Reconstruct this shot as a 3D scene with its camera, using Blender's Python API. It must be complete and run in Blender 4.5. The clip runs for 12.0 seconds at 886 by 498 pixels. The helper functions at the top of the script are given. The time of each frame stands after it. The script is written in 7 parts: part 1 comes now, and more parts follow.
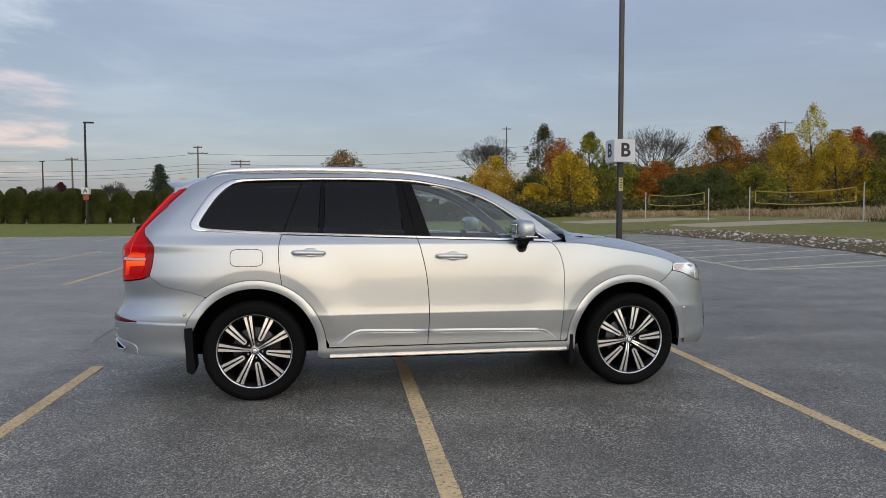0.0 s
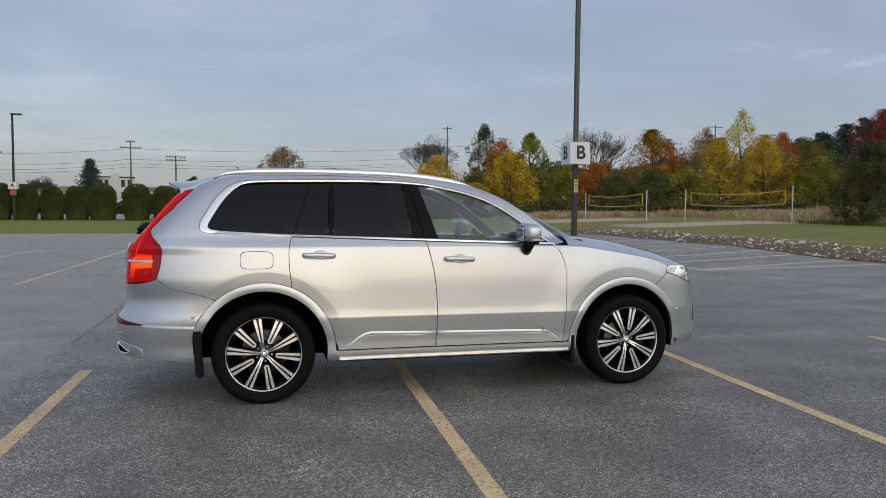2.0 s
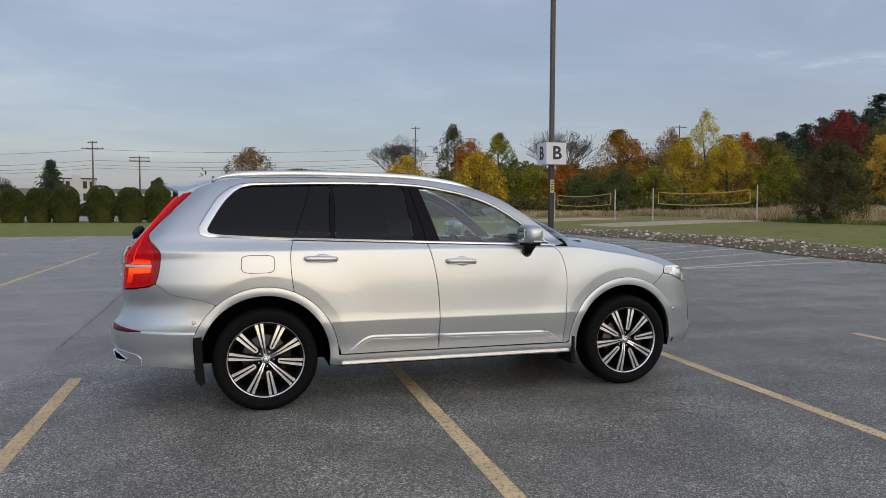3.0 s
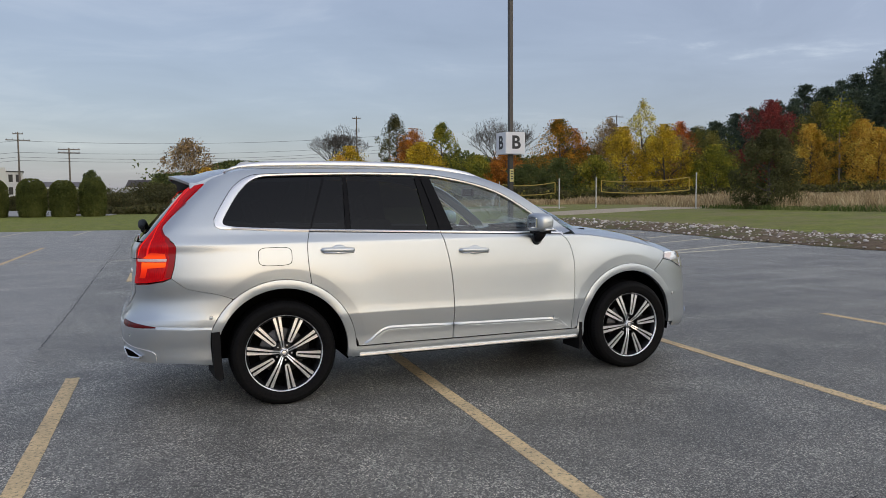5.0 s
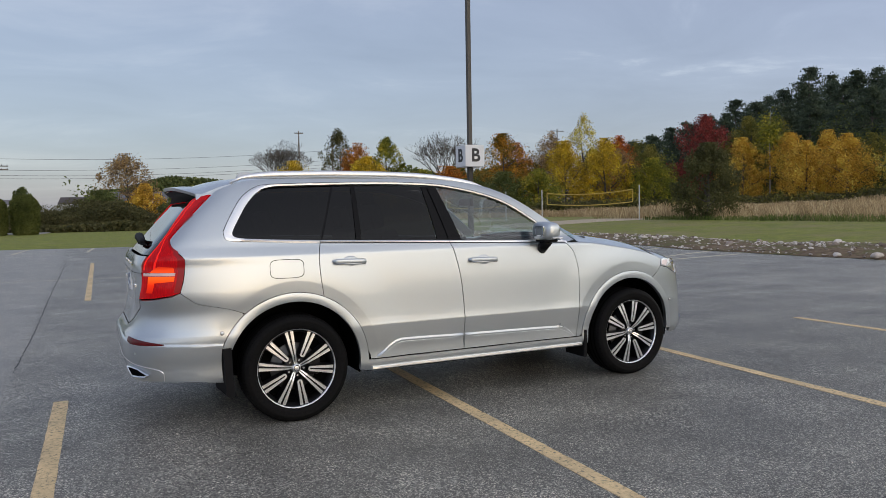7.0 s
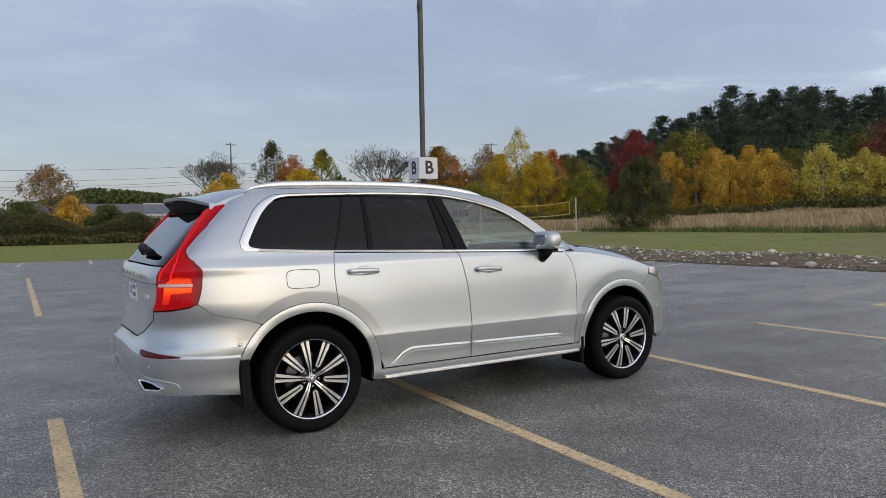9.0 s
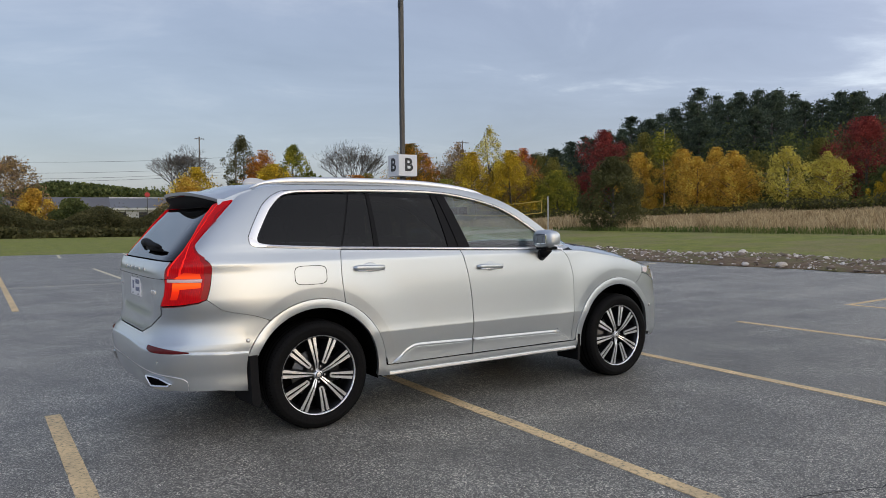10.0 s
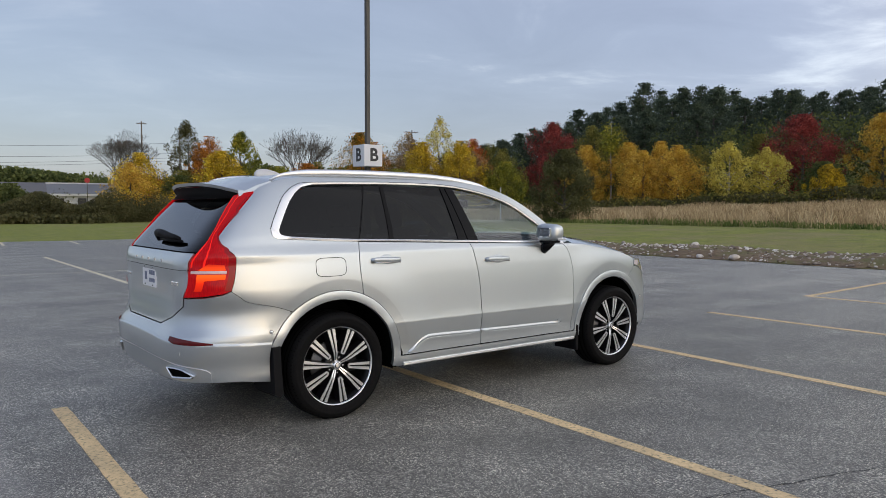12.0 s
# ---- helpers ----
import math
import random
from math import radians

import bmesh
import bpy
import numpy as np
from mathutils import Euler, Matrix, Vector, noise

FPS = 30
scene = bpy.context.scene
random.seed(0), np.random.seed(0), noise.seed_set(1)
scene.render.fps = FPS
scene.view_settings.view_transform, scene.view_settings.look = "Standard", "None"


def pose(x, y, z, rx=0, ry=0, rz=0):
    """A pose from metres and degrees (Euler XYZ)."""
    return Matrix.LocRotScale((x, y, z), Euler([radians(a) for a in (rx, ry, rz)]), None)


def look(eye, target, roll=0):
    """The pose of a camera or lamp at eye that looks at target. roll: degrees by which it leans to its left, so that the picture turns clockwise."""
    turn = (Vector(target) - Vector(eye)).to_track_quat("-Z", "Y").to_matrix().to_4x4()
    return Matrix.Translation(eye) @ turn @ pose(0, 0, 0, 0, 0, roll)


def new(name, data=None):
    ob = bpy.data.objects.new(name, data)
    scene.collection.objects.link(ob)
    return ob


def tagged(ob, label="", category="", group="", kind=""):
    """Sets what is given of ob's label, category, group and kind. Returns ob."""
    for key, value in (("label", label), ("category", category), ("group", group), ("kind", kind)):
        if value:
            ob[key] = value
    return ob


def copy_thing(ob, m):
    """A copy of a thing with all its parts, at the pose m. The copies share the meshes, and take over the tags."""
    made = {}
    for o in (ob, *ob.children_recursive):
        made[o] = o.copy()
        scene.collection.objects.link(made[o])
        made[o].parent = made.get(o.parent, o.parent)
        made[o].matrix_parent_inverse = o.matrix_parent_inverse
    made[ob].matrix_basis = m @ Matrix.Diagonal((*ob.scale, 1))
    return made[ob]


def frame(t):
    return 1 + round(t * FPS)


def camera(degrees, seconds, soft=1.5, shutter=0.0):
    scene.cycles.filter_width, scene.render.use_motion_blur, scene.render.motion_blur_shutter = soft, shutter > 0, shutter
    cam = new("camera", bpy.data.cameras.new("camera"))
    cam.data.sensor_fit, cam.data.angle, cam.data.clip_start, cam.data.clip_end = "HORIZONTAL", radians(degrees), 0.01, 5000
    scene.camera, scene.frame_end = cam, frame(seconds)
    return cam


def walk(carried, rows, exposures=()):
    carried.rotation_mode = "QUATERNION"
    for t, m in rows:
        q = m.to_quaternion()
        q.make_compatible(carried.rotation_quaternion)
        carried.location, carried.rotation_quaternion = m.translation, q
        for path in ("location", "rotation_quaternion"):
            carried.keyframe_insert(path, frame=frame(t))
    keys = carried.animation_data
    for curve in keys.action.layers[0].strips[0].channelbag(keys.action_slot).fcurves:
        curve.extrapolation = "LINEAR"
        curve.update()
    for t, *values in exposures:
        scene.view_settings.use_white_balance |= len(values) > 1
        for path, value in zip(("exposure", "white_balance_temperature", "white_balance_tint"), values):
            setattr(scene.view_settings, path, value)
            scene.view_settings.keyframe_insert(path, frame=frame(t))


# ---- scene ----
cam = camera(62.1, 12.0, soft=0.6)
PATH = [
    (0, (0.47, -6.569, 1.442), (0.807, -4.6, 1.333), 0.0),
    (0.5, (0.345, -6.531, 1.46), (0.717, -4.569, 1.346), 0.0),
    (1, (0.237, -6.507, 1.459), (0.646, -4.553, 1.348), 0.2),
    (1.5, (0.073, -6.501, 1.469), (0.526, -4.556, 1.359), 0.4),
    (2, (-0.079, -6.52, 1.476), (0.422, -4.587, 1.364), 0.5),
    (2.5, (-0.194, -6.494, 1.484), (0.351, -4.573, 1.373), 0.5),
    (3, (-0.328, -6.421, 1.489), (0.257, -4.512, 1.378), 0.2),
    (5, (-0.869, -6.246, 1.485), (-0.133, -4.391, 1.347), -0.4),
    (5.5, (-0.981, -6.192, 1.475), (-0.206, -4.353, 1.338), -0.6),
    (6, (-1.105, -6.125, 1.48), (-0.299, -4.3, 1.349), -1.0),
    (6.5, (-1.208, -6.041, 1.469), (-0.368, -4.23, 1.35), -1.1),
    (7, (-1.318, -5.982, 1.453), (-0.439, -4.189, 1.352), -1.0),
    (9, (-1.859, -5.774, 1.442), (-0.82, -4.066, 1.372), -1.1),
    (9.5, (-1.973, -5.726, 1.441), (-0.899, -4.04, 1.367), -0.9),
    (10, (-2.109, -5.674, 1.448), (-1.0, -4.011, 1.37), -0.5),
    (10.5, (-2.268, -5.635, 1.46), (-1.121, -3.998, 1.375), -0.2),
    (11, (-2.373, -5.602, 1.464), (-1.196, -3.988, 1.368), 0.1),
    (11.5, (-2.467, -5.529, 1.461), (-1.266, -3.933, 1.357), 0.1),
    (12, (-2.577, -5.461, 1.476), (-1.352, -3.884, 1.37), 0.1),
]
walk(cam, [(t, look(eye, target, roll)) for t, eye, target, roll in PATH], [(0.0, -0.03), (3.0, 0.0), (6.0, 0.08), (9.0, 0.10), (12.0, 0.16)])


# ---- light: an overcast evening, the low sun behind the viewer ----
SUN_AZ = radians(176)

world = bpy.data.worlds.new("evening_sky")
scene.world = world
world.use_nodes = True
wt = world.node_tree
wt.nodes.clear()


def wn(kind, **values):
    n = wt.nodes.new(kind)
    for k, v in values.items():
        if k == "op":
            n.operation = v
        else:
            n.inputs[k].default_value = v
    return n


def wl(a, b):
    wt.links.new(a, b)


sky = wt.nodes.new("ShaderNodeTexSky")
sky.sky_type = "NISHITA"
sky.sun_disc = False
sky.sun_elevation, sky.sun_rotation = radians(14.0), SUN_AZ
sky.air_density, sky.dust_density, sky.ozone_density = 1.0, 1.5, 1.5
coord = wt.nodes.new("ShaderNodeTexCoord")
sep = wt.nodes.new("ShaderNodeSeparateXYZ")
wl(coord.outputs["Generated"], sep.inputs[0])
rise = wn("ShaderNodeMath", op="MAXIMUM")
wl(sep.outputs["Z"], rise.inputs[0])
rise.inputs[1].default_value = 0.0
lift = wn("ShaderNodeMath", op="ADD")
wl(rise.outputs[0], lift.inputs[0])
lift.inputs[1].default_value = 0.10
over = wn("ShaderNodeVectorMath", op="DIVIDE")
wl(coord.outputs["Generated"], over.inputs[0])
both = wt.nodes.new("ShaderNodeCombineXYZ")
for k in ("X", "Y", "Z"):
    wl(lift.outputs[0], both.inputs[k])
wl(both.outputs[0], over.inputs[1])
drift = wt.nodes.new("ShaderNodeMapping")
drift.inputs["Scale"].default_value = (0.85, 1.0, 0.0)
drift.inputs["Location"].default_value = (3.1, 1.7, 0.0)
drift.inputs["Rotation"].default_value = (0, 0, radians(25))
wl(over.outputs[0], drift.inputs["Vector"])
puff = wn("ShaderNodeTexNoise", Scale=1.15, Detail=9.0, Roughness=0.60, Distortion=0.5)
wl(drift.outputs[0], puff.inputs["Vector"])
bank = wn("ShaderNodeTexNoise", Scale=0.28, Detail=3.0, Roughness=0.5)
wl(drift.outputs[0], bank.inputs["Vector"])
mixn = wn("ShaderNodeMath", op="MULTIPLY_ADD")
wl(bank.outputs["Fac"], mixn.inputs[0])
mixn.inputs[1].default_value = 0.9
wl(puff.outputs["Fac"], mixn.inputs[2])
ramp = wt.nodes.new("ShaderNodeValToRGB")
el = ramp.color_ramp.elements
el[0].position, el[0].color = 0.58, (0.262, 0.278, 0.368, 1)
el[1].position, el[1].color = 1.0, (0.43, 0.445, 0.53, 1)
mid = ramp.color_ramp.elements.new(0.82)
mid.color = (0.318, 0.340, 0.440, 1)
wide = wn("ShaderNodeMath", op="MULTIPLY")
wl(mixn.outputs[0], wide.inputs[0])
wide.inputs[1].default_value = 0.86
wl(wide.outputs[0], ramp.inputs["Fac"])
glow = wn("ShaderNodeMapRange")
glow.inputs["From Min"].default_value, glow.inputs["From Max"].default_value = 0.0, 0.22
glow.inputs["To Min"].default_value, glow.inputs["To Max"].default_value = 0.45, 0.0
wl(rise.outputs[0], glow.inputs["Value"])
haze = wt.nodes.new("ShaderNodeMix")
haze.data_type = "RGBA"
wl(glow.outputs[0], haze.inputs["Factor"])
wl(ramp.outputs["Color"], haze.inputs[6])
haze.inputs[7].default_value = (0.318, 0.306, 0.412, 1)
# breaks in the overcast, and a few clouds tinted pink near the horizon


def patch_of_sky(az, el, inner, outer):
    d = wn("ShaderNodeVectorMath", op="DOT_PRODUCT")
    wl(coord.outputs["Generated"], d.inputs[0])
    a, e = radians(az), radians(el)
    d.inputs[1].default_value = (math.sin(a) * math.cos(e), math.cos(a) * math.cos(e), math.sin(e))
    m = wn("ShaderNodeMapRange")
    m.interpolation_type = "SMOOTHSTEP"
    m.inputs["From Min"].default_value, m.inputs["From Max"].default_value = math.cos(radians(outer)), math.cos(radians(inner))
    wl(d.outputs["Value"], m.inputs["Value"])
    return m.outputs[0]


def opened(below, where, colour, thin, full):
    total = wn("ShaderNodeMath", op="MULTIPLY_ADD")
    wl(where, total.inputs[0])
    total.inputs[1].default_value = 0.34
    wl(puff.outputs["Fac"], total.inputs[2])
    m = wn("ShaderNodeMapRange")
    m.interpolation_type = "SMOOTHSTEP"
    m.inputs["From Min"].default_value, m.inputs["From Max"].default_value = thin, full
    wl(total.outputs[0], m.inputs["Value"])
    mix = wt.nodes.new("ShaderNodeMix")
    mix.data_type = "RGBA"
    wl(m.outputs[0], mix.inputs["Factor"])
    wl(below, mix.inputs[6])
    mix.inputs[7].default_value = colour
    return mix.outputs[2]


east_break = patch_of_sky(82, 27, 6, 31)
west_break = patch_of_sky(-26, 17, 2, 17)
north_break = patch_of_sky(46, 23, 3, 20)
pink_break = patch_of_sky(-21, 6.3, 0.5, 6)
clouds = opened(haze.outputs[2], east_break, (0.60, 0.63, 0.70, 1), 0.60, 0.92)
clouds = opened(clouds, west_break, (0.64, 0.65, 0.70, 1), 0.70, 0.92)
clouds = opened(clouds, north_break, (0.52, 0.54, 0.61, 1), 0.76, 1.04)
clouds = opened(clouds, pink_break, (0.86, 0.60, 0.58, 1), 0.68, 0.94)
# the overcast is brighter and warmer towards the low sun, and brighter overhead
sunward = wn("ShaderNodeVectorMath", op="DOT_PRODUCT")
wl(coord.outputs["Generated"], sunward.inputs[0])
sunward.inputs[1].default_value = (math.sin(SUN_AZ) * 0.96, math.cos(SUN_AZ) * 0.96, 0.28)
warm = wn("ShaderNodeMapRange")
warm.interpolation_type = "SMOOTHSTEP"
warm.inputs["From Min"].default_value, warm.inputs["From Max"].default_value = -0.85, 0.20
wl(sunward.outputs["Value"], warm.inputs["Value"])
gapz = wn("ShaderNodeMapRange")
gapz.interpolation_type = "SMOOTHSTEP"
gapz.inputs["From Min"].default_value, gapz.inputs["From Max"].default_value = 0.16, 0.78
gapz.inputs["To Min"].default_value, gapz.inputs["To Max"].default_value = 1.0, 0.10
wl(rise.outputs[0], gapz.inputs["Value"])
low_bank = wn("ShaderNodeMapRange")
low_bank.interpolation_type = "SMOOTHSTEP"
low_bank.inputs["From Min"].default_value, low_bank.inputs["From Max"].default_value = 0.02, 0.17
low_bank.inputs["To Min"].default_value, low_bank.inputs["To Max"].default_value = 0.25, 1.0
wl(rise.outputs[0], low_bank.inputs["Value"])
band = wn("ShaderNodeMath", op="MULTIPLY")
wl(gapz.outputs[0], band.inputs[0])
wl(low_bank.outputs[0], band.inputs[1])
veil = wn("ShaderNodeMath", op="MULTIPLY")
wl(warm.outputs[0], veil.inputs[0])
wl(band.outputs[0], veil.inputs[1])
tone = wt.nodes.new("ShaderNodeMix")
tone.data_type = "RGBA"
wl(veil.outputs[0], tone.inputs["Factor"])
tone.inputs[6].default_value, tone.inputs[7].default_value = (1, 1, 1, 1), (1.78, 1.86, 1.92, 1)
lit = wt.nodes.new("ShaderNodeMix")
lit.data_type, lit.blend_type = "RGBA", "MULTIPLY"
lit.inputs["Factor"].default_value = 1.0
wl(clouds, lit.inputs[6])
wl(tone.outputs[2], lit.inputs[7])
# a warmer glow under the clouds in the south-east
amber_way = wn("ShaderNodeVectorMath", op="DOT_PRODUCT")
wl(coord.outputs["Generated"], amber_way.inputs[0])
amber_way.inputs[1].default_value = (math.sin(radians(122)) * 0.98, math.cos(radians(122)) * 0.98, 0.2)
amber_in = wn("ShaderNodeMapRange")
amber_in.interpolation_type = "SMOOTHSTEP"
amber_in.inputs["From Min"].default_value, amber_in.inputs["From Max"].default_value = 0.47, 1.0
wl(amber_way.outputs["Value"], amber_in.inputs["Value"])
amber = wt.nodes.new("ShaderNodeMix")
amber.data_type = "RGBA"
wl(amber_in.outputs[0], amber.inputs["Factor"])
amber.inputs[6].default_value, amber.inputs[7].default_value = (1, 1, 1, 1), (2.15, 1.86, 1.40, 1)
tinted = wt.nodes.new("ShaderNodeMix")
tinted.data_type, tinted.blend_type = "RGBA", "MULTIPLY"
tinted.inputs["Factor"].default_value = 1.0
wl(lit.outputs[2], tinted.inputs[6])
wl(amber.outputs[2], tinted.inputs[7])
power = wn("ShaderNodeMath", op="MULTIPLY_ADD")
wl(rise.outputs[0], power.inputs[0])
power.inputs[1].default_value, power.inputs[2].default_value = 0.24, 0.69
bg_cloud = wn("ShaderNodeBackground")
wl(tinted.outputs[2], bg_cloud.inputs["Color"])
wl(power.outputs[0], bg_cloud.inputs["Strength"])
bg_sky = wn("ShaderNodeBackground", Strength=0.05)
wl(sky.outputs[0], bg_sky.inputs["Color"])
add = wt.nodes.new("ShaderNodeAddShader")
wl(bg_cloud.outputs[0], add.inputs[0])
wl(bg_sky.outputs[0], add.inputs[1])
outw = wt.nodes.new("ShaderNodeOutputWorld")
wl(add.outputs[0], outw.inputs["Surface"])

sun = new("sun", bpy.data.lights.new("sun", "SUN"))
sun.data.energy, sun.data.angle, sun.data.color = 0.5, radians(100), (1.0, 0.98, 0.94)
sun.matrix_world = look((0, 0, 0), (-math.sin(SUN_AZ) * 0.9, -math.cos(SUN_AZ) * 0.9, -0.27))


# ---- materials ----
def material(name, base, rough=0.5, metal=0.0, **more):
    m = bpy.data.materials.new(name)
    m.use_nodes = True
    b = m.node_tree.nodes["Principled BSDF"]
    b.inputs["Base Color"].default_value = (*base, 1)
    b.inputs["Roughness"].default_value = rough
    b.inputs["Metallic"].default_value = metal
    for k, v in more.items():
        b.inputs[k.replace("_", " ")].default_value = v
    return m


class Nodes:
    """Short hand for building one material's node tree."""

    def __init__(self, m):
        self.t = m.node_tree
        self.b = self.t.nodes["Principled BSDF"]

    def add(self, kind, **v):
        n = self.t.nodes.new(kind)
        for k, x in v.items():
            n.inputs[k].default_value = x
        return n

    def link(self, a, b):
        self.t.links.new(a, b)

    def place(self, scale=(1, 1, 1)):
        c = self.t.nodes.new("ShaderNodeTexCoord")
        p = self.t.nodes.new("ShaderNodeMapping")
        p.inputs["Scale"].default_value = scale
        self.link(c.outputs["Object"], p.inputs["Vector"])
        return p.outputs["Vector"]

    def noise(self, vec, scale, detail=4.0, rough=0.55):
        n = self.add("ShaderNodeTexNoise", Scale=scale, Detail=detail, Roughness=rough)
        self.link(vec, n.inputs["Vector"])
        return n.outputs["Fac"]

    def ramp(self, fac, *stops):
        n = self.t.nodes.new("ShaderNodeValToRGB")
        e = n.color_ramp.elements
        while len(e) < len(stops):
            e.new(0.5)
        for i, (p, c) in enumerate(stops):
            e[i].position, e[i].color = p, (*c, 1)
        self.link(fac, n.inputs["Fac"])
        return n.outputs["Color"]

    def mix(self, fac, a, b, how="MIX"):
        n = self.t.nodes.new("ShaderNodeMix")
        n.data_type, n.blend_type = "RGBA", how
        for sock, v in ((n.inputs[0], fac), (n.inputs[6], a), (n.inputs[7], b)):
            if isinstance(v, tuple):
                sock.default_value = (*v, 1)
            elif isinstance(v, (int, float)):
                sock.default_value = v
            else:
                self.link(v, sock)
        return n.outputs[2]

    def bump(self, height, strength=0.3, distance=0.01):
        n = self.add("ShaderNodeBump", Strength=strength, Distance=distance)
        self.link(height, n.inputs["Height"])
        self.link(n.outputs["Normal"], self.b.inputs["Normal"])

    def colour(self, c):
        self.link(c, self.b.inputs["Base Color"])

    def rough(self, fac, lo, hi):
        n = self.t.nodes.new("ShaderNodeMapRange")
        n.inputs["To Min"].default_value, n.inputs["To Max"].default_value = lo, hi
        self.link(fac, n.inputs["Value"])
        self.link(n.outputs[0], self.b.inputs["Roughness"])


def asphalt_material():
    """Worn asphalt: fine stones, pale chips in patches, and a smoother lighter lane west of a paving joint."""
    m = material("worn_asphalt", (0.06, 0.06, 0.062), 0.50)
    n = Nodes(m)
    p = n.place()
    stone = n.add("ShaderNodeTexVoronoi", Scale=165.0)
    n.link(p, stone.inputs["Vector"])
    pale = n.ramp(stone.outputs["Color"], (0.10, (0.044, 0.043, 0.042)), (0.50, (0.128, 0.126, 0.122)), (0.74, (0.235, 0.231, 0.223)), (0.88, (0.70, 0.69, 0.66)))
    chip = n.add("ShaderNodeTexVoronoi", Scale=105.0)
    n.link(p, chip.inputs["Vector"])
    flecks = n.ramp(chip.outputs["Color"], (0.10, (0.040, 0.040, 0.040)), (0.45, (0.122, 0.120, 0.117)), (0.66, (0.22, 0.217, 0.21)), (0.76, (1.0, 0.98, 0.94)))
    where = n.ramp(n.noise(p, 1.7, 6, 0.7), (0.42, (0.10, 0.10, 0.10)), (0.68, (0.58, 0.58, 0.58)))
    c = n.mix(where, pale, flecks)
    fine = n.ramp(n.noise(p, 300, 2), (0.3, (0.38, 0.38, 0.39)), (0.7, (1.70, 1.69, 1.65)))
    c = n.mix(1.0, c, fine, "MULTIPLY")
    patch = n.ramp(n.noise(p, 0.8, 7, 0.65), (0.3, (0.74, 0.72, 0.64)), (0.7, (1.42, 1.37, 1.21)))
    c = n.mix(0.9, c, patch, "MULTIPLY")
    streak = n.ramp(n.noise(n.place((0.08, 0.9, 1)), 1.3, 5, 0.6), (0.35, (0.82, 0.82, 0.84)), (0.7, (1.22, 1.22, 1.22)))
    c = n.mix(0.8, c, streak, "MULTIPLY")
    split = n.t.nodes.new("ShaderNodeSeparateXYZ")
    n.link(p, split.inputs[0])
    wob = n.t.nodes.new("ShaderNodeMath")
    wob.operation = "MULTIPLY_ADD"
    n.link(n.noise(p, 2.5, 5, 0.7), wob.inputs[0])
    wob.inputs[1].default_value = 0.30
    n.link(split.outputs["X"], wob.inputs[2])
    lane = n.t.nodes.new("ShaderNodeMapRange")
    lane.inputs["From Min"].default_value, lane.inputs["From Max"].default_value = -1.88, -1.76
    lane.inputs["To Min"].default_value, lane.inputs["To Max"].default_value = 1.0, 0.0
    n.link(wob.outputs[0], lane.inputs["Value"])
    c = n.mix(lane.outputs[0], c, n.mix(1.0, n.mix(0.45, c, (0.150, 0.147, 0.142)), (1.42, 1.41, 1.39), "MULTIPLY"))
    # tone by x: lighter at both ends, darker from about 2.5 to 5.5 m
    worn = n.t.nodes.new("ShaderNodeMapRange")
    worn.inputs["From Min"].default_value, worn.inputs["From Max"].default_value = -2.0, 10.0
    worn.inputs["To Min"].default_value, worn.inputs["To Max"].default_value = 0.0, 1.0
    n.link(wob.outputs[0], worn.inputs["Value"])
    c = n.mix(1.0, c, n.ramp(worn.outputs[0], (0.0, (1.12, 1.12, 1.12)), (0.38, (0.84, 0.835, 0.825)), (0.62, (0.86, 0.855, 0.845)), (1.0, (1.12, 1.12, 1.11))), "MULTIPLY")
    n.colour(c)
    n.bump(stone.outputs["Distance"], 0.5, 0.005)
    return m


def paint_line_material():
    m = material("worn_yellow_line", (0.5, 0.36, 0.12), 0.8)
    n = Nodes(m)
    p = n.place()
    wear = n.noise(p, 38, 6, 0.75)
    c = n.ramp(wear, (0.36, (0.16, 0.15, 0.13)), (0.45, (0.72, 0.54, 0.30)), (0.7, (0.90, 0.70, 0.41)))
    big = n.ramp(n.noise(p, 3.0, 3), (0.3, (0.82, 0.82, 0.82)), (0.7, (1.12, 1.1, 1.05)))
    n.colour(n.mix(1.0, c, big, "MULTIPLY"))
    n.bump(wear, 0.4, 0.004)
    return m


def pale_line_material(name="faded_pale_line", worn=(0.14, 0.14, 0.14), thin=(0.44, 0.42, 0.35), full=(0.55, 0.52, 0.43)):
    m = material(name, thin, 0.85)
    n = Nodes(m)
    wear = n.noise(n.place(), 22, 6, 0.7)
    n.colour(n.ramp(wear, (0.34, worn), (0.44, thin), (0.7, full)))
    return m


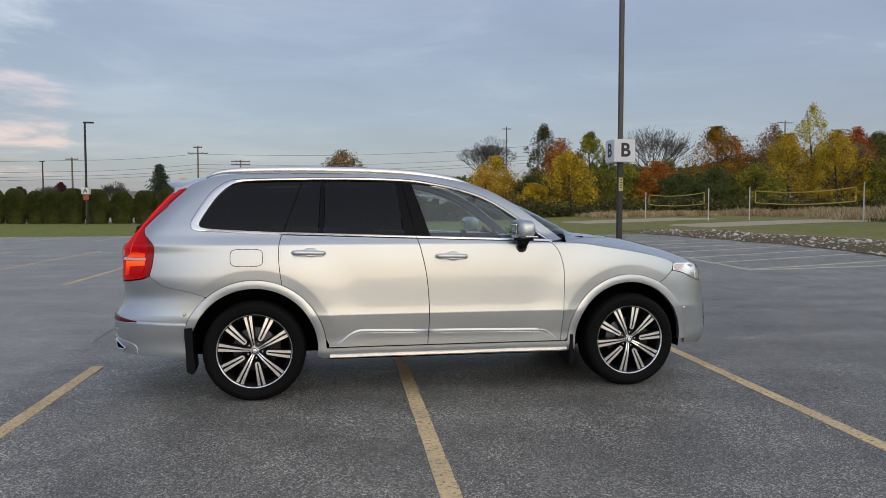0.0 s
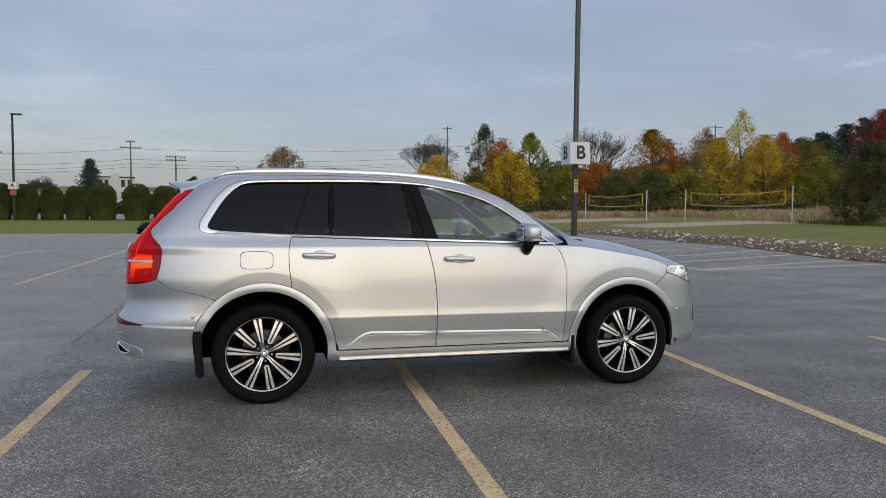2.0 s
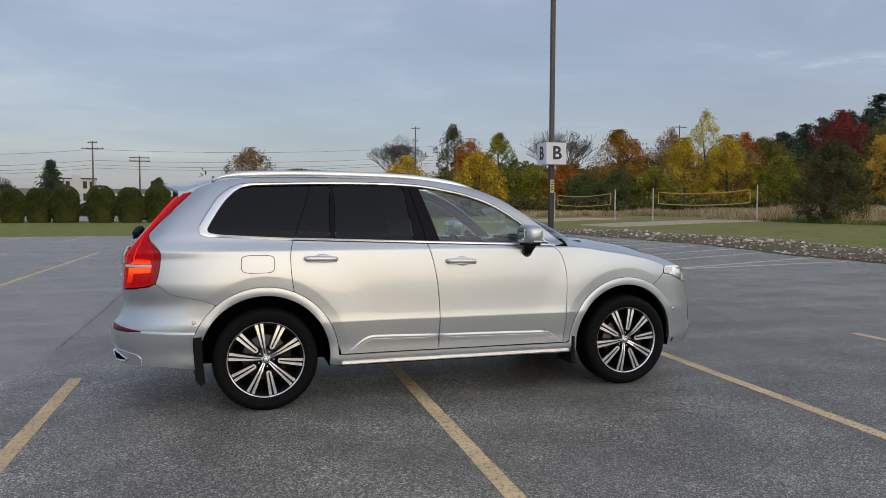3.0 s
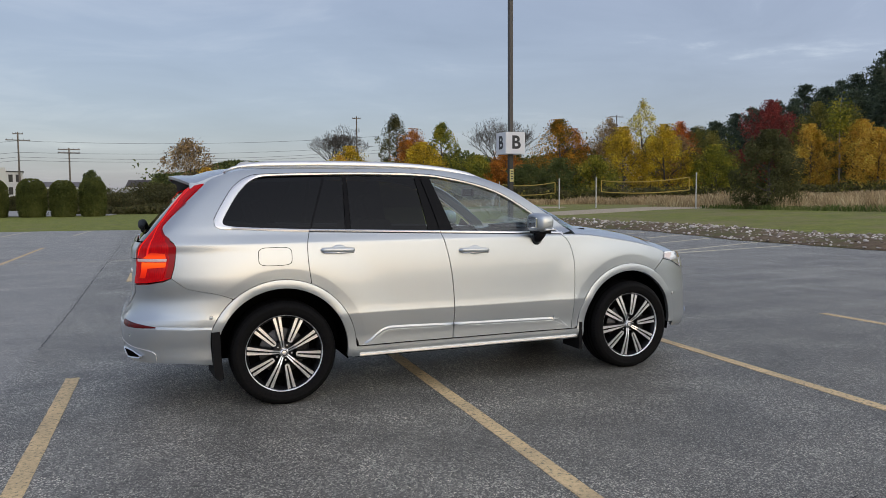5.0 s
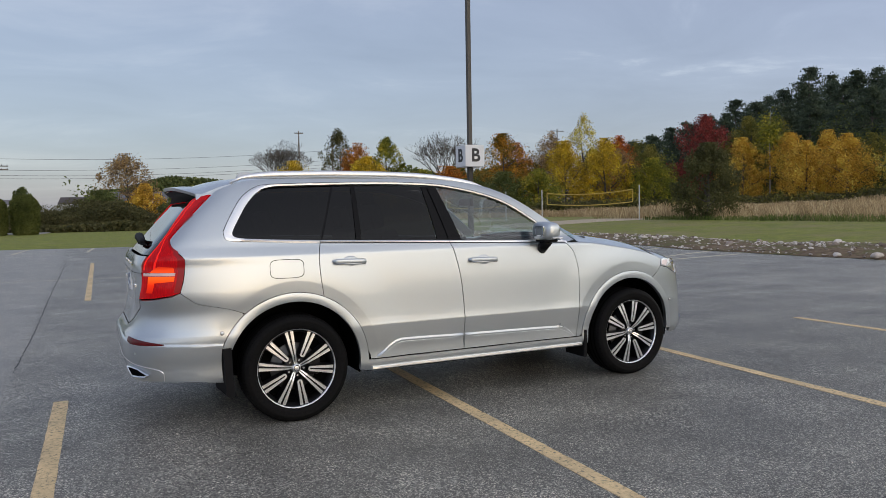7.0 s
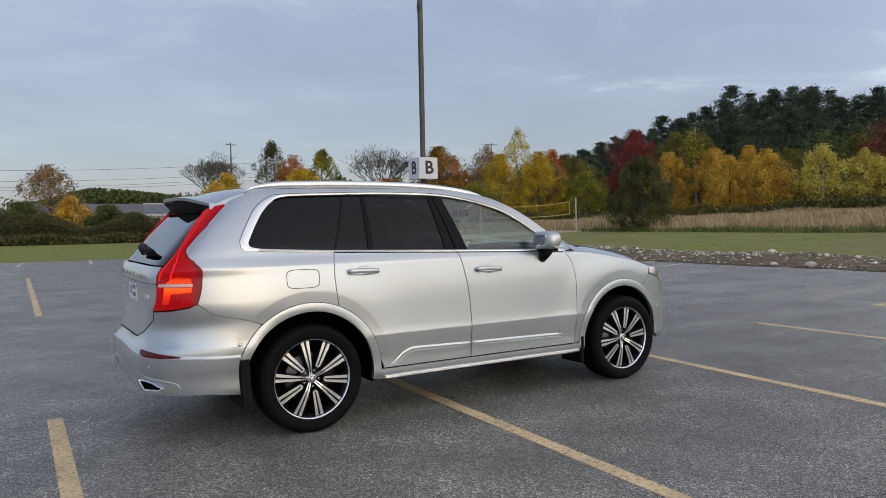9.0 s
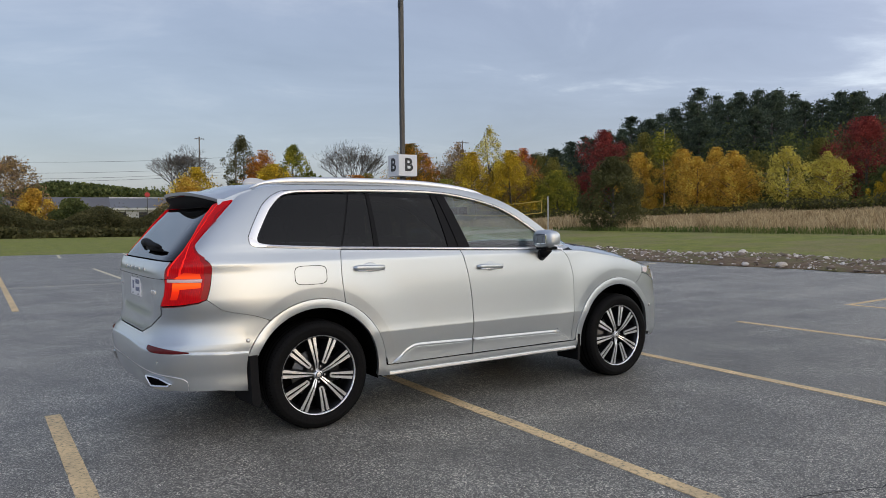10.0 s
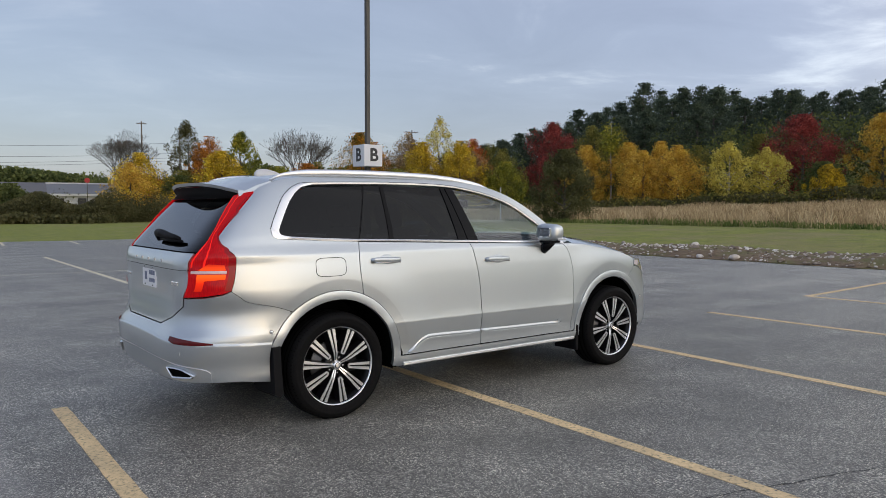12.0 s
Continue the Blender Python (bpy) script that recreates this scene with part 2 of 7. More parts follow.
def lawn_material():
    m = material("autumn_grass", (0.06, 0.08, 0.025), 0.9)
    n = Nodes(m)
    p = n.place()
    blade = n.noise(n.place((1, 1, 0.3)), 14, 6, 0.7)
    c = n.ramp(blade, (0.3, (0.115, 0.145, 0.016)), (0.55, (0.225, 0.245, 0.032)), (0.8, (0.37, 0.325, 0.066)))
    tuft = n.ramp(n.noise(p, 1.3, 6, 0.75), (0.3, (0.62, 0.66, 0.6)), (0.7, (1.36, 1.32, 1.25)))
    c = n.mix(1.0, c, tuft, "MULTIPLY")
    split = n.t.nodes.new("ShaderNodeSeparateXYZ")
    n.link(p, split.inputs[0])
    east = n.t.nodes.new("ShaderNodeMapRange")
    east.inputs["From Min"].default_value, east.inputs["From Max"].default_value = 6.0, 24.0
    east.inputs["To Min"].default_value, east.inputs["To Max"].default_value = -0.04, 0.075
    n.link(split.outputs["X"], east.inputs["Value"])
    parch = n.t.nodes.new("ShaderNodeMath")
    n.link(n.noise(p, 0.22, 7, 0.7), parch.inputs[0])
    n.link(east.outputs[0], parch.inputs[1])
    dry = n.ramp(parch.outputs[0], (0.49, (0.0, 0.0, 0.0)), (0.70, (0.70, 0.70, 0.70)))
    c = n.mix(dry, c, n.ramp(blade, (0.3, (0.19, 0.15, 0.065)), (0.8, (0.38, 0.30, 0.15))))
    n.colour(c)
    n.bump(blade, 0.8, 0.05)
    return m


def dirt_material(name="bare_dirt", low=(0.070, 0.046, 0.026), middle=(0.160, 0.105, 0.060), high=(0.30, 0.23, 0.13), weeds=True):
    m = material(name, middle, 0.95)
    n = Nodes(m)
    p = n.place()
    g = n.noise(p, 6, 8, 0.7)
    c = n.ramp(g, (0.3, low), (0.5, middle), (0.72, high))
    if weeds:
        c = n.mix(n.ramp(n.noise(p, 0.7, 6, 0.7), (0.46, (0, 0, 0)), (0.57, (0.85, 0.85, 0.85))), c, (0.13, 0.125, 0.035))
    n.colour(c)
    n.bump(g, 0.8, 0.06)
    return m


def stone_material(name, kind, socket):
    m = material(name, (0.35, 0.33, 0.3), 0.9)
    n = Nodes(m)
    info = n.t.nodes.new(kind)
    tone = n.ramp(info.outputs[socket], (0.0, (0.17, 0.125, 0.09)), (0.35, (0.36, 0.30, 0.25)), (0.65, (0.62, 0.56, 0.50)), (1.0, (0.88, 0.84, 0.79)))
    g = n.noise(n.place(), 14, 6, 0.7)
    n.colour(n.mix(1.0, tone, n.ramp(g, (0.3, (0.6, 0.58, 0.55)), (0.7, (1.2, 1.2, 1.2))), "MULTIPLY"))
    n.bump(g, 0.5, 0.02)
    return m


def foliage(name, *stops, rough=0.75):
    """Leaves whose colour varies from clump to clump and over the crown."""
    m = material(name, stops[0], rough)
    n = Nodes(m)
    geo = n.t.nodes.new("ShaderNodeNewGeometry")
    big = n.noise(n.place(), 0.55, 3)
    span = n.t.nodes.new("ShaderNodeMath")
    span.operation = "MULTIPLY_ADD"
    n.link(geo.outputs["Random Per Island"], span.inputs[0])
    span.inputs[1].default_value = 0.42
    off = n.t.nodes.new("ShaderNodeMath")
    off.operation = "MULTIPLY_ADD"
    n.link(big, off.inputs[0])
    off.inputs[1].default_value, off.inputs[2].default_value = 1.5, -0.5
    n.link(off.outputs[0], span.inputs[2])
    k = len(stops) - 1
    n.colour(n.ramp(span.outputs[0], *[(0.05 + 0.9 * i / k, tuple(min(0.8, 1.85 * v) for v in c)) for i, c in enumerate(stops)]))
    n.b.inputs["Specular IOR Level"].default_value = 0.2
    thin = n.t.nodes.new("ShaderNodeBsdfTranslucent")
    n.link(n.b.inputs["Base Color"].links[0].from_socket, thin.inputs["Color"])
    both = n.t.nodes.new("ShaderNodeMixShader")
    both.inputs[0].default_value = 0.38
    n.link(n.b.outputs[0], both.inputs[1])
    n.link(thin.outputs[0], both.inputs[2])
    n.link(both.outputs[0], [k for k in n.t.nodes if k.type == "OUTPUT_MATERIAL"][0].inputs["Surface"])
    return m


def bark_material(name="grey_bark", dark=(0.045, 0.04, 0.035), light=(0.15, 0.135, 0.12)):
    m = material(name, dark, 0.95)
    n = Nodes(m)
    g = n.noise(n.place((3, 3, 0.6)), 4, 6, 0.7)
    n.colour(n.ramp(g, (0.3, dark), (0.7, light)))
    n.bump(g, 0.6, 0.03)
    return m


ASPHALT, YELLOW, PALE = asphalt_material(), paint_line_material(), pale_line_material()
SAND = dirt_material("pale_sand", (0.34, 0.27, 0.18), (0.50, 0.41, 0.29), (0.62, 0.53, 0.40), False)
CREAM = pale_line_material("cream_line", (0.30, 0.28, 0.22), (0.66, 0.60, 0.44), (0.80, 0.73, 0.55))
LAWN, DIRT, STONE = lawn_material(), dirt_material(), stone_material("field_stone", "ShaderNodeObjectInfo", "Random")
GRAVEL = stone_material("loose_gravel", "ShaderNodeNewGeometry", "Random Per Island")
BARK = bark_material()
BIRCH = bark_material("birch_bark", (0.20, 0.19, 0.17), (0.52, 0.50, 0.46))
LEAF = {
    "yellow": foliage("yellow_leaves", (0.058, 0.058, 0.013), (0.221, 0.156, 0.018), (0.468, 0.305, 0.023), (0.572, 0.416, 0.052)),
    "gold": foliage("golden_leaves", (0.085, 0.072, 0.018), (0.31, 0.180, 0.032), (0.52, 0.305, 0.050), (0.60, 0.40, 0.080)),
    "paleyellow": foliage("pale_yellow_leaves", (0.091, 0.085, 0.029), (0.286, 0.234, 0.052), (0.468, 0.377, 0.078), (0.546, 0.468, 0.143)),
    "greenyellow": foliage("green_yellow_leaves", (0.031, 0.044, 0.012), (0.098, 0.111, 0.021), (0.221, 0.202, 0.026), (0.377, 0.293, 0.039)),
    "orange": foliage("orange_brown_leaves", (0.046, 0.034, 0.013), (0.195, 0.081, 0.018), (0.351, 0.137, 0.021), (0.416, 0.208, 0.033)),
    "orangegreen": foliage("orange_green_leaves", (0.026, 0.034, 0.010), (0.098, 0.081, 0.016), (0.325, 0.150, 0.016), (0.442, 0.208, 0.023)),
    "brown": foliage("brown_leaves", (0.046, 0.034, 0.023), (0.130, 0.091, 0.052), (0.247, 0.163, 0.072), (0.325, 0.234, 0.091)),
    "red": foliage("crimson_leaves", (0.042, 0.014, 0.013), (0.115, 0.026, 0.024), (0.22, 0.044, 0.036), (0.33, 0.080, 0.055)),
    "maroon": foliage("dark_maroon_leaves", (0.020, 0.009, 0.010), (0.050, 0.016, 0.018), (0.085, 0.026, 0.028), (0.12, 0.045, 0.04)),
    "orangered": foliage("orange_red_leaves", (0.052, 0.034, 0.016), (0.221, 0.065, 0.019), (0.429, 0.124, 0.029), (0.468, 0.195, 0.039)),
    "olive": foliage("olive_leaves", (0.026, 0.034, 0.010), (0.078, 0.081, 0.021), (0.163, 0.146, 0.036), (0.234, 0.195, 0.052)),
    "green": foliage("dull_green_leaves", (0.024, 0.034, 0.013), (0.056, 0.070, 0.024), (0.098, 0.112, 0.036), (0.14, 0.14, 0.046)),
    "bush": foliage("dark_bush_leaves", (0.030, 0.031, 0.014), (0.056, 0.057, 0.024), (0.084, 0.083, 0.033), (0.12, 0.112, 0.045)),
    "scrub": foliage("brown_green_scrub", (0.026, 0.028, 0.012), (0.050, 0.050, 0.021), (0.082, 0.076, 0.032), (0.12, 0.105, 0.05)),
    # needle tones lifted and cooled: haze over the hill put into the colour
    "pine": foliage("haze_lifted_pine_needles", (0.022, 0.031, 0.024), (0.038, 0.052, 0.036), (0.058, 0.076, 0.048), (0.085, 0.100, 0.060)),
    "hedge": foliage("clipped_hedge_leaves", (0.026, 0.033, 0.009), (0.052, 0.062, 0.016), (0.085, 0.094, 0.026), (0.125, 0.124, 0.042)),
    "straw": foliage("dry_field_grass", (0.115, 0.082, 0.044), (0.225, 0.165, 0.092), (0.350, 0.270, 0.160), (0.480, 0.385, 0.245)),
    "weed": foliage("green_weeds", (0.029, 0.047, 0.013), (0.065, 0.091, 0.023), (0.111, 0.130, 0.039), (0.169, 0.169, 0.065)),
}
METAL_DARK = material("dark_painted_steel", (0.035, 0.034, 0.033), 0.5, 0.3)
METAL_POLE = material("brown_steel_pole", (0.085, 0.078, 0.07), 0.55, 0.3)
SIGN_WHITE = material("sign_white", (0.72, 0.73, 0.75), 0.45)
SIGN_BLACK = material("sign_black", (0.025, 0.026, 0.03), 0.5)
WHITE_PAINT = material("white_painted_post", (0.62, 0.62, 0.60), 0.6)
NET_YELLOW = material("yellow_net_tape", (0.62, 0.44, 0.09), 0.7)
WOOD_POLE = bark_material("weathered_pole_wood", (0.10, 0.085, 0.07), (0.26, 0.225, 0.19))
WIRE = material("black_cable", (0.02, 0.02, 0.022), 0.6)
CONCRETE = material("pale_concrete", (0.36, 0.35, 0.33), 0.9)


# ---- mesh helpers ----
def mesh_object(name, verts, faces, mat, parent=None, label="", smooth=False):
    me = bpy.data.meshes.new(name)
    me.from_pydata([tuple(v) for v in verts], [], faces)
    if mat:
        me.materials.append(mat)
    if smooth:
        me.polygons.foreach_set("use_smooth", [True] * len(me.polygons))
    me.update()
    ob = new(name, me)
    if parent:
        ob.parent = parent
    if label:
        ob["label"] = label
    return ob


def part(name, bm, mat, parent=None, label="", smooth=False):
    """Links a bmesh as one mesh object under a thing or a part."""
    me = bpy.data.meshes.new(name)
    bm.normal_update()
    bm.to_mesh(me)
    bm.free()
    if mat:
        me.materials.append(mat)
    if smooth:
        me.polygons.foreach_set("use_smooth", [True] * len(me.polygons))
    ob = new(name, me)
    if parent:
        ob.parent = parent
    if label:
        ob["label"] = label
    return ob


def empty(name, x=0, y=0, z=0, rz=0):
    ob = new(name)
    ob.matrix_basis = pose(x, y, z, 0, 0, rz)
    ob.empty_display_size = 0.2
    return ob


def box(bm, lo, hi, bevel=0.0):
    """A box between two corners, with bevelled edges."""
    r = bmesh.ops.create_cube(bm, size=1.0)
    vs = r["verts"]
    for v in vs:
        v.co = Vector([lo[i] + (v.co[i] + 0.5) * (hi[i] - lo[i]) for i in range(3)])
    if bevel:
        es = list({e for v in vs for e in v.link_edges})
        bmesh.ops.bevel(bm, geom=es, offset=bevel, segments=2, affect="EDGES", profile=0.6)


def tube(points, radii, sides=8, closed_ends=True):
    """Vertices and faces of a tapered tube along points."""
    pts = [Vector(p) for p in points]
    verts, faces = [], []
    ref = Vector((0.31, 0.17, 0.93)).normalized()
    for i, p in enumerate(pts):
        d = (pts[min(i + 1, len(pts) - 1)] - pts[max(i - 1, 0)]).normalized()
        a = d.cross(ref)
        if a.length < 0.05:
            a = d.cross(Vector((1, 0, 0)))
        a.normalize()
        b = d.cross(a)
        for k in range(sides):
            w = 2 * math.pi * k / sides
            verts.append(p + (a * math.cos(w) + b * math.sin(w)) * radii[i])
    for i in range(len(pts) - 1):
        for k in range(sides):
            j = (k + 1) % sides
            faces.append((i * sides + k, i * sides + j, (i + 1) * sides + j, (i + 1) * sides + k))
    if closed_ends:
        faces.append(tuple(range(sides))[::-1])
        faces.append(tuple((len(pts) - 1) * sides + k for k in range(sides)))
    return verts, faces


def join(chunks):
    verts, faces = [], []
    for v, f in chunks:
        o = len(verts)
        verts += v
        faces += [tuple(i + o for i in q) for q in f]
    return verts, faces


def ease(a, b, v):
    t = min(1.0, max(0.0, (v - a) / (b - a)))
    return t * t * (3 - 2 * t)


# ---- ground, car park and its markings ----
LOT_NORTH, LOT_WEST, LOT_SOUTH = 34.0, -75.0, -45.0


def lot_east(y):
    return 17.4 + 1.8 * ease(11, 21, y) + 0.10 * math.sin(y * 1.3) + 0.06 * math.sin(y * 3.7)


def lot_north(x):
    return 34.6 - 1.8 * ease(-8, 4, x) + 0.08 * math.sin(x * 0.9)


def ground_z(x, y):
    """Height of the land: level at the car park, rising gently to the east, a wooded hill beyond."""
    inside = min(lot_east(y) - x, lot_north(x) - y, x - LOT_WEST, y - LOT_SOUTH)
    edge = -0.06 + 0.085 * ease(0.5, -0.15, inside)
    u = x - 18.5
    z = 0.55 * ease(0, 24, u) + 1.5 * ease(32, 85, u) * ease(95, 30, y)
    z += 14.2 * ease(80, 135, u) * ease(166, 122, y) * ease(-330, -40, y)
    return edge + z


def axis(*runs):
    out = []
    for a, b, step in runs:
        n = max(1, round((b - a) / step))
        out += [a + (b - a) * i / n for i in range(n)]
    return out + [runs[-1][1]]


def build_ground():
    xs = axis((-3000, -600, 600), (-600, -90, 85), (-90, -70, 5), (-70, 14, 6), (14, 22, 0.4), (22, 60, 2.0), (60, 220, 5), (220, 600, 60), (600, 3000, 600))
    ys = axis((-3000, -600, 600), (-600, -60, 90), (-60, -40, 4), (-40, -12, 4), (-12, 28, 1.5), (28, 38, 0.5), (38, 140, 5), (140, 600, 60), (600, 3000, 600))
    verts = [(x, y, ground_z(x, y)) for y in ys for x in xs]
    w = len(xs)
    faces = [(j * w + i, j * w + i + 1, (j + 1) * w + i + 1, (j + 1) * w + i) for j in range(len(ys) - 1) for i in range(w - 1)]
    ob = mesh_object("ground", verts, faces, LAWN, smooth=True)
    tagged(ob, "green and straw-coloured autumn lawn rising to a wooded hill", "ground", kind="structure")


def build_lot():
    east = [(lot_east(y), y) for y in axis((LOT_SOUTH, 33.0, 0.5))]
    north = [(x, lot_north(x)) for x in axis((LOT_WEST, 18.4, 1.0))][::-1]
    rim = [(LOT_WEST, LOT_SOUTH)] + east + north
    bm = bmesh.new()
    top = [bm.verts.new((x, y, 0.0)) for x, y in rim]
    low = [bm.verts.new((x, y, -0.12)) for x, y in rim]
    bm.faces.new(top)
    for i in range(len(rim)):
        j = (i + 1) % len(rim)
        bm.faces.new((top[j], top[i], low[i], low[j]))
    bmesh.ops.triangulate(bm, faces=[f for f in bm.faces if len(f.verts) > 4])
    bmesh.ops.recalc_face_normals(bm, faces=bm.faces)
    ob = part("pavement", bm, ASPHALT)
    tagged(ob, "worn grey asphalt of an open car park", "car park", kind="structure")


def marking(a, b, width, mat, label):
    """A painted stripe from a to b, thin but raised, its edges a little ragged."""
    a, b = Vector(a), Vector(b)
    d = (b - a).normalized()
    s = Vector((-d.y, d.x))
    n = max(4, round((b - a).length / 0.12))
    rnd = random.Random(int(a.x * 31 + a.y * 17 + b.x * 7) + 5)
    rows = []
    for i in range(n + 1):
        p = a + (b - a) * i / n
        l, r = width / 2 + rnd.uniform(-0.0025, 0.0025), width / 2 + rnd.uniform(-0.0025, 0.0025)
        rows.append((p + s * l, p - s * r))
    verts, faces = [], []
    for p, q in rows:
        verts += [(p.x, p.y, 0.004), (q.x, q.y, 0.004), (p.x, p.y, -0.01), (q.x, q.y, -0.01)]
    for i in range(n):
        o = 4 * i
        faces += [(o, o + 4, o + 5, o + 1), (o, o + 2, o + 6, o + 4), (o + 1, o + 5, o + 7, o + 3)]
    faces += [(0, 1, 3, 2), (4 * n, 4 * n + 2, 4 * n + 3, 4 * n + 1)]
    ob = mesh_object("road_marking", verts, faces, mat)
    return tagged(ob, label, "road marking", group="parking bay lines", kind="structure")


def build_markings():
    near = "worn yellow parking bay line on grey asphalt"
    for x, lean in ((-1.515, 0.019), (1.25, 0.036), (4.06, 0.064), (6.98, 0.023)):
        marking((x, 0.55), (x - lean * 5.75, -5.2), 0.108, YELLOW, near)
    marking((10.13, 0.62), (10.06, -5.2), 0.105, YELLOW, near)
    marking((10.10, 0.66), (16.8, 0.98), 0.105, YELLOW, near)
    for k in range(-4, 2):
        x = -4.2 + 2.76 * k + (0.25 if k > 0 else 0.0)
        marking((x - 0.08, 8.35), (x + 0.14, 20.1), 0.105, YELLOW, near)
    marking((1.42, 8.3), (1.62, 20.1), 0.105, CREAM, "faded cream yellow parking bay line on grey asphalt")
    marking((-19, 14.75), (2.6, 13.25), 0.06, PALE, "thin faded pale line across parking bays")
    for k in range(-6, 4):
        x = -3.9 + 2.76 * k
        marking((x - 0.02, 28.6), (x + 0.3, lot_north(x) - 0.6), 0.105, CREAM, "faded cream yellow parking bay line on grey asphalt")
    far = "pale yellow parking bay line near the rock strip"
    marking((10.56, 9.22), (11.5, 15.4), 0.105, CREAM, far)
    marking((10.58, 9.26), (16.9, 10.3), 0.105, CREAM, far)
    for y0, y1 in ((9.5, 12.05), (11.64, 14.5), (13.6, 16.8), (16.0, 19.1), (18.2, 21.1), (20.4, 23.2), (22.8, 25.5)):
        marking((10.75 + 0.14 * (y0 - 9.5), y0), (17.5 if y0 < 12 else 18.2, y1), 0.105, CREAM, far)


def build_rocks():
    """A low bank of bare dirt with field stones along the car park's edge."""
    def bank(u, y):
        return 0.34 * math.sin(math.pi * min(1.0, u) ** 0.9) * (0.8 + 0.3 * math.sin(y * 0.9)) * ease(-13, -9, y) * ease(39, 33, y)
    ys = axis((-13, 38, 0.35))
    us = [i / 10 for i in range(11)]
    verts, faces = [], []
    for y in ys:
        wide = 5.2 - 1.3 * ease(9, 18, y) + 0.5 * math.sin(y * 0.7) + 0.3 * math.sin(y * 1.9)
        for u in us:
            x = lot_east(min(y, 33)) - 0.12 + wide * u
            verts.append((x, y, max(ground_z(x, y), 0) + 0.012 + bank(u, y) * 0.6 + 0.05 * (noise.noise((x * 2, y * 2, 0)) + 0.4) * math.sin(math.pi * u) - 0.03 * (u > 0.99)))
    w = len(us)
    for j in range(len(ys) - 1):
        for i in range(w - 1):
            faces.append((j * w + i, j * w + i + 1, (j + 1) * w + i + 1, (j + 1) * w + i))
    bed = mesh_object("dirt_bank", verts, faces, DIRT, smooth=True)
    tagged(bed, "low bank of bare brown dirt strewn with stones", "dirt bank", kind="structure")
    shapes = []
    for k in range(9):
        bm = bmesh.new()
        bmesh.ops.create_icosphere(bm, subdivisions=2, radius=1.0)
        rnd = random.Random(k)
        sx, sy, sz = rnd.uniform(0.8, 1.3), rnd.uniform(0.6, 1.0), rnd.uniform(0.45, 0.75)
        for v in bm.verts:
            c = v.co * 1.0
            f = 1 + 0.28 * noise.noise(c * 1.1 + Vector((k * 7, 0, 0))) + 0.12 * noise.noise(c * 2.6 + Vector((0, k * 5, 0)))
            v.co = Vector((c.x * sx * f, c.y * sy * f, c.z * sz * f))
        me = bpy.data.meshes.new("stone")
        bm.to_mesh(me)
        bm.free()
        me.materials.append(STONE)
        me.polygons.foreach_set("use_smooth", [True] * len(me.polygons))
        shapes.append(me)
    rnd = random.Random(11)

    def spot(small):
        y = -11 + 46 * rnd.uniform(0, 1) ** 1.5
        wide = 5.2 - 1.3 * ease(9, 18, y) + 0.5 * math.sin(y * 0.7) + 0.3 * math.sin(y * 1.9)
        u = min(0.99, max(0.02, rnd.gauss(0.46, 0.27)))
        x = lot_east(min(y, 33)) - 0.1 + wide * u
        size = (rnd.choice((0.025, 0.035, 0.045, 0.062)) if small else rnd.choice((0.048, 0.055, 0.062, 0.07, 0.08, 0.095, 0.12))) * rnd.uniform(0.8, 1.25)
        z = max(ground_z(x, y), 0) + 0.012 + bank(u, y) * 0.6
        return pose(x, y, z + 0.30 * size, rnd.uniform(-25, 25), rnd.uniform(-25, 25), rnd.uniform(0, 360)) @ Matrix.Scale(size, 4)
    for i in range(295):
        st = new("stone", shapes[i % 9])
        st.parent = bed
        st.matrix_basis = spot(False)
    verts, faces = [], []
    lump = []
    for k in range(7):
        bm = bmesh.new()
        bmesh.ops.create_icosphere(bm, subdivisions=1, radius=1.0)
        chip = random.Random(70 + k)
        sx, sy, sz = chip.uniform(0.8, 1.4), chip.uniform(0.6, 1.0), chip.uniform(0.4, 0.75)
        lump.append(([Vector((v.co.x * sx, v.co.y * sy, v.co.z * sz)) * chip.uniform(0.75, 1.15) for v in bm.verts], [tuple(v.index for v in f.verts) for f in bm.faces]))
        bm.free()
    for i in range(4300):
        m, o = spot(True), len(verts)
        verts += [m @ c for c in lump[i % 7][0]]
        faces += [tuple(k + o for k in f) for f in lump[i % 7][1]]
    rest = mesh_object("gravel", verts, faces, GRAVEL)
    tagged(rest, "scatter of small grey and brown stones on bare dirt", "gravel", kind="stuff")


def fissure(points, width, label, tone=0.032):
    """A jagged dark crack or joint in the asphalt, a little sunk filler standing in it."""
    rnd = random.Random(int(points[0][0] * 50) + 3)
    line = []
    for i in range(len(points) - 1):
        a, b = Vector(points[i]), Vector(points[i + 1])
        k = max(2, round((b - a).length / 0.05)) if width < 0.012 else max(2, round((b - a).length / 0.3))
        line += [a.lerp(b, j / k) + Vector((rnd.uniform(-1, 1), rnd.uniform(-1, 1))) * (0.9 if width < 0.012 else 0.3) * width for j in range(k)]
    verts, faces = [], []
    for i, p in enumerate(line):
        d = (line[min(i + 1, len(line) - 1)] - line[max(i - 1, 0)]).normalized()
        s = Vector((-d.y, d.x)) * width * rnd.uniform(0.25, 0.75)
        verts += [(p.x + s.x, p.y + s.y, 0.0022), (p.x - s.x, p.y - s.y, 0.0022)]
        if i:
            faces.append((2 * i - 2, 2 * i - 1, 2 * i + 1, 2 * i))
    ob = mesh_object("pavement_crack", verts, faces, material("tar_filler", (tone, tone, tone), 0.9))
    tagged(ob, label, "crack", kind="structure")


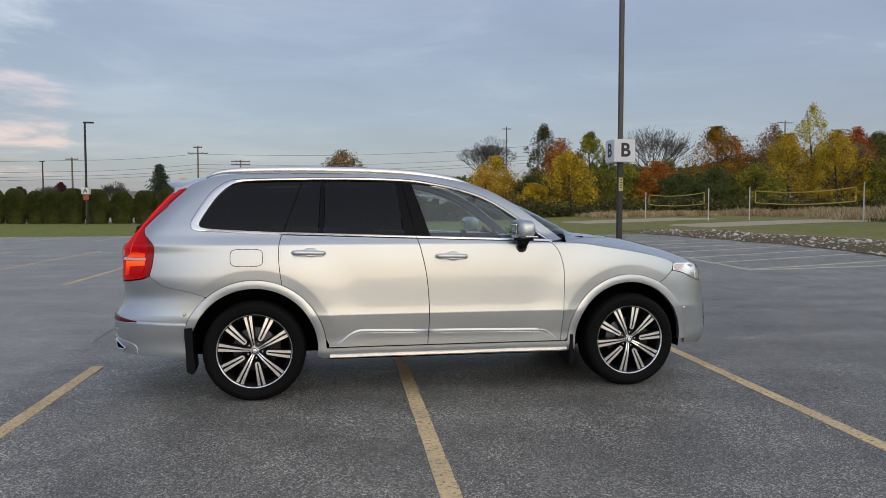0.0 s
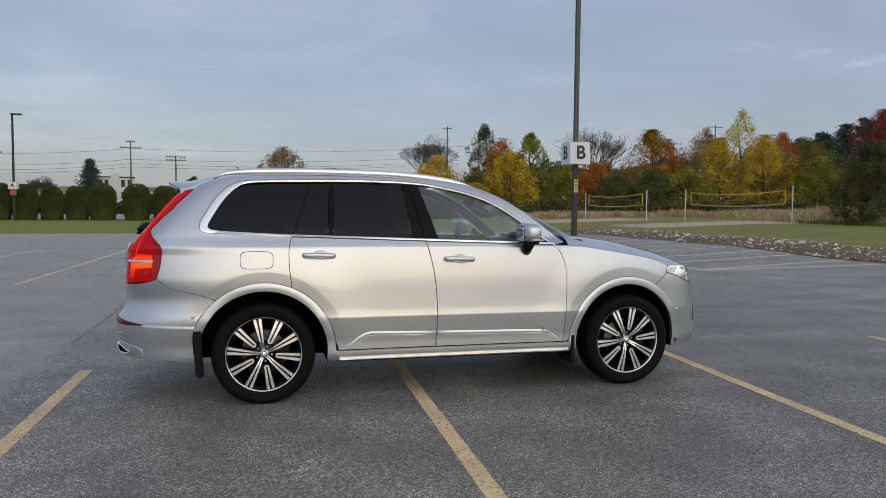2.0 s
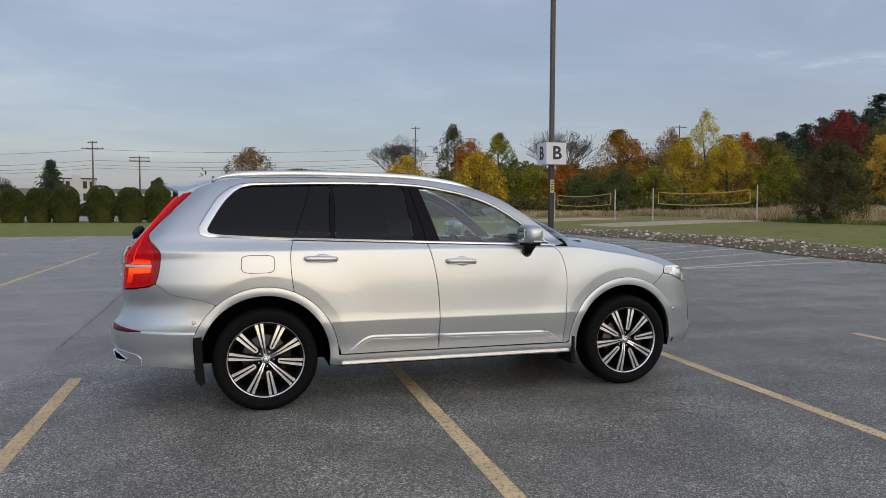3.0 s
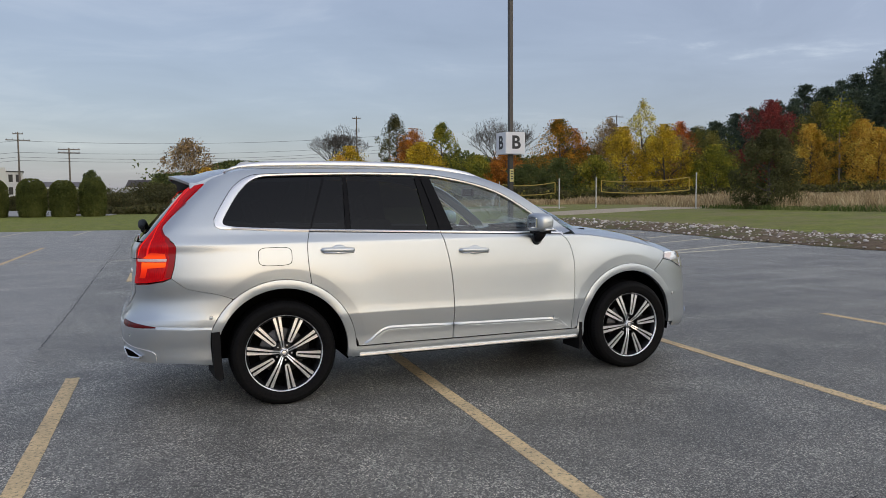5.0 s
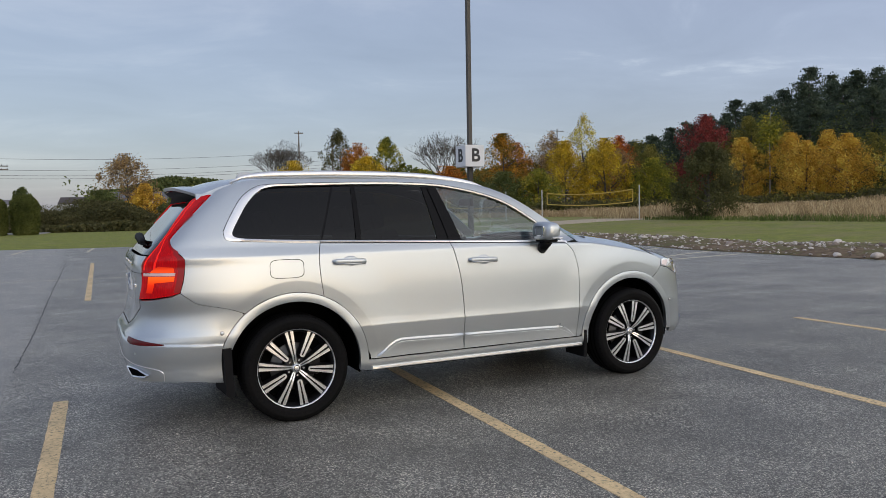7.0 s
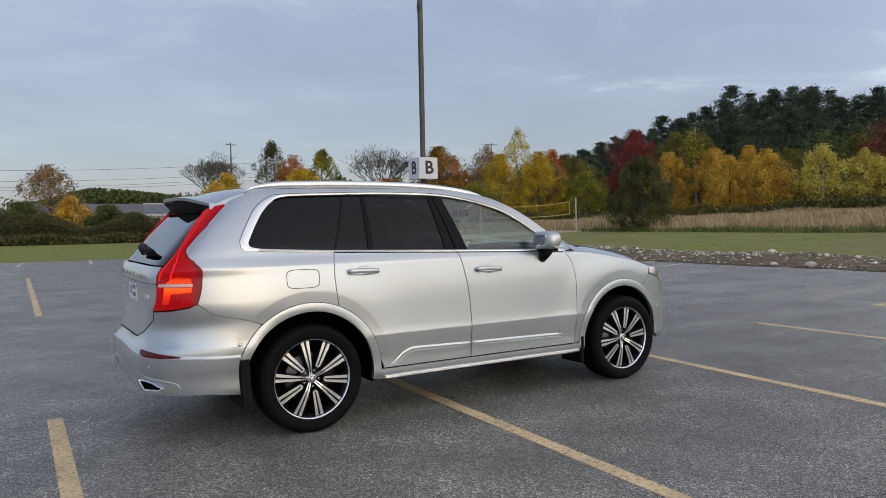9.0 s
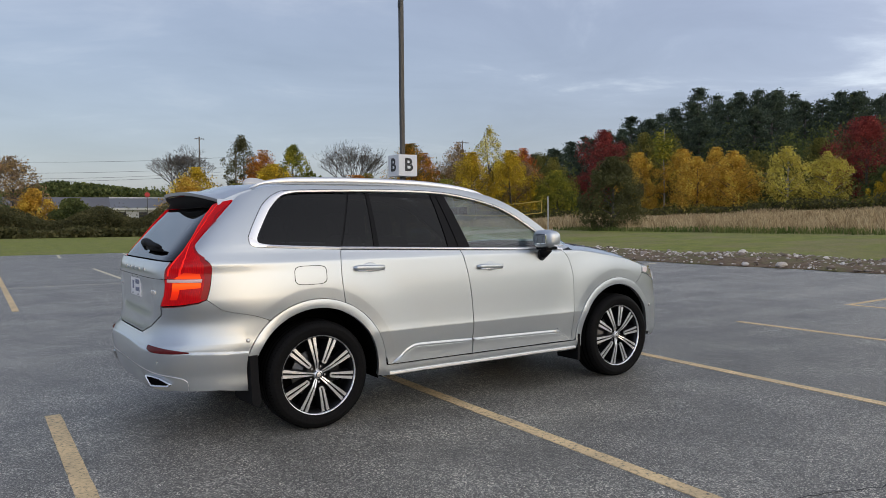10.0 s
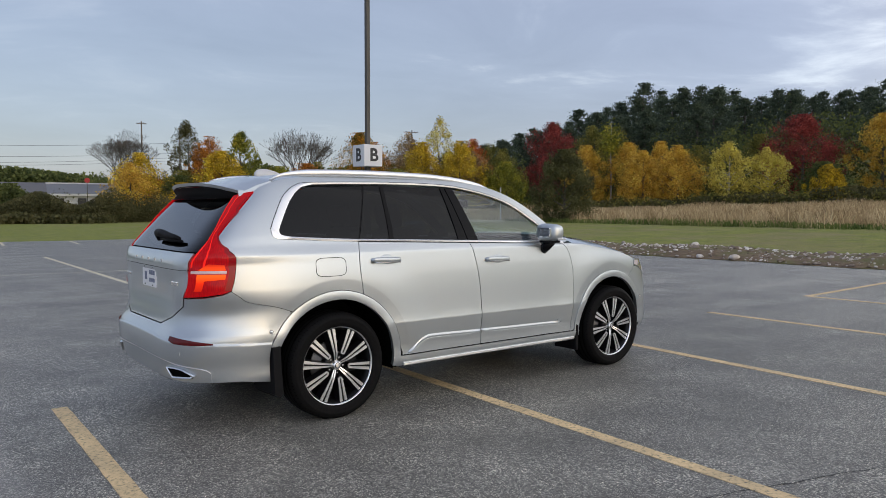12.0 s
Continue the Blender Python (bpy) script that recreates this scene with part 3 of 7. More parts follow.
def build_cracks():
    fissure([(0.45, -3.25), (0.78, -3.37), (1.07, -3.44), (1.32, -3.53), (1.52, -3.58), (1.74, -3.64), (1.99, -3.74), (2.4, -3.7)], 0.0075, "thin jagged crack in the asphalt", 0.045)
    fissure([(-1.95, 2.0), (-1.91, 4.6), (-1.90, 8.9), (-1.82, 20.8)], 0.0115, "dark joint between two lanes of asphalt", 0.09)


build_ground()
build_lot()
build_markings()
build_cracks()


# ---- trees, hedges and field ----
def leaf_quads(centres, size, rng, droop=0.0):
    """One small tilted leaf clump (a bent pair of triangles) at every centre."""
    n = len(centres)
    a = rng.normal(size=(n, 3))
    a /= np.linalg.norm(a, axis=1)[:, None]
    b = rng.normal(size=(n, 3))
    b -= a * np.sum(a * b, axis=1)[:, None]
    b /= np.linalg.norm(b, axis=1)[:, None]
    s = size * rng.uniform(0.55, 1.25, size=(n, 1))
    a, b = a * s, b * s * 0.7
    v = np.empty((n, 4, 3))
    v[:, 0], v[:, 1], v[:, 2], v[:, 3] = centres - a, centres + b, centres + a, centres - b
    v[:, 0, 2] -= droop * s[:, 0]
    v[:, 2, 2] -= droop * s[:, 0]
    return v.reshape(-1, 3)


def quads_object(name, pts, mat, parent=None, label=""):
    n = len(pts) // 4
    me = bpy.data.meshes.new(name)
    me.vertices.add(4 * n)
    me.vertices.foreach_set("co", pts.astype(np.float32).ravel())
    me.loops.add(4 * n)
    me.loops.foreach_set("vertex_index", np.arange(4 * n, dtype=np.int32))
    me.polygons.add(n)
    me.polygons.foreach_set("loop_start", np.arange(0, 4 * n, 4, dtype=np.int32))
    me.materials.append(mat)
    me.update(calc_edges=True)
    ob = new(name, me)
    if parent:
        ob.parent = parent
    if label:
        ob["label"] = label
    return ob


def limbs(rng, height, radius, low, count, thick):
    """Trunk and limbs as tapered tubes; also the tips."""
    lean = rng.normal(0, 0.03 * height, 2)
    steps = 7
    spine = [(lean[0] * (i / steps) ** 2 + 0.02 * height * math.sin(3 * i / steps + lean[1]), lean[1] * (i / steps) ** 2, height * 0.93 * i / steps) for i in range(steps + 1)]
    spine[0] = (0, 0, -0.3)
    chunks = [tube(spine, [thick * (1 - 0.9 * i / steps) for i in range(steps + 1)], 8)]
    tips = []
    for k in range(count):
        f = low + (0.95 - low) * (k + 0.5) / count
        i = min(steps - 1, int(f * steps))
        p = Vector(spine[i]).lerp(Vector(spine[i + 1]), f * steps - i)
        az = k * 2.4 + rng.uniform(-0.5, 0.5)
        reach = radius * rng.uniform(0.65, 1.0) * (1 - 0.55 * max(0, (f - 0.5)) / 0.5)
        up = reach * rng.uniform(0.35, 0.9)
        m = p + Vector((math.cos(az) * reach * 0.5, math.sin(az) * reach * 0.5, up * 0.62))
        e = p + Vector((math.cos(az) * reach, math.sin(az) * reach, up))
        r0 = thick * (1 - 0.85 * f) * 0.55
        chunks.append(tube([p, m, e], [r0, r0 * 0.6, r0 * 0.2], 5))
        tips += [m, e]
    return join(chunks), tips


def leafy_tree(kind, x, y, height, radius, label, low=0.12, count=11500, size=0.125, density=1.0, name="tree", bark=None, seed=0):
    """A broadleaf tree: trunk and limbs, and a ragged crown of leaf clumps in boughs with gaps."""
    rng = np.random.default_rng(int(abs(x) * 13 + abs(y) * 7 + seed))
    z = ground_z(x, y)
    t = empty(name, x, y, z)
    wood, tips = limbs(rng, height, radius, max(low, 0.15), 14, 0.016 * height + 0.04)
    mesh_object("trunk", *wood, bark or BARK, t, smooth=True)
    boughs = []
    for k in range(120):
        f = low + (1 - low) * rng.uniform(0.0, 1.0) ** 0.85
        belt = math.sin(math.pi * min(1.0, (f - low) / (1 - low) * 0.86 + 0.16)) ** 0.7
        az = rng.uniform(0, 2 * math.pi)
        r = radius * belt * math.sqrt(rng.uniform(0.08, 1.0)) * rng.uniform(0.72, 1.14)
        boughs.append((r * math.cos(az), r * math.sin(az), height * f * 0.97, radius * rng.uniform(0.08, 0.27)))
    boughs = np.array(boughs)
    n = int(count * density)
    pick = rng.integers(0, len(boughs), n)
    d = rng.normal(size=(n, 3))
    d /= np.linalg.norm(d, axis=1)[:, None]
    rr = boughs[pick, 3] * rng.uniform(0.35, 1.12, n) ** 0.6
    c = boughs[pick, :3] + d * rr[:, None] * np.array((0.9, 0.9, 1.25)) + rng.normal(0, 0.02 * radius, (n, 3))
    c[:, 2] = np.clip(c[:, 2], 0.05, height * 1.02)
    quads_object("crown", leaf_quads(c, size, rng, 0.25), LEAF[kind], t)
    return tagged(t, label, "tree")


def bare_tree(x, y, height, spread, label, leaf=None, seed=3):
    """A leafless tree: a trunk that forks again and again into fine twigs."""
    rng = np.random.default_rng(seed + int(abs(x)))
    t = empty("bare_tree", x, y, ground_z(x, y))
    chunks, twigs = [], []

    def grow(p, d, length, r, depth):
        q = p + d * length * 0.5 + Vector(rng.normal(0, 0.05 * length, 3))
        e = q + (d + Vector((0, 0, 0.12))).normalized() * length * 0.5
        target = chunks if depth < 3 else twigs
        target.append(tube([p, q, e], [r, r * 0.85, r * 0.65], 6 if depth < 3 else 3, False))
        if depth == 7:
            return
        for k in range(7 if depth == 0 else (3 if depth < 5 else 2)):
            a = rng.uniform(0, 2 * math.pi) if depth else 2 * math.pi * k / 7 + rng.uniform(-0.3, 0.3)
            side = Vector((math.cos(a), math.sin(a), rng.uniform(-0.1, 0.25))) * spread
            nd = (d + side * rng.uniform(0.5, 1.3) + Vector((0, 0, 0.10))).normalized()
            grow(e, nd, length * rng.uniform(0.66, 0.84), max(0.017, r * 0.58), depth + 1)

    grow(Vector((0, 0, -0.2)), Vector((0, 0, 1)), height * 0.195, 0.014 * height, 0)
    mesh_object("trunk", *join(chunks), BARK, t, smooth=True)
    mesh_object("crown", *join(twigs), BARK, t, "fan of bare twigs")
    return tagged(t, label, "tree")


def pine_shape(seed, height, radius, cone=False):
    """Trunk and needle masses of a tall white pine, as two meshes."""
    rng = np.random.default_rng(seed)
    chunks = [tube([(0, 0, -0.5), (0.1, 0, height * 0.5), (0, 0.1, height)], [0.022 * height, 0.014 * height, 0.02], 7)]
    cs = []
    tiers = int(height / (0.4 if cone else 0.95))
    for i in range(tiers):
        f = 0.16 + 0.84 * i / tiers
        reach = radius * min((1.05 - f) ** 0.62, 1.7 * (1.04 - f)) * rng.uniform(0.65, 1.2) + 0.15
        if cone:
            f = 0.05 + 0.95 * i / tiers
            reach = radius * (1.0 - f) * rng.uniform(0.85, 1.1) + 0.12
        for k in range(rng.integers(4, 7) + (9 if cone else 0)):
            az = rng.uniform(0, 2 * math.pi)
            rr = reach * rng.uniform(0.6, 1.1)
            p0 = Vector((0, 0, height * f))
            p1 = Vector((math.cos(az) * rr, math.sin(az) * rr, height * f + rr * (rng.uniform(-0.35, -0.15) if cone else rng.uniform(-0.05, 0.28))))
            chunks.append(tube([p0, p1], [0.05, 0.015], 4, False))
            m = rng.integers(28, 40) if cone else rng.integers(76, 96)
            s = rng.uniform(0.25, 1.08, m)
            c = np.array(p0)[None] + (np.array(p1) - np.array(p0))[None] * s[:, None] + rng.normal(0, 1, (m, 3)) * np.array((0.46, 0.46, 0.24)) * (0.5 if cone else 1.0) * (0.5 + 0.6 * s[:, None])
            cs.append(c)
    return join(chunks), leaf_quads(np.concatenate(cs), 0.14 if cone else 0.19, rng, 0.0)


def hill_top(az):
    """Height of the wood's outline, in degrees over the horizon, by bearing."""
    stops = ((38, 4.7), (44, 6.0), (47.2, 7.2), (49.3, 8.0), (51.3, 8.3), (54.5, 8.9), (57.5, 9.3), (60.5, 8.4), (63.0, 8.6), (65.4, 8.1), (67.7, 8.6), (75, 8.2), (90, 7.4))
    for (a, p), (b, q) in zip(stops, stops[1:]):
        if az <= b:
            return p + (q - p) * (az - a) / (b - a)
    return 7.0


def build_pines():
    heights = (16.5, 15.0, 14.0, 17.0)
    first = []
    for k, h in enumerate(heights):
        wood, needles = pine_shape(k + 1, h, (6.6, 6.0, 6.6, 5.4)[k])
        t = empty("pine_tree", 0, 0, -60)
        mesh_object("trunk", *wood, BARK, t, smooth=True)
        quads_object("crown", needles, LEAF["pine"], t)
        first.append(tagged(t, "tall dark green pine in the woods on the hill", "tree", group="pines on the hill"))
    rnd = random.Random(5)
    spots = [(52.9, 176.0, 1.10, 3)]
    for dist, step, lo, hi in ((150, 1.9, 0.66, 0.86), (166, 1.7, 0.80, 0.97), (184, 1.4, 0.91, 1.02), (204, 1.3, 0.90, 1.01)):
        az = 39.0 + rnd.uniform(0, step)
        while az < 76:
            spots.append((az, dist + rnd.uniform(-6, 6), rnd.uniform(lo, hi), rnd.randrange(3)))
            az += step * rnd.uniform(0.75, 1.25)
    used = set()
    for az, dist, share, k in spots:
        x, y = dist * math.sin(radians(az)) - 2.5, dist * math.cos(radians(az)) - 5.5
        z = ground_z(x, y) - 0.3
        tall = 1.47 + dist * math.tan(radians(hill_top(az) * share)) - z
        m = pose(x, y, z, 0, 0, rnd.uniform(0, 360)) @ Matrix.Diagonal((*[max(0.75, tall / heights[k]) ** 0.7] * 2, max(0.4, tall / heights[k]), 1))
        o = first[k] if k not in used else copy_thing(first[k], m)
        o.matrix_basis = m
        used.add(k)


def undergrowth(name, line, depth, height, count, kind, label, seed, size=0.2, grain=0.22):
    """A thicket along a line of points: uneven mounds of leaf clumps."""
    rng = np.random.default_rng(seed)
    line = np.array(line, float)
    seg = rng.integers(0, len(line) - 1, count)
    f = rng.uniform(0, 1, count)
    x = line[seg, 0] * (1 - f) + line[seg + 1, 0] * f + rng.normal(0, depth / 2, count)
    y = line[seg, 1] * (1 - f) + line[seg + 1, 1] * f + rng.normal(0, depth / 2, count)
    top = np.array([0.55 + 0.75 * (0.5 + noise.noise((a * grain, b * grain, seed))) for a, b in zip(x, y)])
    z = np.array([ground_z(a, b) for a, b in zip(x, y)]) + height * top * rng.uniform(0.0, 1.0, count) ** 0.8
    ob = quads_object(name, leaf_quads(np.stack([x, y, z], 1), size, rng, 0.2), LEAF[kind])
    return tagged(ob, label, "bushes", kind="stuff")


def tall_grass(name, region, count, height, kind, label, seed):
    """Upright blades over a region given by a test, each a thin bent leaf."""
    rng = np.random.default_rng(seed)
    x0, x1, y0, y1, keep = region
    x, y = rng.uniform(x0, x1, count * 3), rng.uniform(y0, y1, count * 3)
    ok = np.array([keep(a, b) for a, b in zip(x, y)])
    x, y = x[ok][:count], y[ok][:count]
    n = len(x)
    z = np.array([ground_z(a, b) for a, b in zip(x, y)])
    h = height * rng.uniform(0.45, 1.1, n) * np.array([0.75 + 0.6 * noise.noise((a * 0.15, b * 0.15, 3.0)) for a, b in zip(x, y)])
    az = rng.uniform(0, 2 * math.pi, n)
    w = rng.uniform(0.015, 0.04, n)
    lx, ly = rng.normal(0, 0.36, n) * h, rng.normal(0, 0.36, n) * h
    v = np.empty((n, 4, 3))
    v[:, 0] = np.stack([x - w * np.cos(az), y - w * np.sin(az), z - 0.05], 1)
    v[:, 1] = np.stack([x + w * np.cos(az), y + w * np.sin(az), z - 0.05], 1)
    v[:, 2] = np.stack([x + lx + 0.6 * w * np.cos(az), y + ly + 0.6 * w * np.sin(az), z + h], 1)
    v[:, 3] = np.stack([x + lx - 0.6 * w * np.cos(az), y + ly - 0.6 * w * np.sin(az), z + h * 0.96], 1)
    ob = quads_object(name, v.reshape(-1, 3), LEAF[kind])
    return tagged(ob, label, "tall grass", kind="stuff")


def clipped_hedge(x, y, height, radius, seed):
    """A clipped arborvitae: a blunt rounded column of dense leaf clumps round a dark core."""
    rng = np.random.default_rng(seed)
    t = empty("clipped_hedge", x, y, ground_z(x, y))
    n = 6000
    f, az = rng.uniform(0, 1, n), rng.uniform(0, 2 * math.pi, n)

    def girth(f):
        return radius * np.minimum(1, 0.86 + 0.5 * f) * np.clip(1 - np.clip((f - 0.62) / 0.40, 0, 1) ** 2.4, 0, 1) ** 0.5
    r = girth(f) * rng.uniform(0.86, 1.03, n)
    c = np.stack([r * np.cos(az), r * np.sin(az), 0.06 + f * height], 1)
    quads_object("foliage", leaf_quads(c, 0.075, rng, 0.1), LEAF["hedge"], t)
    rings = [(0, 0, h) for h in np.linspace(-0.1, height * 0.93, 9)]
    mesh_object("core", *tube(rings, [max(0.05, float(girth(np.array(h)))) * 0.86 for h in np.linspace(0, 0.95, 9)], 14), LEAF["hedge"], t, smooth=True)
    return tagged(t, "dark green clipped arborvitae hedge plant on the grass", "hedge", group="row of clipped hedges")


def build_trees():
    Y = "tall tree with bright yellow autumn leaves"
    G = "broad tree with golden orange autumn leaves"
    leafy_tree("yellow", 25.5, 96.2, 8.6, 4.2, Y, 0.05, density=0.6)
    leafy_tree("orange", 38.4, 105.4, 11.8, 4.6, "tree with dull orange-brown autumn leaves", 0.08)
    leafy_tree("greenyellow", 41.6, 100.8, 12.6, 3.4, "tree with green leaves turning yellow", 0.10)
    leafy_tree("yellow", 35.5, 93.5, 8.8, 5.0, Y, 0.04)
    leafy_tree("greenyellow", 44.6, 94.0, 7.0, 4.2, "tree with green leaves turning yellow", 0.03)
    leafy_tree("orange", 46.5, 92.0, 6.0, 2.6, "small tree with reddish brown leaves", 0.05)
    leafy_tree("green", 30.5, 95.0, 5.6, 3.6, "low dark green tree at the wood's edge", 0.02)
    leafy_tree("green", 50.5, 90.0, 5.6, 4.4, "low dark green tree at the wood's edge", 0.02)
    leafy_tree("orangegreen", 62.1, 100.4, 13.4, 6.2, "round tree half green, half orange", 0.06, 19000)
    for x, y, h, r, kind in ((52.0, 100.0, 8.0, 4.6, "orange"), (56.0, 104.0, 8.6, 4.4, "olive"), (67.0, 104.0, 12.4, 4.8, "orange"), (48.0, 104.0, 7.4, 4.0, "olive"), (72.0, 99.0, 12.8, 4.8, "brown"), (83.0, 103.0, 11.5, 4.6, "olive"), (34.0, 103.0, 6.6, 4.0, "olive"), (28.0, 101.0, 6.0, 3.6, "orange"), (30.0, 92.0, 4.6, 3.0, "yellow")):
        leafy_tree(kind, x, y, h, r, "tree with dull autumn leaves in the row of the wood", 0.04)
    leafy_tree("brown", 75.3, 105.3, 15.0, 4.2, "thin tree with sparse brown leaves", 0.2, density=0.55)
    leafy_tree("paleyellow", 77.8, 99.0, 17.4, 4.2, "tall thin tree with pale yellow leaves", 0.15, density=0.6)
    leafy_tree("yellow", 68.8, 92.1, 11.6, 5.6, Y, 0.04, 14000)
    leafy_tree("yellow", 74.7, 89.4, 12.0, 5.4, Y, 0.04, 14000)
    leafy_tree("greenyellow", 61.5, 89.0, 7.0, 4.2, "tree with green leaves turning yellow", 0.02)
    leafy_tree("green", 56.5, 90.5, 6.6, 4.4, "low dark green tree at the wood's edge", 0.02)
    leafy_tree("greenyellow", 80.5, 84.5, 8.6, 4.2, "tree with green leaves turning yellow", 0.02)
    leafy_tree("orangered", 88.9, 103.0, 14.2, 4.2, "tree with orange-red autumn leaves", 0.1)
    leafy_tree("olive", 98.9, 109.4, 14.4, 5.0, "tree with olive green leaves", 0.1)
    leafy_tree("olive", 86.5, 92.0, 11.5, 4.6, "tree with olive green leaves", 0.05)
    leafy_tree("brown", 82.0, 95.0, 11.0, 4.4, "thin tree with sparse brown leaves", 0.05)
    leafy_tree("red", 97.7, 90.6, 16.8, 6.6, "broad tree with crimson autumn leaves", 0.25, 17000)
    leafy_tree("olive", 104.5, 82.5, 15.0, 6.4, "tree with olive green leaves", 0.1, 14000)
    leafy_tree("gold", 90.4, 75.9, 11.0, 4.2, G, 0.05)
    leafy_tree("gold", 95.0, 71.1, 11.2, 4.8, G, 0.05)
    leafy_tree("gold", 100.5, 68.6, 11.4, 4.6, G, 0.05)
    leafy_tree("olive", 96.3, 80.0, 15.0, 4.6, "tree with olive green leaves", 0.15)
    leafy_tree("gold", 90.0, 64.5, 9.2, 4.2, G, 0.05)
    leafy_tree("gold", 92.5, 60.0, 9.6, 4.4, G, 0.05)
    leafy_tree("paleyellow", 93.5, 52.4, 9.4, 3.6, "thin tree with pale yellow leaves and a forked trunk", 0.22, density=0.6, bark=BIRCH)
    leafy_tree("paleyellow", 98.7, 49.5, 8.6, 3.4, "thin tree with pale yellow leaves and a forked trunk", 0.2, density=0.65, bark=BIRCH)
    leafy_tree("red", 108.8, 49.5, 12.6, 6.6, "broad tree with crimson autumn leaves", 0.12, 17000)
    leafy_tree("yellow", 98.3, 40.8, 5.6, 2.7, "small bush-like tree with bright yellow leaves", 0.03)
    leafy_tree("gold", 112.0, 39.5, 11.0, 4.8, G, 0.05)
    leafy_tree("gold", 108.0, 30.0, 11.0, 4.8, G, 0.05)
    leafy_tree("olive", 112.0, 58.0, 10.0, 5.0, "tree with olive green leaves", 0.03)
    leafy_tree("olive", 107.0, 66.0, 10.0, 5.0, "tree with olive green leaves", 0.03)
    leafy_tree("green", 104.0, 44.0, 6.0, 4.0, "low dark green tree at the wood's edge", 0.02)
    leafy_tree("green", 100.0, 60.0, 6.5, 4.4, "low dark green tree at the wood's edge", 0.02)
    leafy_tree("gold", 22.8, 90.4, 7.0, 3.4, G, 0.05, density=0.6)
    leafy_tree("brown", 4.3, 102.4, 9.8, 4.4, "tree with thin brown leaves beside the wires", 0.2, density=0.6)
    leafy_tree("gold", 6.0, 92.5, 5.4, 2.6, G, 0.05)
    leafy_tree("green", 1.0, 92.0, 4.6, 3.2, "low dark green tree at the wood's edge", 0.02)
    leafy_tree("green", 9.5, 88.0, 4.2, 2.8, "low dark green tree at the wood's edge", 0.02)
    leafy_tree("green", -8.0, 102.3, 5.4, 1.9, "small round dark green tree", 0.05)
    leafy_tree("maroon", -51.3, 134.7, 5.2, 2.0, "small dark red tree behind the hedges", 0.1)
    leafy_tree("maroon", -43.6, 132.0, 5.9, 1.9, "small dark red tree behind the hedges", 0.1)
    leafy_tree("scrub", 46.3, 138.9, 18.0, 4.4, "dark narrow tree with fine brown leaves", 0.2)
    leafy_tree("bush", 40.3, 34.3, 5.5, 2.7, "round dark green bush at the field's edge", 0.0, 22000, 0.075, name="bush")
    bare_tree(32.8, 130.9, 20.5, 0.66, "leafless grey tree with a wide fan of twigs")
    bare_tree(64.6, 125.6, 22.5, 0.64, "leafless grey tree with a wide fan of twigs", seed=8)
    bare_tree(-34.5, 132.0, 8.0, 0.45, "small leafless brown tree behind the hedges", seed=5)
    bare_tree(-44.0, 128.0, 7.0, 0.5, "small leafless brown tree behind the hedges", seed=6)
    wood, needles = pine_shape(9, 8.8, 4.4, cone=True)
    t = empty("spruce_tree", -24.8, 120.1, ground_z(-24.8, 120.1))
    mesh_object("trunk", *wood, BARK, t, smooth=True)
    quads_object("crown", needles, LEAF["pine"], t)
    tagged(t, "dark green spruce standing behind the hedges", "tree")
    t = empty("birch_tree", 93.0, 73.0, ground_z(93.0, 73.0))
    mesh_object("trunk", *tube([(0, 0, -0.2), (0.15, 0, 5), (0.05, 0.1, 10), (0.1, 0, 15)], [0.16, 0.13, 0.09, 0.03], 8), BIRCH, t, smooth=True)
    rng = np.random.default_rng(4)
    c = rng.normal(size=(900, 3)) * np.array((0.75, 0.75, 1.35)) + np.array((0, 0, 11.6))
    quads_object("crown", leaf_quads(c, 0.22, rng, 0.2), LEAF["greenyellow"], t)
    tagged(t, "slender white birch with thin yellow-green leaves", "tree")
    edge_line = [(24, 90), (34, 89), (46, 87), (58, 84.5), (70, 83), (80, 80), (86, 72), (87, 62), (90, 52), (95, 42), (101, 30), (104, 15), (106, -5)]
    undergrowth("undergrowth", edge_line, 3.0, 2.0, 40000, "scrub", "dark green undergrowth along the foot of the wood", 21)
    undergrowth("undergrowth", edge_line, 4.0, 2.2, 12000, "olive", "olive brown undergrowth along the foot of the wood", 22)
    undergrowth("undergrowth", [(-6, 84), (4, 82), (14, 80), (24, 84)], 3.0, 2.6, 80000, "scrub", "brown and green scrub bank beyond the lawn", 23, 0.10)
    undergrowth("undergrowth", [(-8, 80), (4, 78), (16, 77)], 2.0, 0.9, 14000, "scrub", "dry brown scrub beyond the lawn", 24)
    undergrowth("undergrowth", [(-60, 116), (-30, 117), (-4, 115)], 3.0, 2.4, 24000, "scrub", "dark shrubs beyond the paved yard", 34, 0.2)
    far_line = [(14, 350), (60, 345), (110, 300), (160, 240)]
    undergrowth("far_wood", [(-190, 330), (-60, 350), (14, 350)], 16, 4.6, 24000, "green", "far dark line of woods", 28, 0.5, 0.05)
    undergrowth("far_wood", far_line, 16, 16.5, 60000, "green", "far dark line of woods", 25, 0.8, 0.03)
    undergrowth("far_wood", [(110, 120), (150, 118), (170, 60), (170, -40)], 16, 4.5, 18000, "pine", "dark woods at the foot of the hill", 26, 0.32)
    undergrowth("far_wood", [(86, 112), (108, 100), (114, 84), (118, 60), (120, 30), (120, -10)], 7, 10.0, 42000, "green", "dark green woods behind the bright trees", 27, 0.24)

    def field(x, y):
        return x > 38.0 + 0.10 * max(0, y - 20) and x - 38 < 62 - 0.35 * max(0, y - 40) and y < 82 and not (y > 32 and x < 50 and y > 90 - x)
    tall_grass("tall_grass", (36, 104, -40, 84, field), 135000, 1.15, "straw", "dry straw-coloured field grass", 31)
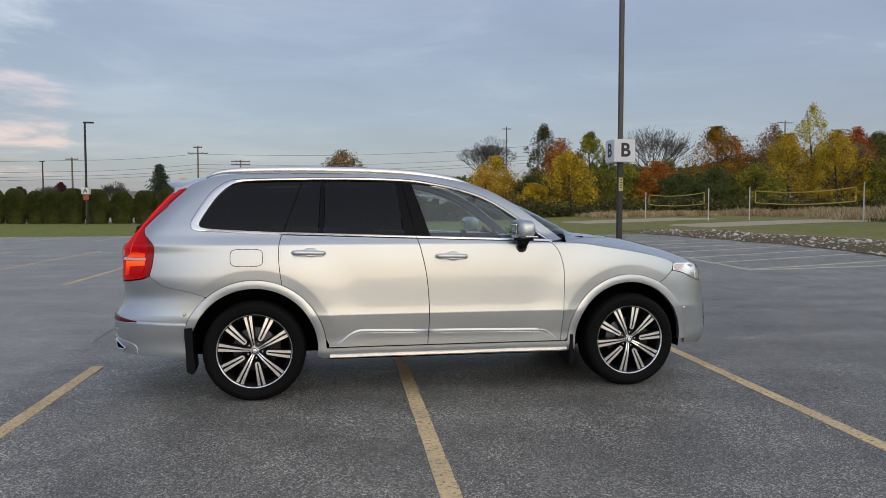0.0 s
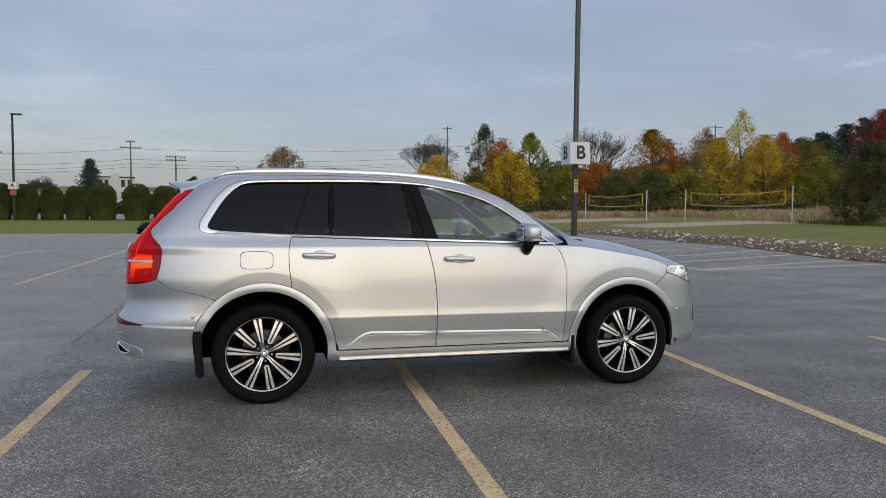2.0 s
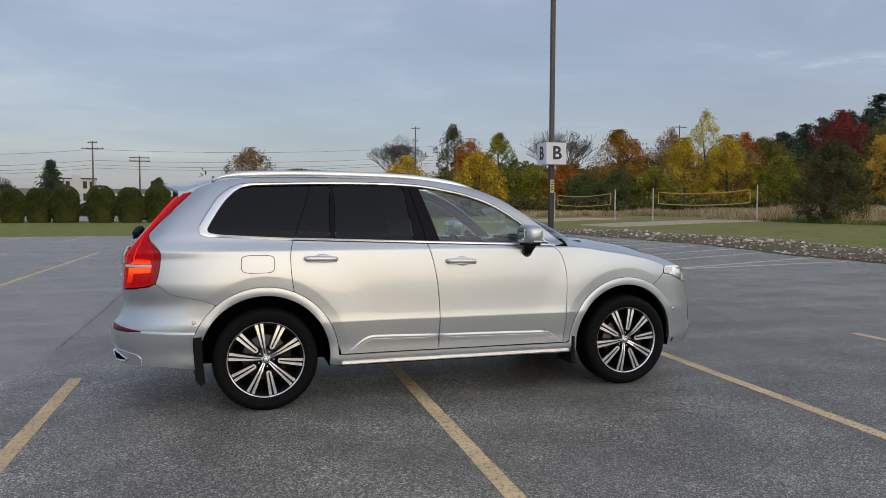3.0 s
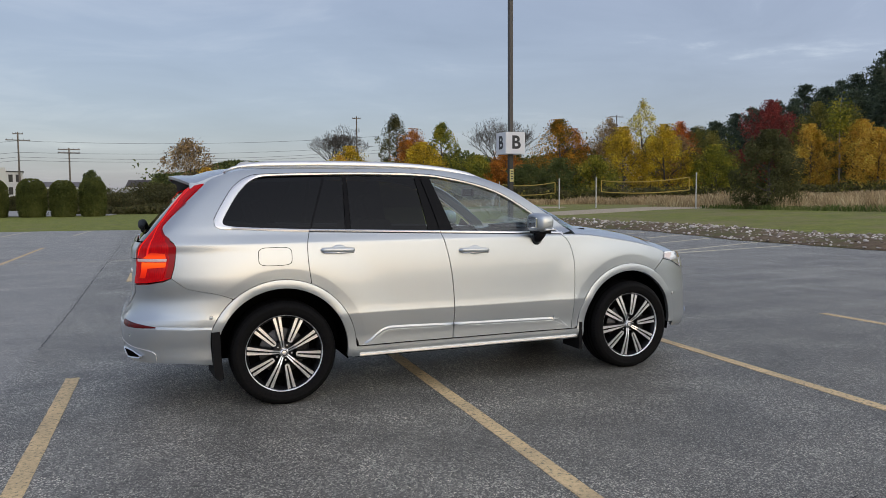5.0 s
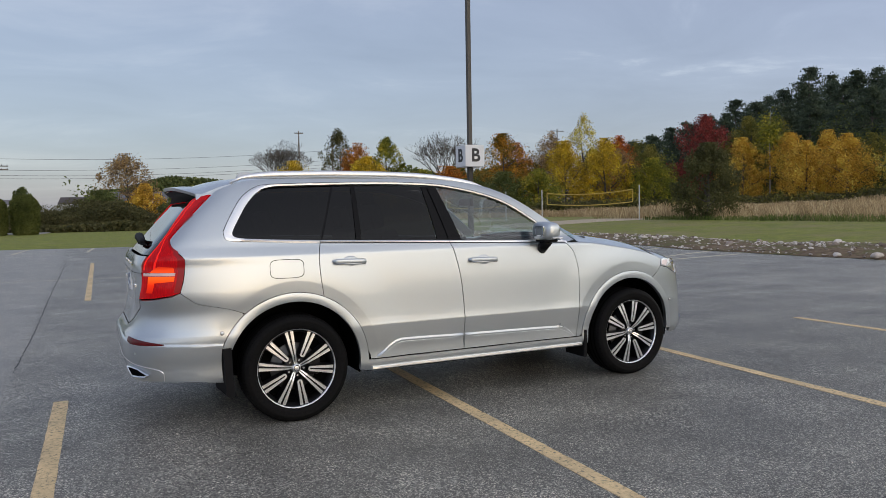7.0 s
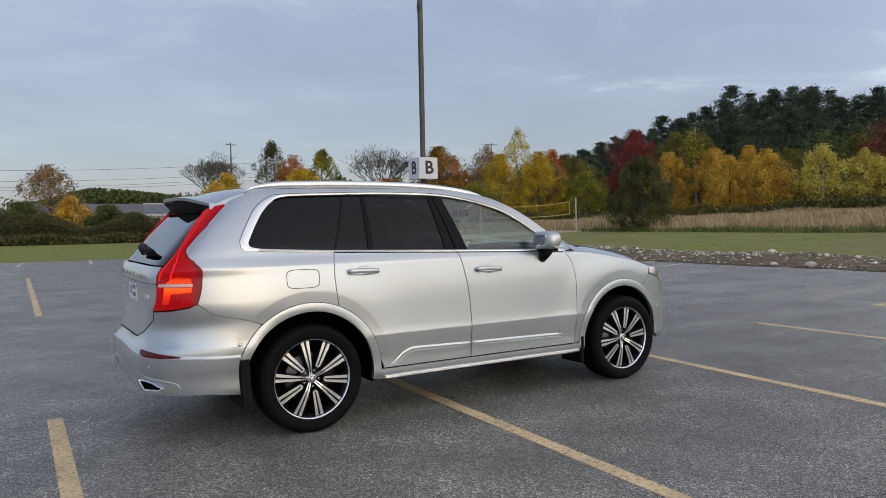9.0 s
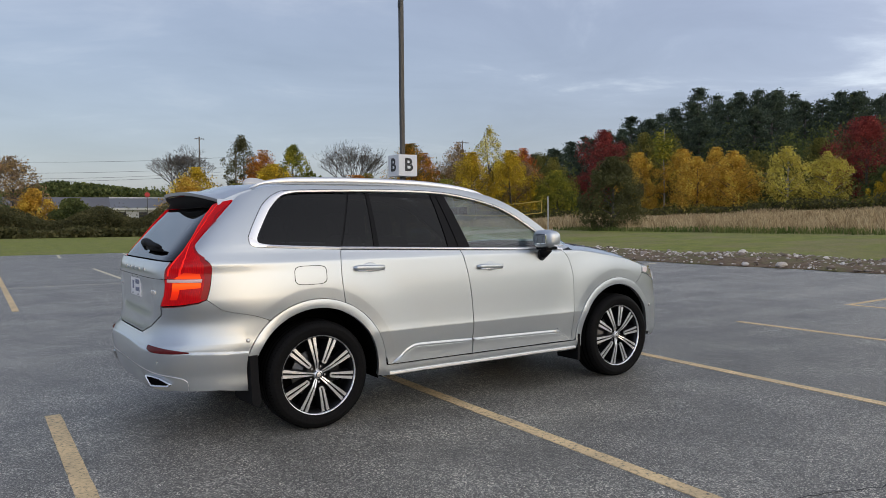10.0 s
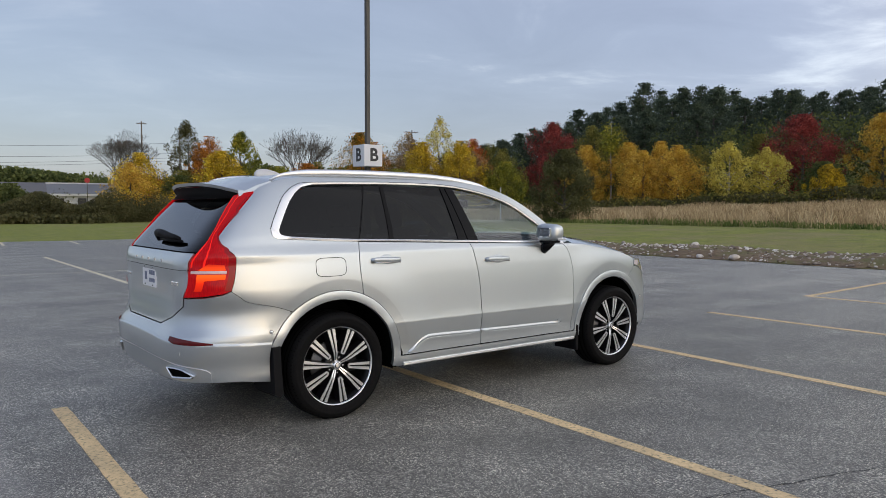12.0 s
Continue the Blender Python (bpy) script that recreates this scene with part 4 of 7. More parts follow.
    tall_grass("tall_grass", (33, 64, 70, 84, lambda x, y: y > 72 + 0.10 * (x - 30)), 11000, 0.85, "straw", "dry straw-coloured grass before the wood", 33)
    tall_grass("tall_grass", (37, 44, -40, 40, lambda x, y: 37.0 + 0.10 * max(0, y - 20) < x < 39.6 + 0.10 * max(0, y - 20)), 7000, 0.42, "weed", "green weeds at the field's edge", 32)
    row = ((-36.2, 1.0), (-34.2, 0.95), (-32.3, 0.95), (-30.4, 0.9), (-29.2, 0.85), (-27.5, 0.92), (-25.8, 0.82), (-24.2, 0.90), (-22.3, 1.02), (-20.2, 1.05), (-18.05, 1.0), (-15.95, 1.05), (-13.7, 1.2), (-10.65, 1.2), (-8.15, 1.12), (-5.75, 1.15))
    for i, (x, r) in enumerate(row):
        clipped_hedge(x, 68.6 + 0.3 * math.sin(i * 1.3), 3.15 + 0.16 * math.sin(i * 1.7) + 0.25 * (x > -12), r, 40 + i)


# ---- poles, signs, nets and buildings ----
def letter(text, size, mat, parent, m, depth=0.004):
    cu = bpy.data.curves.new("letter", "FONT")
    cu.body, cu.size, cu.extrude = text, size, depth
    cu.align_x, cu.align_y, cu.offset = "CENTER", "CENTER", size * 0.028
    tmp = new("letter", cu)
    me = bpy.data.meshes.new_from_object(tmp.evaluated_get(bpy.context.evaluated_depsgraph_get()))
    bpy.data.objects.remove(tmp)
    me.materials.clear()
    me.materials.append(mat)
    ob = new("letter", me)
    ob.parent = parent
    ob.matrix_basis = m
    return ob


def build_sign_pole():
    t = empty("light_pole", 8.60, 12.42, 0)
    bm = bmesh.new()
    box(bm, (-0.057, -0.057, 0.55), (0.057, 0.057, 9.2), 0.010)
    part("pole", bm, METAL_POLE, t)
    bm = bmesh.new()
    box(bm, (-0.064, -0.064, 0.0), (0.064, 0.064, 2.70), 0.010)
    part("painted_base", bm, METAL_DARK, t, "black painted lower part of the pole")
    bm = bmesh.new()
    box(bm, (-0.30, -0.30, 2.70), (0.30, 0.30, 3.30), 0.01)
    sign = part("sign_box", bm, SIGN_WHITE, t, "white four-sided box sign with a black B")
    letter("B", 0.50, SIGN_BLACK, sign, pose(0.02, -0.302, 3.0, 90, 0, 0))
    letter("B", 0.50, SIGN_BLACK, sign, pose(-0.302, 0, 3.0, 90, 0, -90))
    letter("B", 0.50, SIGN_BLACK, sign, pose(0.302, 0, 3.0, 90, 0, 90))
    bm = bmesh.new()
    box(bm, (-0.060, -0.079, 1.93), (0.060, -0.066, 2.29), 0.003)
    plate = part("notice_plate", bm, material("yellow_notice", (0.50, 0.44, 0.16), 0.6), t, "small yellow notice plate with unreadable writing")
    for k in range(4):
        bm = bmesh.new()
        box(bm, (-0.035, -0.0815, 2.00 + 0.07 * k), (0.035, -0.079, 2.03 + 0.07 * k))
        part("writing_bar", bm, SIGN_BLACK, plate)
    bm = bmesh.new()
    box(bm, (-0.14, -0.50, 9.2), (0.14, 0.12, 9.34), 0.03)
    part("lamp_head", bm, METAL_DARK, t)
    bm = bmesh.new()
    box(bm, (-0.092, -0.10, 7.42), (-0.057, 0.02, 7.62), 0.008)
    part("bracket", bm, METAL_DARK, t)
    tagged(t, "tall brown steel light pole carrying a white sign box", "light pole")

    t = empty("light_pole", -20.3, 65.5, ground_z(-20.3, 65.5))
    part("pole", tube_bm([(0, 0, 0), (0, 0, 9.3)], [0.11, 0.09]), METAL_DARK, t)
    bm = bmesh.new()
    box(bm, (-0.12, -0.15, 9.2), (0.75, 0.15, 9.34), 0.03)
    part("lamp_head", bm, METAL_DARK, t)
    bm = bmesh.new()
    box(bm, (-0.36, -0.30, 2.75), (0.30, 0.30, 3.35), 0.01)
    sign = part("sign_box", bm, SIGN_WHITE, t, "white four-sided box sign with a black A")
    letter("A", 0.50, SIGN_BLACK, sign, pose(-0.03, -0.302, 3.05, 90, 0, 0))
    bm = bmesh.new()
    box(bm, (-0.26, -0.13, 2.25), (0.24, -0.11, 2.72), 0.005)
    part("notice_plate", bm, material("red_notice", (0.42, 0.09, 0.06), 0.6), t, "red and white notice below the sign")
    tagged(t, "slim dark light pole carrying a white sign box", "light pole")
    t = empty("light_pole", -47.7, 135.5, ground_z(-47.7, 135.5))
    part("pole", tube_bm([(0, 0, 0), (0, 0, 9.9)], [0.13, 0.11]), METAL_DARK, t)
    bm = bmesh.new()
    box(bm, (-0.5, -0.15, 9.8), (0.3, 0.15, 9.95), 0.03)
    part("lamp_head", bm, METAL_DARK, t)
    tagged(t, "slim dark light pole behind the hedges", "light pole")


def tube_bm(points, radii, sides=8):
    bm = bmesh.new()
    v, f = tube(points, radii, sides)
    vs = [bm.verts.new(p) for p in v]
    for q in f:
        bm.faces.new([vs[i] for i in q])
    return bm


def volleyball_net(ax, ay, bx, by, high, drop):
    """Two white posts and a sagging net held by yellow tape."""
    t = empty("volleyball_net", ax, ay, ground_z(ax, ay))
    dz = ground_z(bx, by) - ground_z(ax, ay)
    d = Vector((bx - ax, by - ay, dz))
    part("post", tube_bm([(0, 0, -0.2), (0, 0, high)], [0.05, 0.045]), WHITE_PAINT, t)
    part("post", tube_bm([(d.x, d.y, dz - 0.2), (d.x, d.y, dz + high)], [0.05, 0.045]), WHITE_PAINT, t)
    rows = []
    n = 14
    for i in range(n + 1):
        f = 0.06 + 0.88 * i / n
        sag = -drop * 4 * f * (1 - f)
        rows.append((Vector((d.x * f, d.y * f, dz * f + high - 0.28 + sag)), Vector((d.x * f, d.y * f, dz * f + high - 1.28 + sag * 0.8))))
    part("top_tape", tube_bm([r[0] for r in rows], [0.04] * (n + 1), 6), NET_YELLOW, t)
    part("bottom_tape", tube_bm([r[1] for r in rows], [0.04] * (n + 1), 6), NET_YELLOW, t)
    part("side_tape", tube_bm([rows[0][0], rows[0][1]], [0.04] * 2, 6), NET_YELLOW, t)
    part("side_tape", tube_bm([rows[-1][0], rows[-1][1]], [0.04] * 2, 6), NET_YELLOW, t)
    part("rope", tube_bm([(0, 0, high - 0.1), rows[0][0]], [0.012] * 2, 4), WIRE, t)
    part("rope", tube_bm([(d.x, d.y, dz + high - 0.1), rows[-1][0]], [0.012] * 2, 4), WIRE, t)
    chunks = []
    for i in range(n * 4 + 1):
        f = i / 4
        k = min(n - 1, int(f))
        p, q = rows[k][0].lerp(rows[k + 1][0], f - k), rows[k][1].lerp(rows[k + 1][1], f - k)
        chunks.append(tube([p, q], [0.005, 0.005], 3, False))
    ob = mesh_object("net", *join(chunks), WIRE, t)
    tagged(t, "slack volleyball net with yellow tape on white posts", "volleyball net", group="volleyball nets")


def utility_pole(x, y, height, arms, label):
    t = empty("utility_pole", x, y, ground_z(x, y))
    part("pole", tube_bm([(0, 0, -0.3), (0, 0, height)], [0.20, 0.13]), WOOD_POLE, t)
    for z, w in arms:
        bm = bmesh.new()
        box(bm, (-w, -0.07, z - 0.08), (w, 0.07, z + 0.08), 0.01)
        arm = part("crossarm", bm, WOOD_POLE, t)
        for s in (-0.9, -0.45, 0.45, 0.9):
            part("insulator", tube_bm([(w * s, 0, z + 0.08), (w * s, 0, z + 0.28)], [0.05, 0.03], 6), SIGN_BLACK, arm)
    return tagged(t, label, "utility pole", group="utility poles")


def cable(a, b, sag, r=0.024):
    a, b = Vector(a), Vector(b)
    pts = [a.lerp(b, i / 16) - Vector((0, 0, sag * 4 * (i / 16) * (1 - i / 16))) for i in range(17)]
    ob = part("power_cable", tube_bm(pts, [r] * 17, 5), WIRE)
    return tagged(ob, "black power cable strung between utility poles", "cable", group="power cables")


def low_building(x, y, rz, length, depth, wall, ridge, roof_colour, label, cap=False):
    """A long low building: walls, a pitched roof with white eaves, windows."""
    t = empty("building", x, y, ground_z(x, y), rz)
    bm = bmesh.new()
    box(bm, (-length / 2, -depth / 2, -0.5), (length / 2, depth / 2, wall))
    part("wall", bm, material("pale_siding", (0.50, 0.50, 0.49), 0.8), t)
    bm = bmesh.new()
    prof = [(-depth / 2 - 0.5, wall - 0.1), (0, ridge), (depth / 2 + 0.5, wall - 0.1), (depth / 2 + 0.5, wall - 0.3), (0, ridge - 0.25), (-depth / 2 - 0.5, wall - 0.3)]
    A = [bm.verts.new((-length / 2 - 0.4, p, q)) for p, q in prof]
    B = [bm.verts.new((length / 2 + 0.4, p, q)) for p, q in prof]
    bm.faces.new(A), bm.faces.new(B[::-1])
    for i in range(6):
        bm.faces.new((A[i], A[(i + 1) % 6], B[(i + 1) % 6], B[i]))
    bmesh.ops.recalc_face_normals(bm, faces=bm.faces)
    part("roof", bm, material("grey_shingles", roof_colour, 0.9), t)
    bm = bmesh.new()
    box(bm, (-length / 2 - 0.45, -depth / 2 - 0.62, wall - 0.42), (length / 2 + 0.45, -depth / 2 - 0.48, wall - 0.02))
    part("eaves_board", bm, WHITE_PAINT, t, "white eaves board")
    if cap:
        bm = bmesh.new()
        box(bm, (-length / 2 - 0.45, -0.15, ridge - 0.12), (length / 2 + 0.45, 0.15, ridge + 0.16))
        part("ridge_board", bm, WHITE_PAINT, t, "white board along the ridge")
    for k in range(int(length // 3.5)):
        wx = -length / 2 + 1.8 + 3.5 * k
        bm = bmesh.new()
        box(bm, (wx - 0.7, -depth / 2 - 0.03, wall - 1.9), (wx + 0.7, -depth / 2 + 0.1, wall - 0.8))
        part("window", bm, METAL_DARK, t)
    tagged(t, label, "building")


def town_house(x, y, rz):
    """A small white two-storey building with a flat roof, tall windows and a stair tower."""
    t = empty("building", x, y, ground_z(x, y), rz)
    bm = bmesh.new()
    box(bm, (-3.1, -3.0, -0.3), (3.1, 3.0, 6.5), 0.03)
    part("wall", bm, material("white_boarding", (0.62, 0.62, 0.62), 0.8), t)
    bm = bmesh.new()
    box(bm, (-0.9, -3.25, -0.3), (0.5, 0.0, 7.3), 0.03)
    part("stair_tower", bm, WHITE_PAINT, t, "white stair tower")
    bm = bmesh.new()
    box(bm, (-3.25, -3.15, 6.5), (3.25, 3.15, 6.7), 0.03)
    part("roof", bm, METAL_DARK, t, "dark flat roof edge")
    for wx in (-2.6, -1.6, 1.2, 2.3):
        for wz in (3.2, 5.4):
            bm = bmesh.new()
            box(bm, (wx - 0.32, -3.04, wz - 0.6), (wx + 0.32, -2.9, wz + 0.7), 0.01)
            part("window", bm, METAL_DARK, t)
    tagged(t, "small white two-storey building behind the hedges", "building")


def sand_court(x0, x1, y0, y1):
    """A worn sand court on the lawn, its edge uneven."""
    n = 16
    verts, faces = [], []
    for j in range(n + 1):
        for i in range(n + 1):
            x, y = x0 + (x1 - x0) * i / n, y0 + (y1 - y0) * j / n
            x += 0.5 * noise.noise((x * 0.3, y * 0.3, 1.0))
            y += 0.7 * noise.noise((x * 0.3, y * 0.3, 5.0))
            rim = i in (0, n) or j in (0, n)
            verts.append((x, y, ground_z(x, y) + (-0.05 if rim else 0.06)))
    for j in range(n):
        for i in range(n):
            a = j * (n + 1) + i
            faces.append((a, a + 1, a + n + 2, a + n + 1))
    ob = mesh_object("sand_court", verts, faces, SAND, smooth=True)
    tagged(ob, "strip of pale trodden sand round the volleyball net", "sand court", kind="structure")


def build_far():
    sand_court(26.5, 40.8, 40.0, 46.5)
    sand_court(24.0, 37.5, 56.0, 64.5)
    low_building(11.5, 144.0, -7, 21.0, 9.0, 4.3, 6.2, (0.15, 0.15, 0.16), "long low pale building with a grey roof")
    low_building(28.2, 141.2, -11, 11.2, 8.0, 4.0, 5.9, (0.19, 0.20, 0.22), "low annex with a blue-grey roof and white eaves", True)
    low_building(-2.0, 150.0, -10, 4.6, 6.0, 4.0, 5.4, (0.08, 0.07, 0.07), "small house with a dark roof beyond the hedgerow")
    low_building(-41.0, 152.0, 8, 16.0, 8.0, 3.8, 5.0, (0.24, 0.20, 0.17), "pale building half hidden behind the hedges")
    town_house(-25.0, 144.5, 8)
    low_building(-15.5, 150.0, 5, 9.0, 8.0, 4.0, 5.0, (0.17, 0.16, 0.16), "pale building half hidden behind the hedges")
    yard = mesh_object("pavement", [(-70, 71.5, 0.09), (-4.6, 71.5, 0.09), (-1.6, 112, 0.09), (-70, 112, 0.09), (-70, 71.5, -0.1), (-4.6, 71.5, -0.1), (-1.6, 112, -0.1), (-70, 112, -0.1)], [(0, 1, 2, 3), (0, 4, 5, 1), (1, 5, 6, 2), (2, 6, 7, 3), (3, 7, 4, 0)], CONCRETE)
    tagged(yard, "pale paved yard behind the row of hedges", "pavement", kind="structure")
    t = empty("stop_sign", 24.4, 120.4, ground_z(24.4, 120.4))
    part("post", tube_bm([(0, 0, 0), (0, 0, 5.6)], [0.05, 0.05]), METAL_POLE, t)
    part("sign_plate", tube_bm([(0, -0.04, 5.9), (0, -0.08, 5.9)], [0.42, 0.42], 8), material("red_sign", (0.45, 0.03, 0.03), 0.5), t)
    tagged(t, "red octagonal road sign on a post by the far building", "road sign")
    build_sign_pole()
    volleyball_net(38.6, 39.8, 36.6, 50.6, 2.8, 0.30)
    volleyball_net(34.2, 53.0, 34.4, 65.9, 2.8, 0.28)
    lab = "weathered wooden utility pole with crossarms and wires"
    utility_pole(-43.2, 136.9, 10.7, ((10.4, 1.1),), lab)
    utility_pole(-22.0, 141.7, 13.5, ((13.2, 0.8), (12.1, 1.9)), lab)
    utility_pole(-14.2, 143.2, 11.0, ((10.7, 1.8), (10.1, 1.8)), lab)
    utility_pole(43.9, 160.0, 19.8, ((19.3, 1.0),), lab)
    utility_pole(45.2, 139.4, 15.0, ((14.6, 0.3),), lab)
    utility_pole(108.0, 150.0, 21.0, ((20.5, 2.0),), lab)
    for h, sag in ((12.0, 1.0), (10.0, 0.9), (9.2, 1.1), (8.6, 1.0)):
        cable((-180, 128, h - 2.5), (-43.2, 136.9, h - 1.8), sag)
        cable((-43.2, 136.9, h - 1.8), (-22.0, 141.7, h), sag * 0.3)
        cable((-22.0, 141.7, h), (45.2, 139.4, h + 2.4), sag)


build_trees()
build_pines()
build_far()


# ---- the car ----
def paint_material():
    m = material("silver_metallic_paint", (0.56, 0.55, 0.53), 0.40, 0.92)
    n = Nodes(m)
    flake = n.noise(n.place(), 900, 2, 0.5)
    big = n.noise(n.place(), 2.0, 3)
    n.colour(n.mix(0.35, (0.532, 0.573, 0.600), n.ramp(flake, (0.3, (0.435, 0.470, 0.492)), (0.7, (0.632, 0.677, 0.708)))))
    n.rough(big, 0.36, 0.41)
    n.b.inputs["Coat Weight"].default_value = 1.0
    n.b.inputs["Coat Roughness"].default_value = 0.03
    return m


def rubber_material():
    m = material("tyre_rubber", (0.008, 0.008, 0.009), 0.8, Specular_IOR_Level=0.07)
    n = Nodes(m)
    g = n.noise(n.place(), 60, 4, 0.6)
    n.colour(n.ramp(g, (0.3, (0.005, 0.005, 0.0055)), (0.75, (0.011, 0.0108, 0.0105))))
    n.rough(g, 0.5, 0.75)
    return m


def glass_material(name, tint, see, facing=0.036):
    """Coated car glass: a clear sharp reflection over a tinted view through."""
    m = bpy.data.materials.new(name)
    m.use_nodes = True
    t = m.node_tree
    t.nodes.clear()
    o = t.nodes.new("ShaderNodeOutputMaterial")
    mix = t.nodes.new("ShaderNodeMixShader")
    lw = t.nodes.new("ShaderNodeLayerWeight")
    lw.inputs["Blend"].default_value = 0.5
    p5 = t.nodes.new("ShaderNodeMath")
    p5.operation = "POWER"
    p5.inputs[1].default_value = 4.2
    t.links.new(lw.outputs["Facing"], p5.inputs[0])
    fr = t.nodes.new("ShaderNodeMath")
    fr.operation = "MULTIPLY_ADD"
    fr.inputs[1].default_value, fr.inputs[2].default_value = 0.92, facing
    t.links.new(p5.outputs[0], fr.inputs[0])
    tr = t.nodes.new("ShaderNodeBsdfTransparent")
    tr.inputs["Color"].default_value = (*[c * see for c in tint], 1)
    gl = t.nodes.new("ShaderNodeBsdfGlossy")
    gl.inputs["Roughness"].default_value = 0.015
    gl.inputs["Color"].default_value = (0.95, 0.97, 1.0, 1)
    t.links.new(fr.outputs[0], mix.inputs[0])
    t.links.new(tr.outputs[0], mix.inputs[1])
    t.links.new(gl.outputs[0], mix.inputs[2])
    t.links.new(mix.outputs[0], o.inputs["Surface"])
    return m


PAINT = paint_material()
RUBBER = rubber_material()
GLASS_DARK = glass_material("privacy_glass", (0.9, 0.95, 1.0), 0.03, 0.026)
GLASS_CLEAR = glass_material("green_tinted_glass", (0.84, 0.97, 0.93), 0.86, 0.10)
CHROME = material("bright_trim", (0.74, 0.75, 0.76), 0.16, 1.0)
SATIN = material("satin_silver_trim", (0.90, 0.90, 0.90), 0.30, 0.95)
PIANO = material("gloss_black_trim", (0.006, 0.006, 0.007), 0.14, Specular_IOR_Level=0.12)
PLASTIC = material("black_plastic", (0.009, 0.009, 0.010), 0.6, Specular_IOR_Level=0.1)
# near-black without sheen: deep shade put into wells, gaps, grooves and underbody
SHADOW = material("shade_black", (0.005, 0.005, 0.005), 0.9, Specular_IOR_Level=0.0)
RIM_BLACK = material("black_wheel_enamel", (0.008, 0.008, 0.009), 0.30, Specular_IOR_Level=0.25)
RIM_CUT = material("machined_aluminium", (0.82, 0.835, 0.85), 0.32, 1.0)
BRAKE = material("brake_disc_steel", (0.17, 0.165, 0.16), 0.45, 0.9)
LAMP_RED = material("red_lamp_lens", (0.24, 0.001, 0.003), 0.15, Coat_Weight=0.15, Coat_Roughness=0.03, Specular_IOR_Level=0.15, Emission_Strength=1.0, Emission_Color=(0.20, 0.0, 0.0015, 1))
_n = Nodes(LAMP_RED)
_ribs = _n.noise(_n.place((60, 60, 5)), 3.0, 3, 0.6)
_n.link(_n.ramp(_ribs, (0.36, (0.10, 0.0, 0.0008)), (0.50, (0.19, 0.0, 0.0014)), (0.66, (0.34, 0.002, 0.003))), LAMP_RED.node_tree.nodes["Principled BSDF"].inputs["Emission Color"])
LAMP_DARK = material("deep_red_lens", (0.10, 0.002, 0.004), 0.15, Coat_Weight=0.3, Coat_Roughness=0.03, Specular_IOR_Level=0.25)
LAMP_EDGE = material("shaded_red_lens", (0.16, 0.002, 0.004), 0.15, Coat_Weight=0.3, Coat_Roughness=0.03, Specular_IOR_Level=0.2, Emission_Strength=1.0, Emission_Color=(0.10, 0.0, 0.001, 1))
LAMP_GLOW = material("lit_red_lamp", (0.4, 0.01, 0.01), 0.25, Specular_IOR_Level=0.15, Emission_Strength=1.0, Emission_Color=(0.62, 0.010, 0.006, 1))
LAMP_AMBER = material("lit_orange_lamp", (0.25, 0.02, 0.004), 0.25, Specular_IOR_Level=0.1, Emission_Strength=1.0)
_n = Nodes(LAMP_AMBER)
_at = _n.add("ShaderNodeSeparateXYZ")
_n.link(_n.place((0.5, 0.5, 0.5)), _at.inputs[0])
_n.link(_n.ramp(_at.outputs["Z"], (0.470, (0.42, 0.002, 0.002)), (0.500, (0.72, 0.02, 0.004)), (0.5225, (1.0, 0.12, 0.012)), (0.5425, (1.0, 0.08, 0.010)), (0.5625, (0.42, 0.002, 0.002))), LAMP_AMBER.node_tree.nodes["Principled BSDF"].inputs["Emission Color"])
LAMP_WHITE = material("clear_pink_lens", (0.78, 0.52, 0.50), 0.15, Coat_Weight=1.0)
LAMP_CLEAR = material("clear_headlamp", (0.78, 0.79, 0.80), 0.16, 0.7, Coat_Weight=1.0)
# reflector's red paled: the reflection on its clear cover put into the colour
LAMP_SIDE = material("paled_side_reflector", (0.76, 0.64, 0.62), 0.12, Coat_Weight=1.0)
CABIN = material("charcoal_cabin_trim", (0.03, 0.03, 0.032), 0.7)
SEAT = material("grey_leather_seat", (0.14, 0.13, 0.12), 0.5)
MIRROR = material("mirror_glass", (0.80, 0.82, 0.83), 0.03, 1.0)
PLATE_WHITE = material("plate_white", (0.84, 0.84, 0.84), 0.4)
PLATE_BLUE = material("plate_blue", (0.17, 0.19, 0.27), 0.5)


def curve(*pts):
    """A smooth function through the points (cubic with limited slopes)."""
    xs, ys = [p[0] for p in pts], [p[1] for p in pts]
    n = len(xs)
    sl = [(ys[i + 1] - ys[i]) / (xs[i + 1] - xs[i]) for i in range(n - 1)]
    m = [sl[0]] + [0.0 if sl[i - 1] * sl[i] <= 0 else 2 * sl[i - 1] * sl[i] / (sl[i - 1] + sl[i]) for i in range(1, n - 1)] + [sl[-1]]

    def f(x):
        if x <= xs[0]:
            return ys[0] + m[0] * (x - xs[0]) * 0.3
        if x >= xs[-1]:
            return ys[-1] + m[-1] * (x - xs[-1]) * 0.3
        i = max(k for k in range(n - 1) if xs[k] <= x)
        h = xs[i + 1] - xs[i]
        t = (x - xs[i]) / h
        return (ys[i] * (1 + 2 * t) * (1 - t) ** 2 + m[i] * h * t * (1 - t) ** 2 + ys[i + 1] * t * t * (3 - 2 * t) + m[i + 1] * h * t * t * (t - 1))
    return f


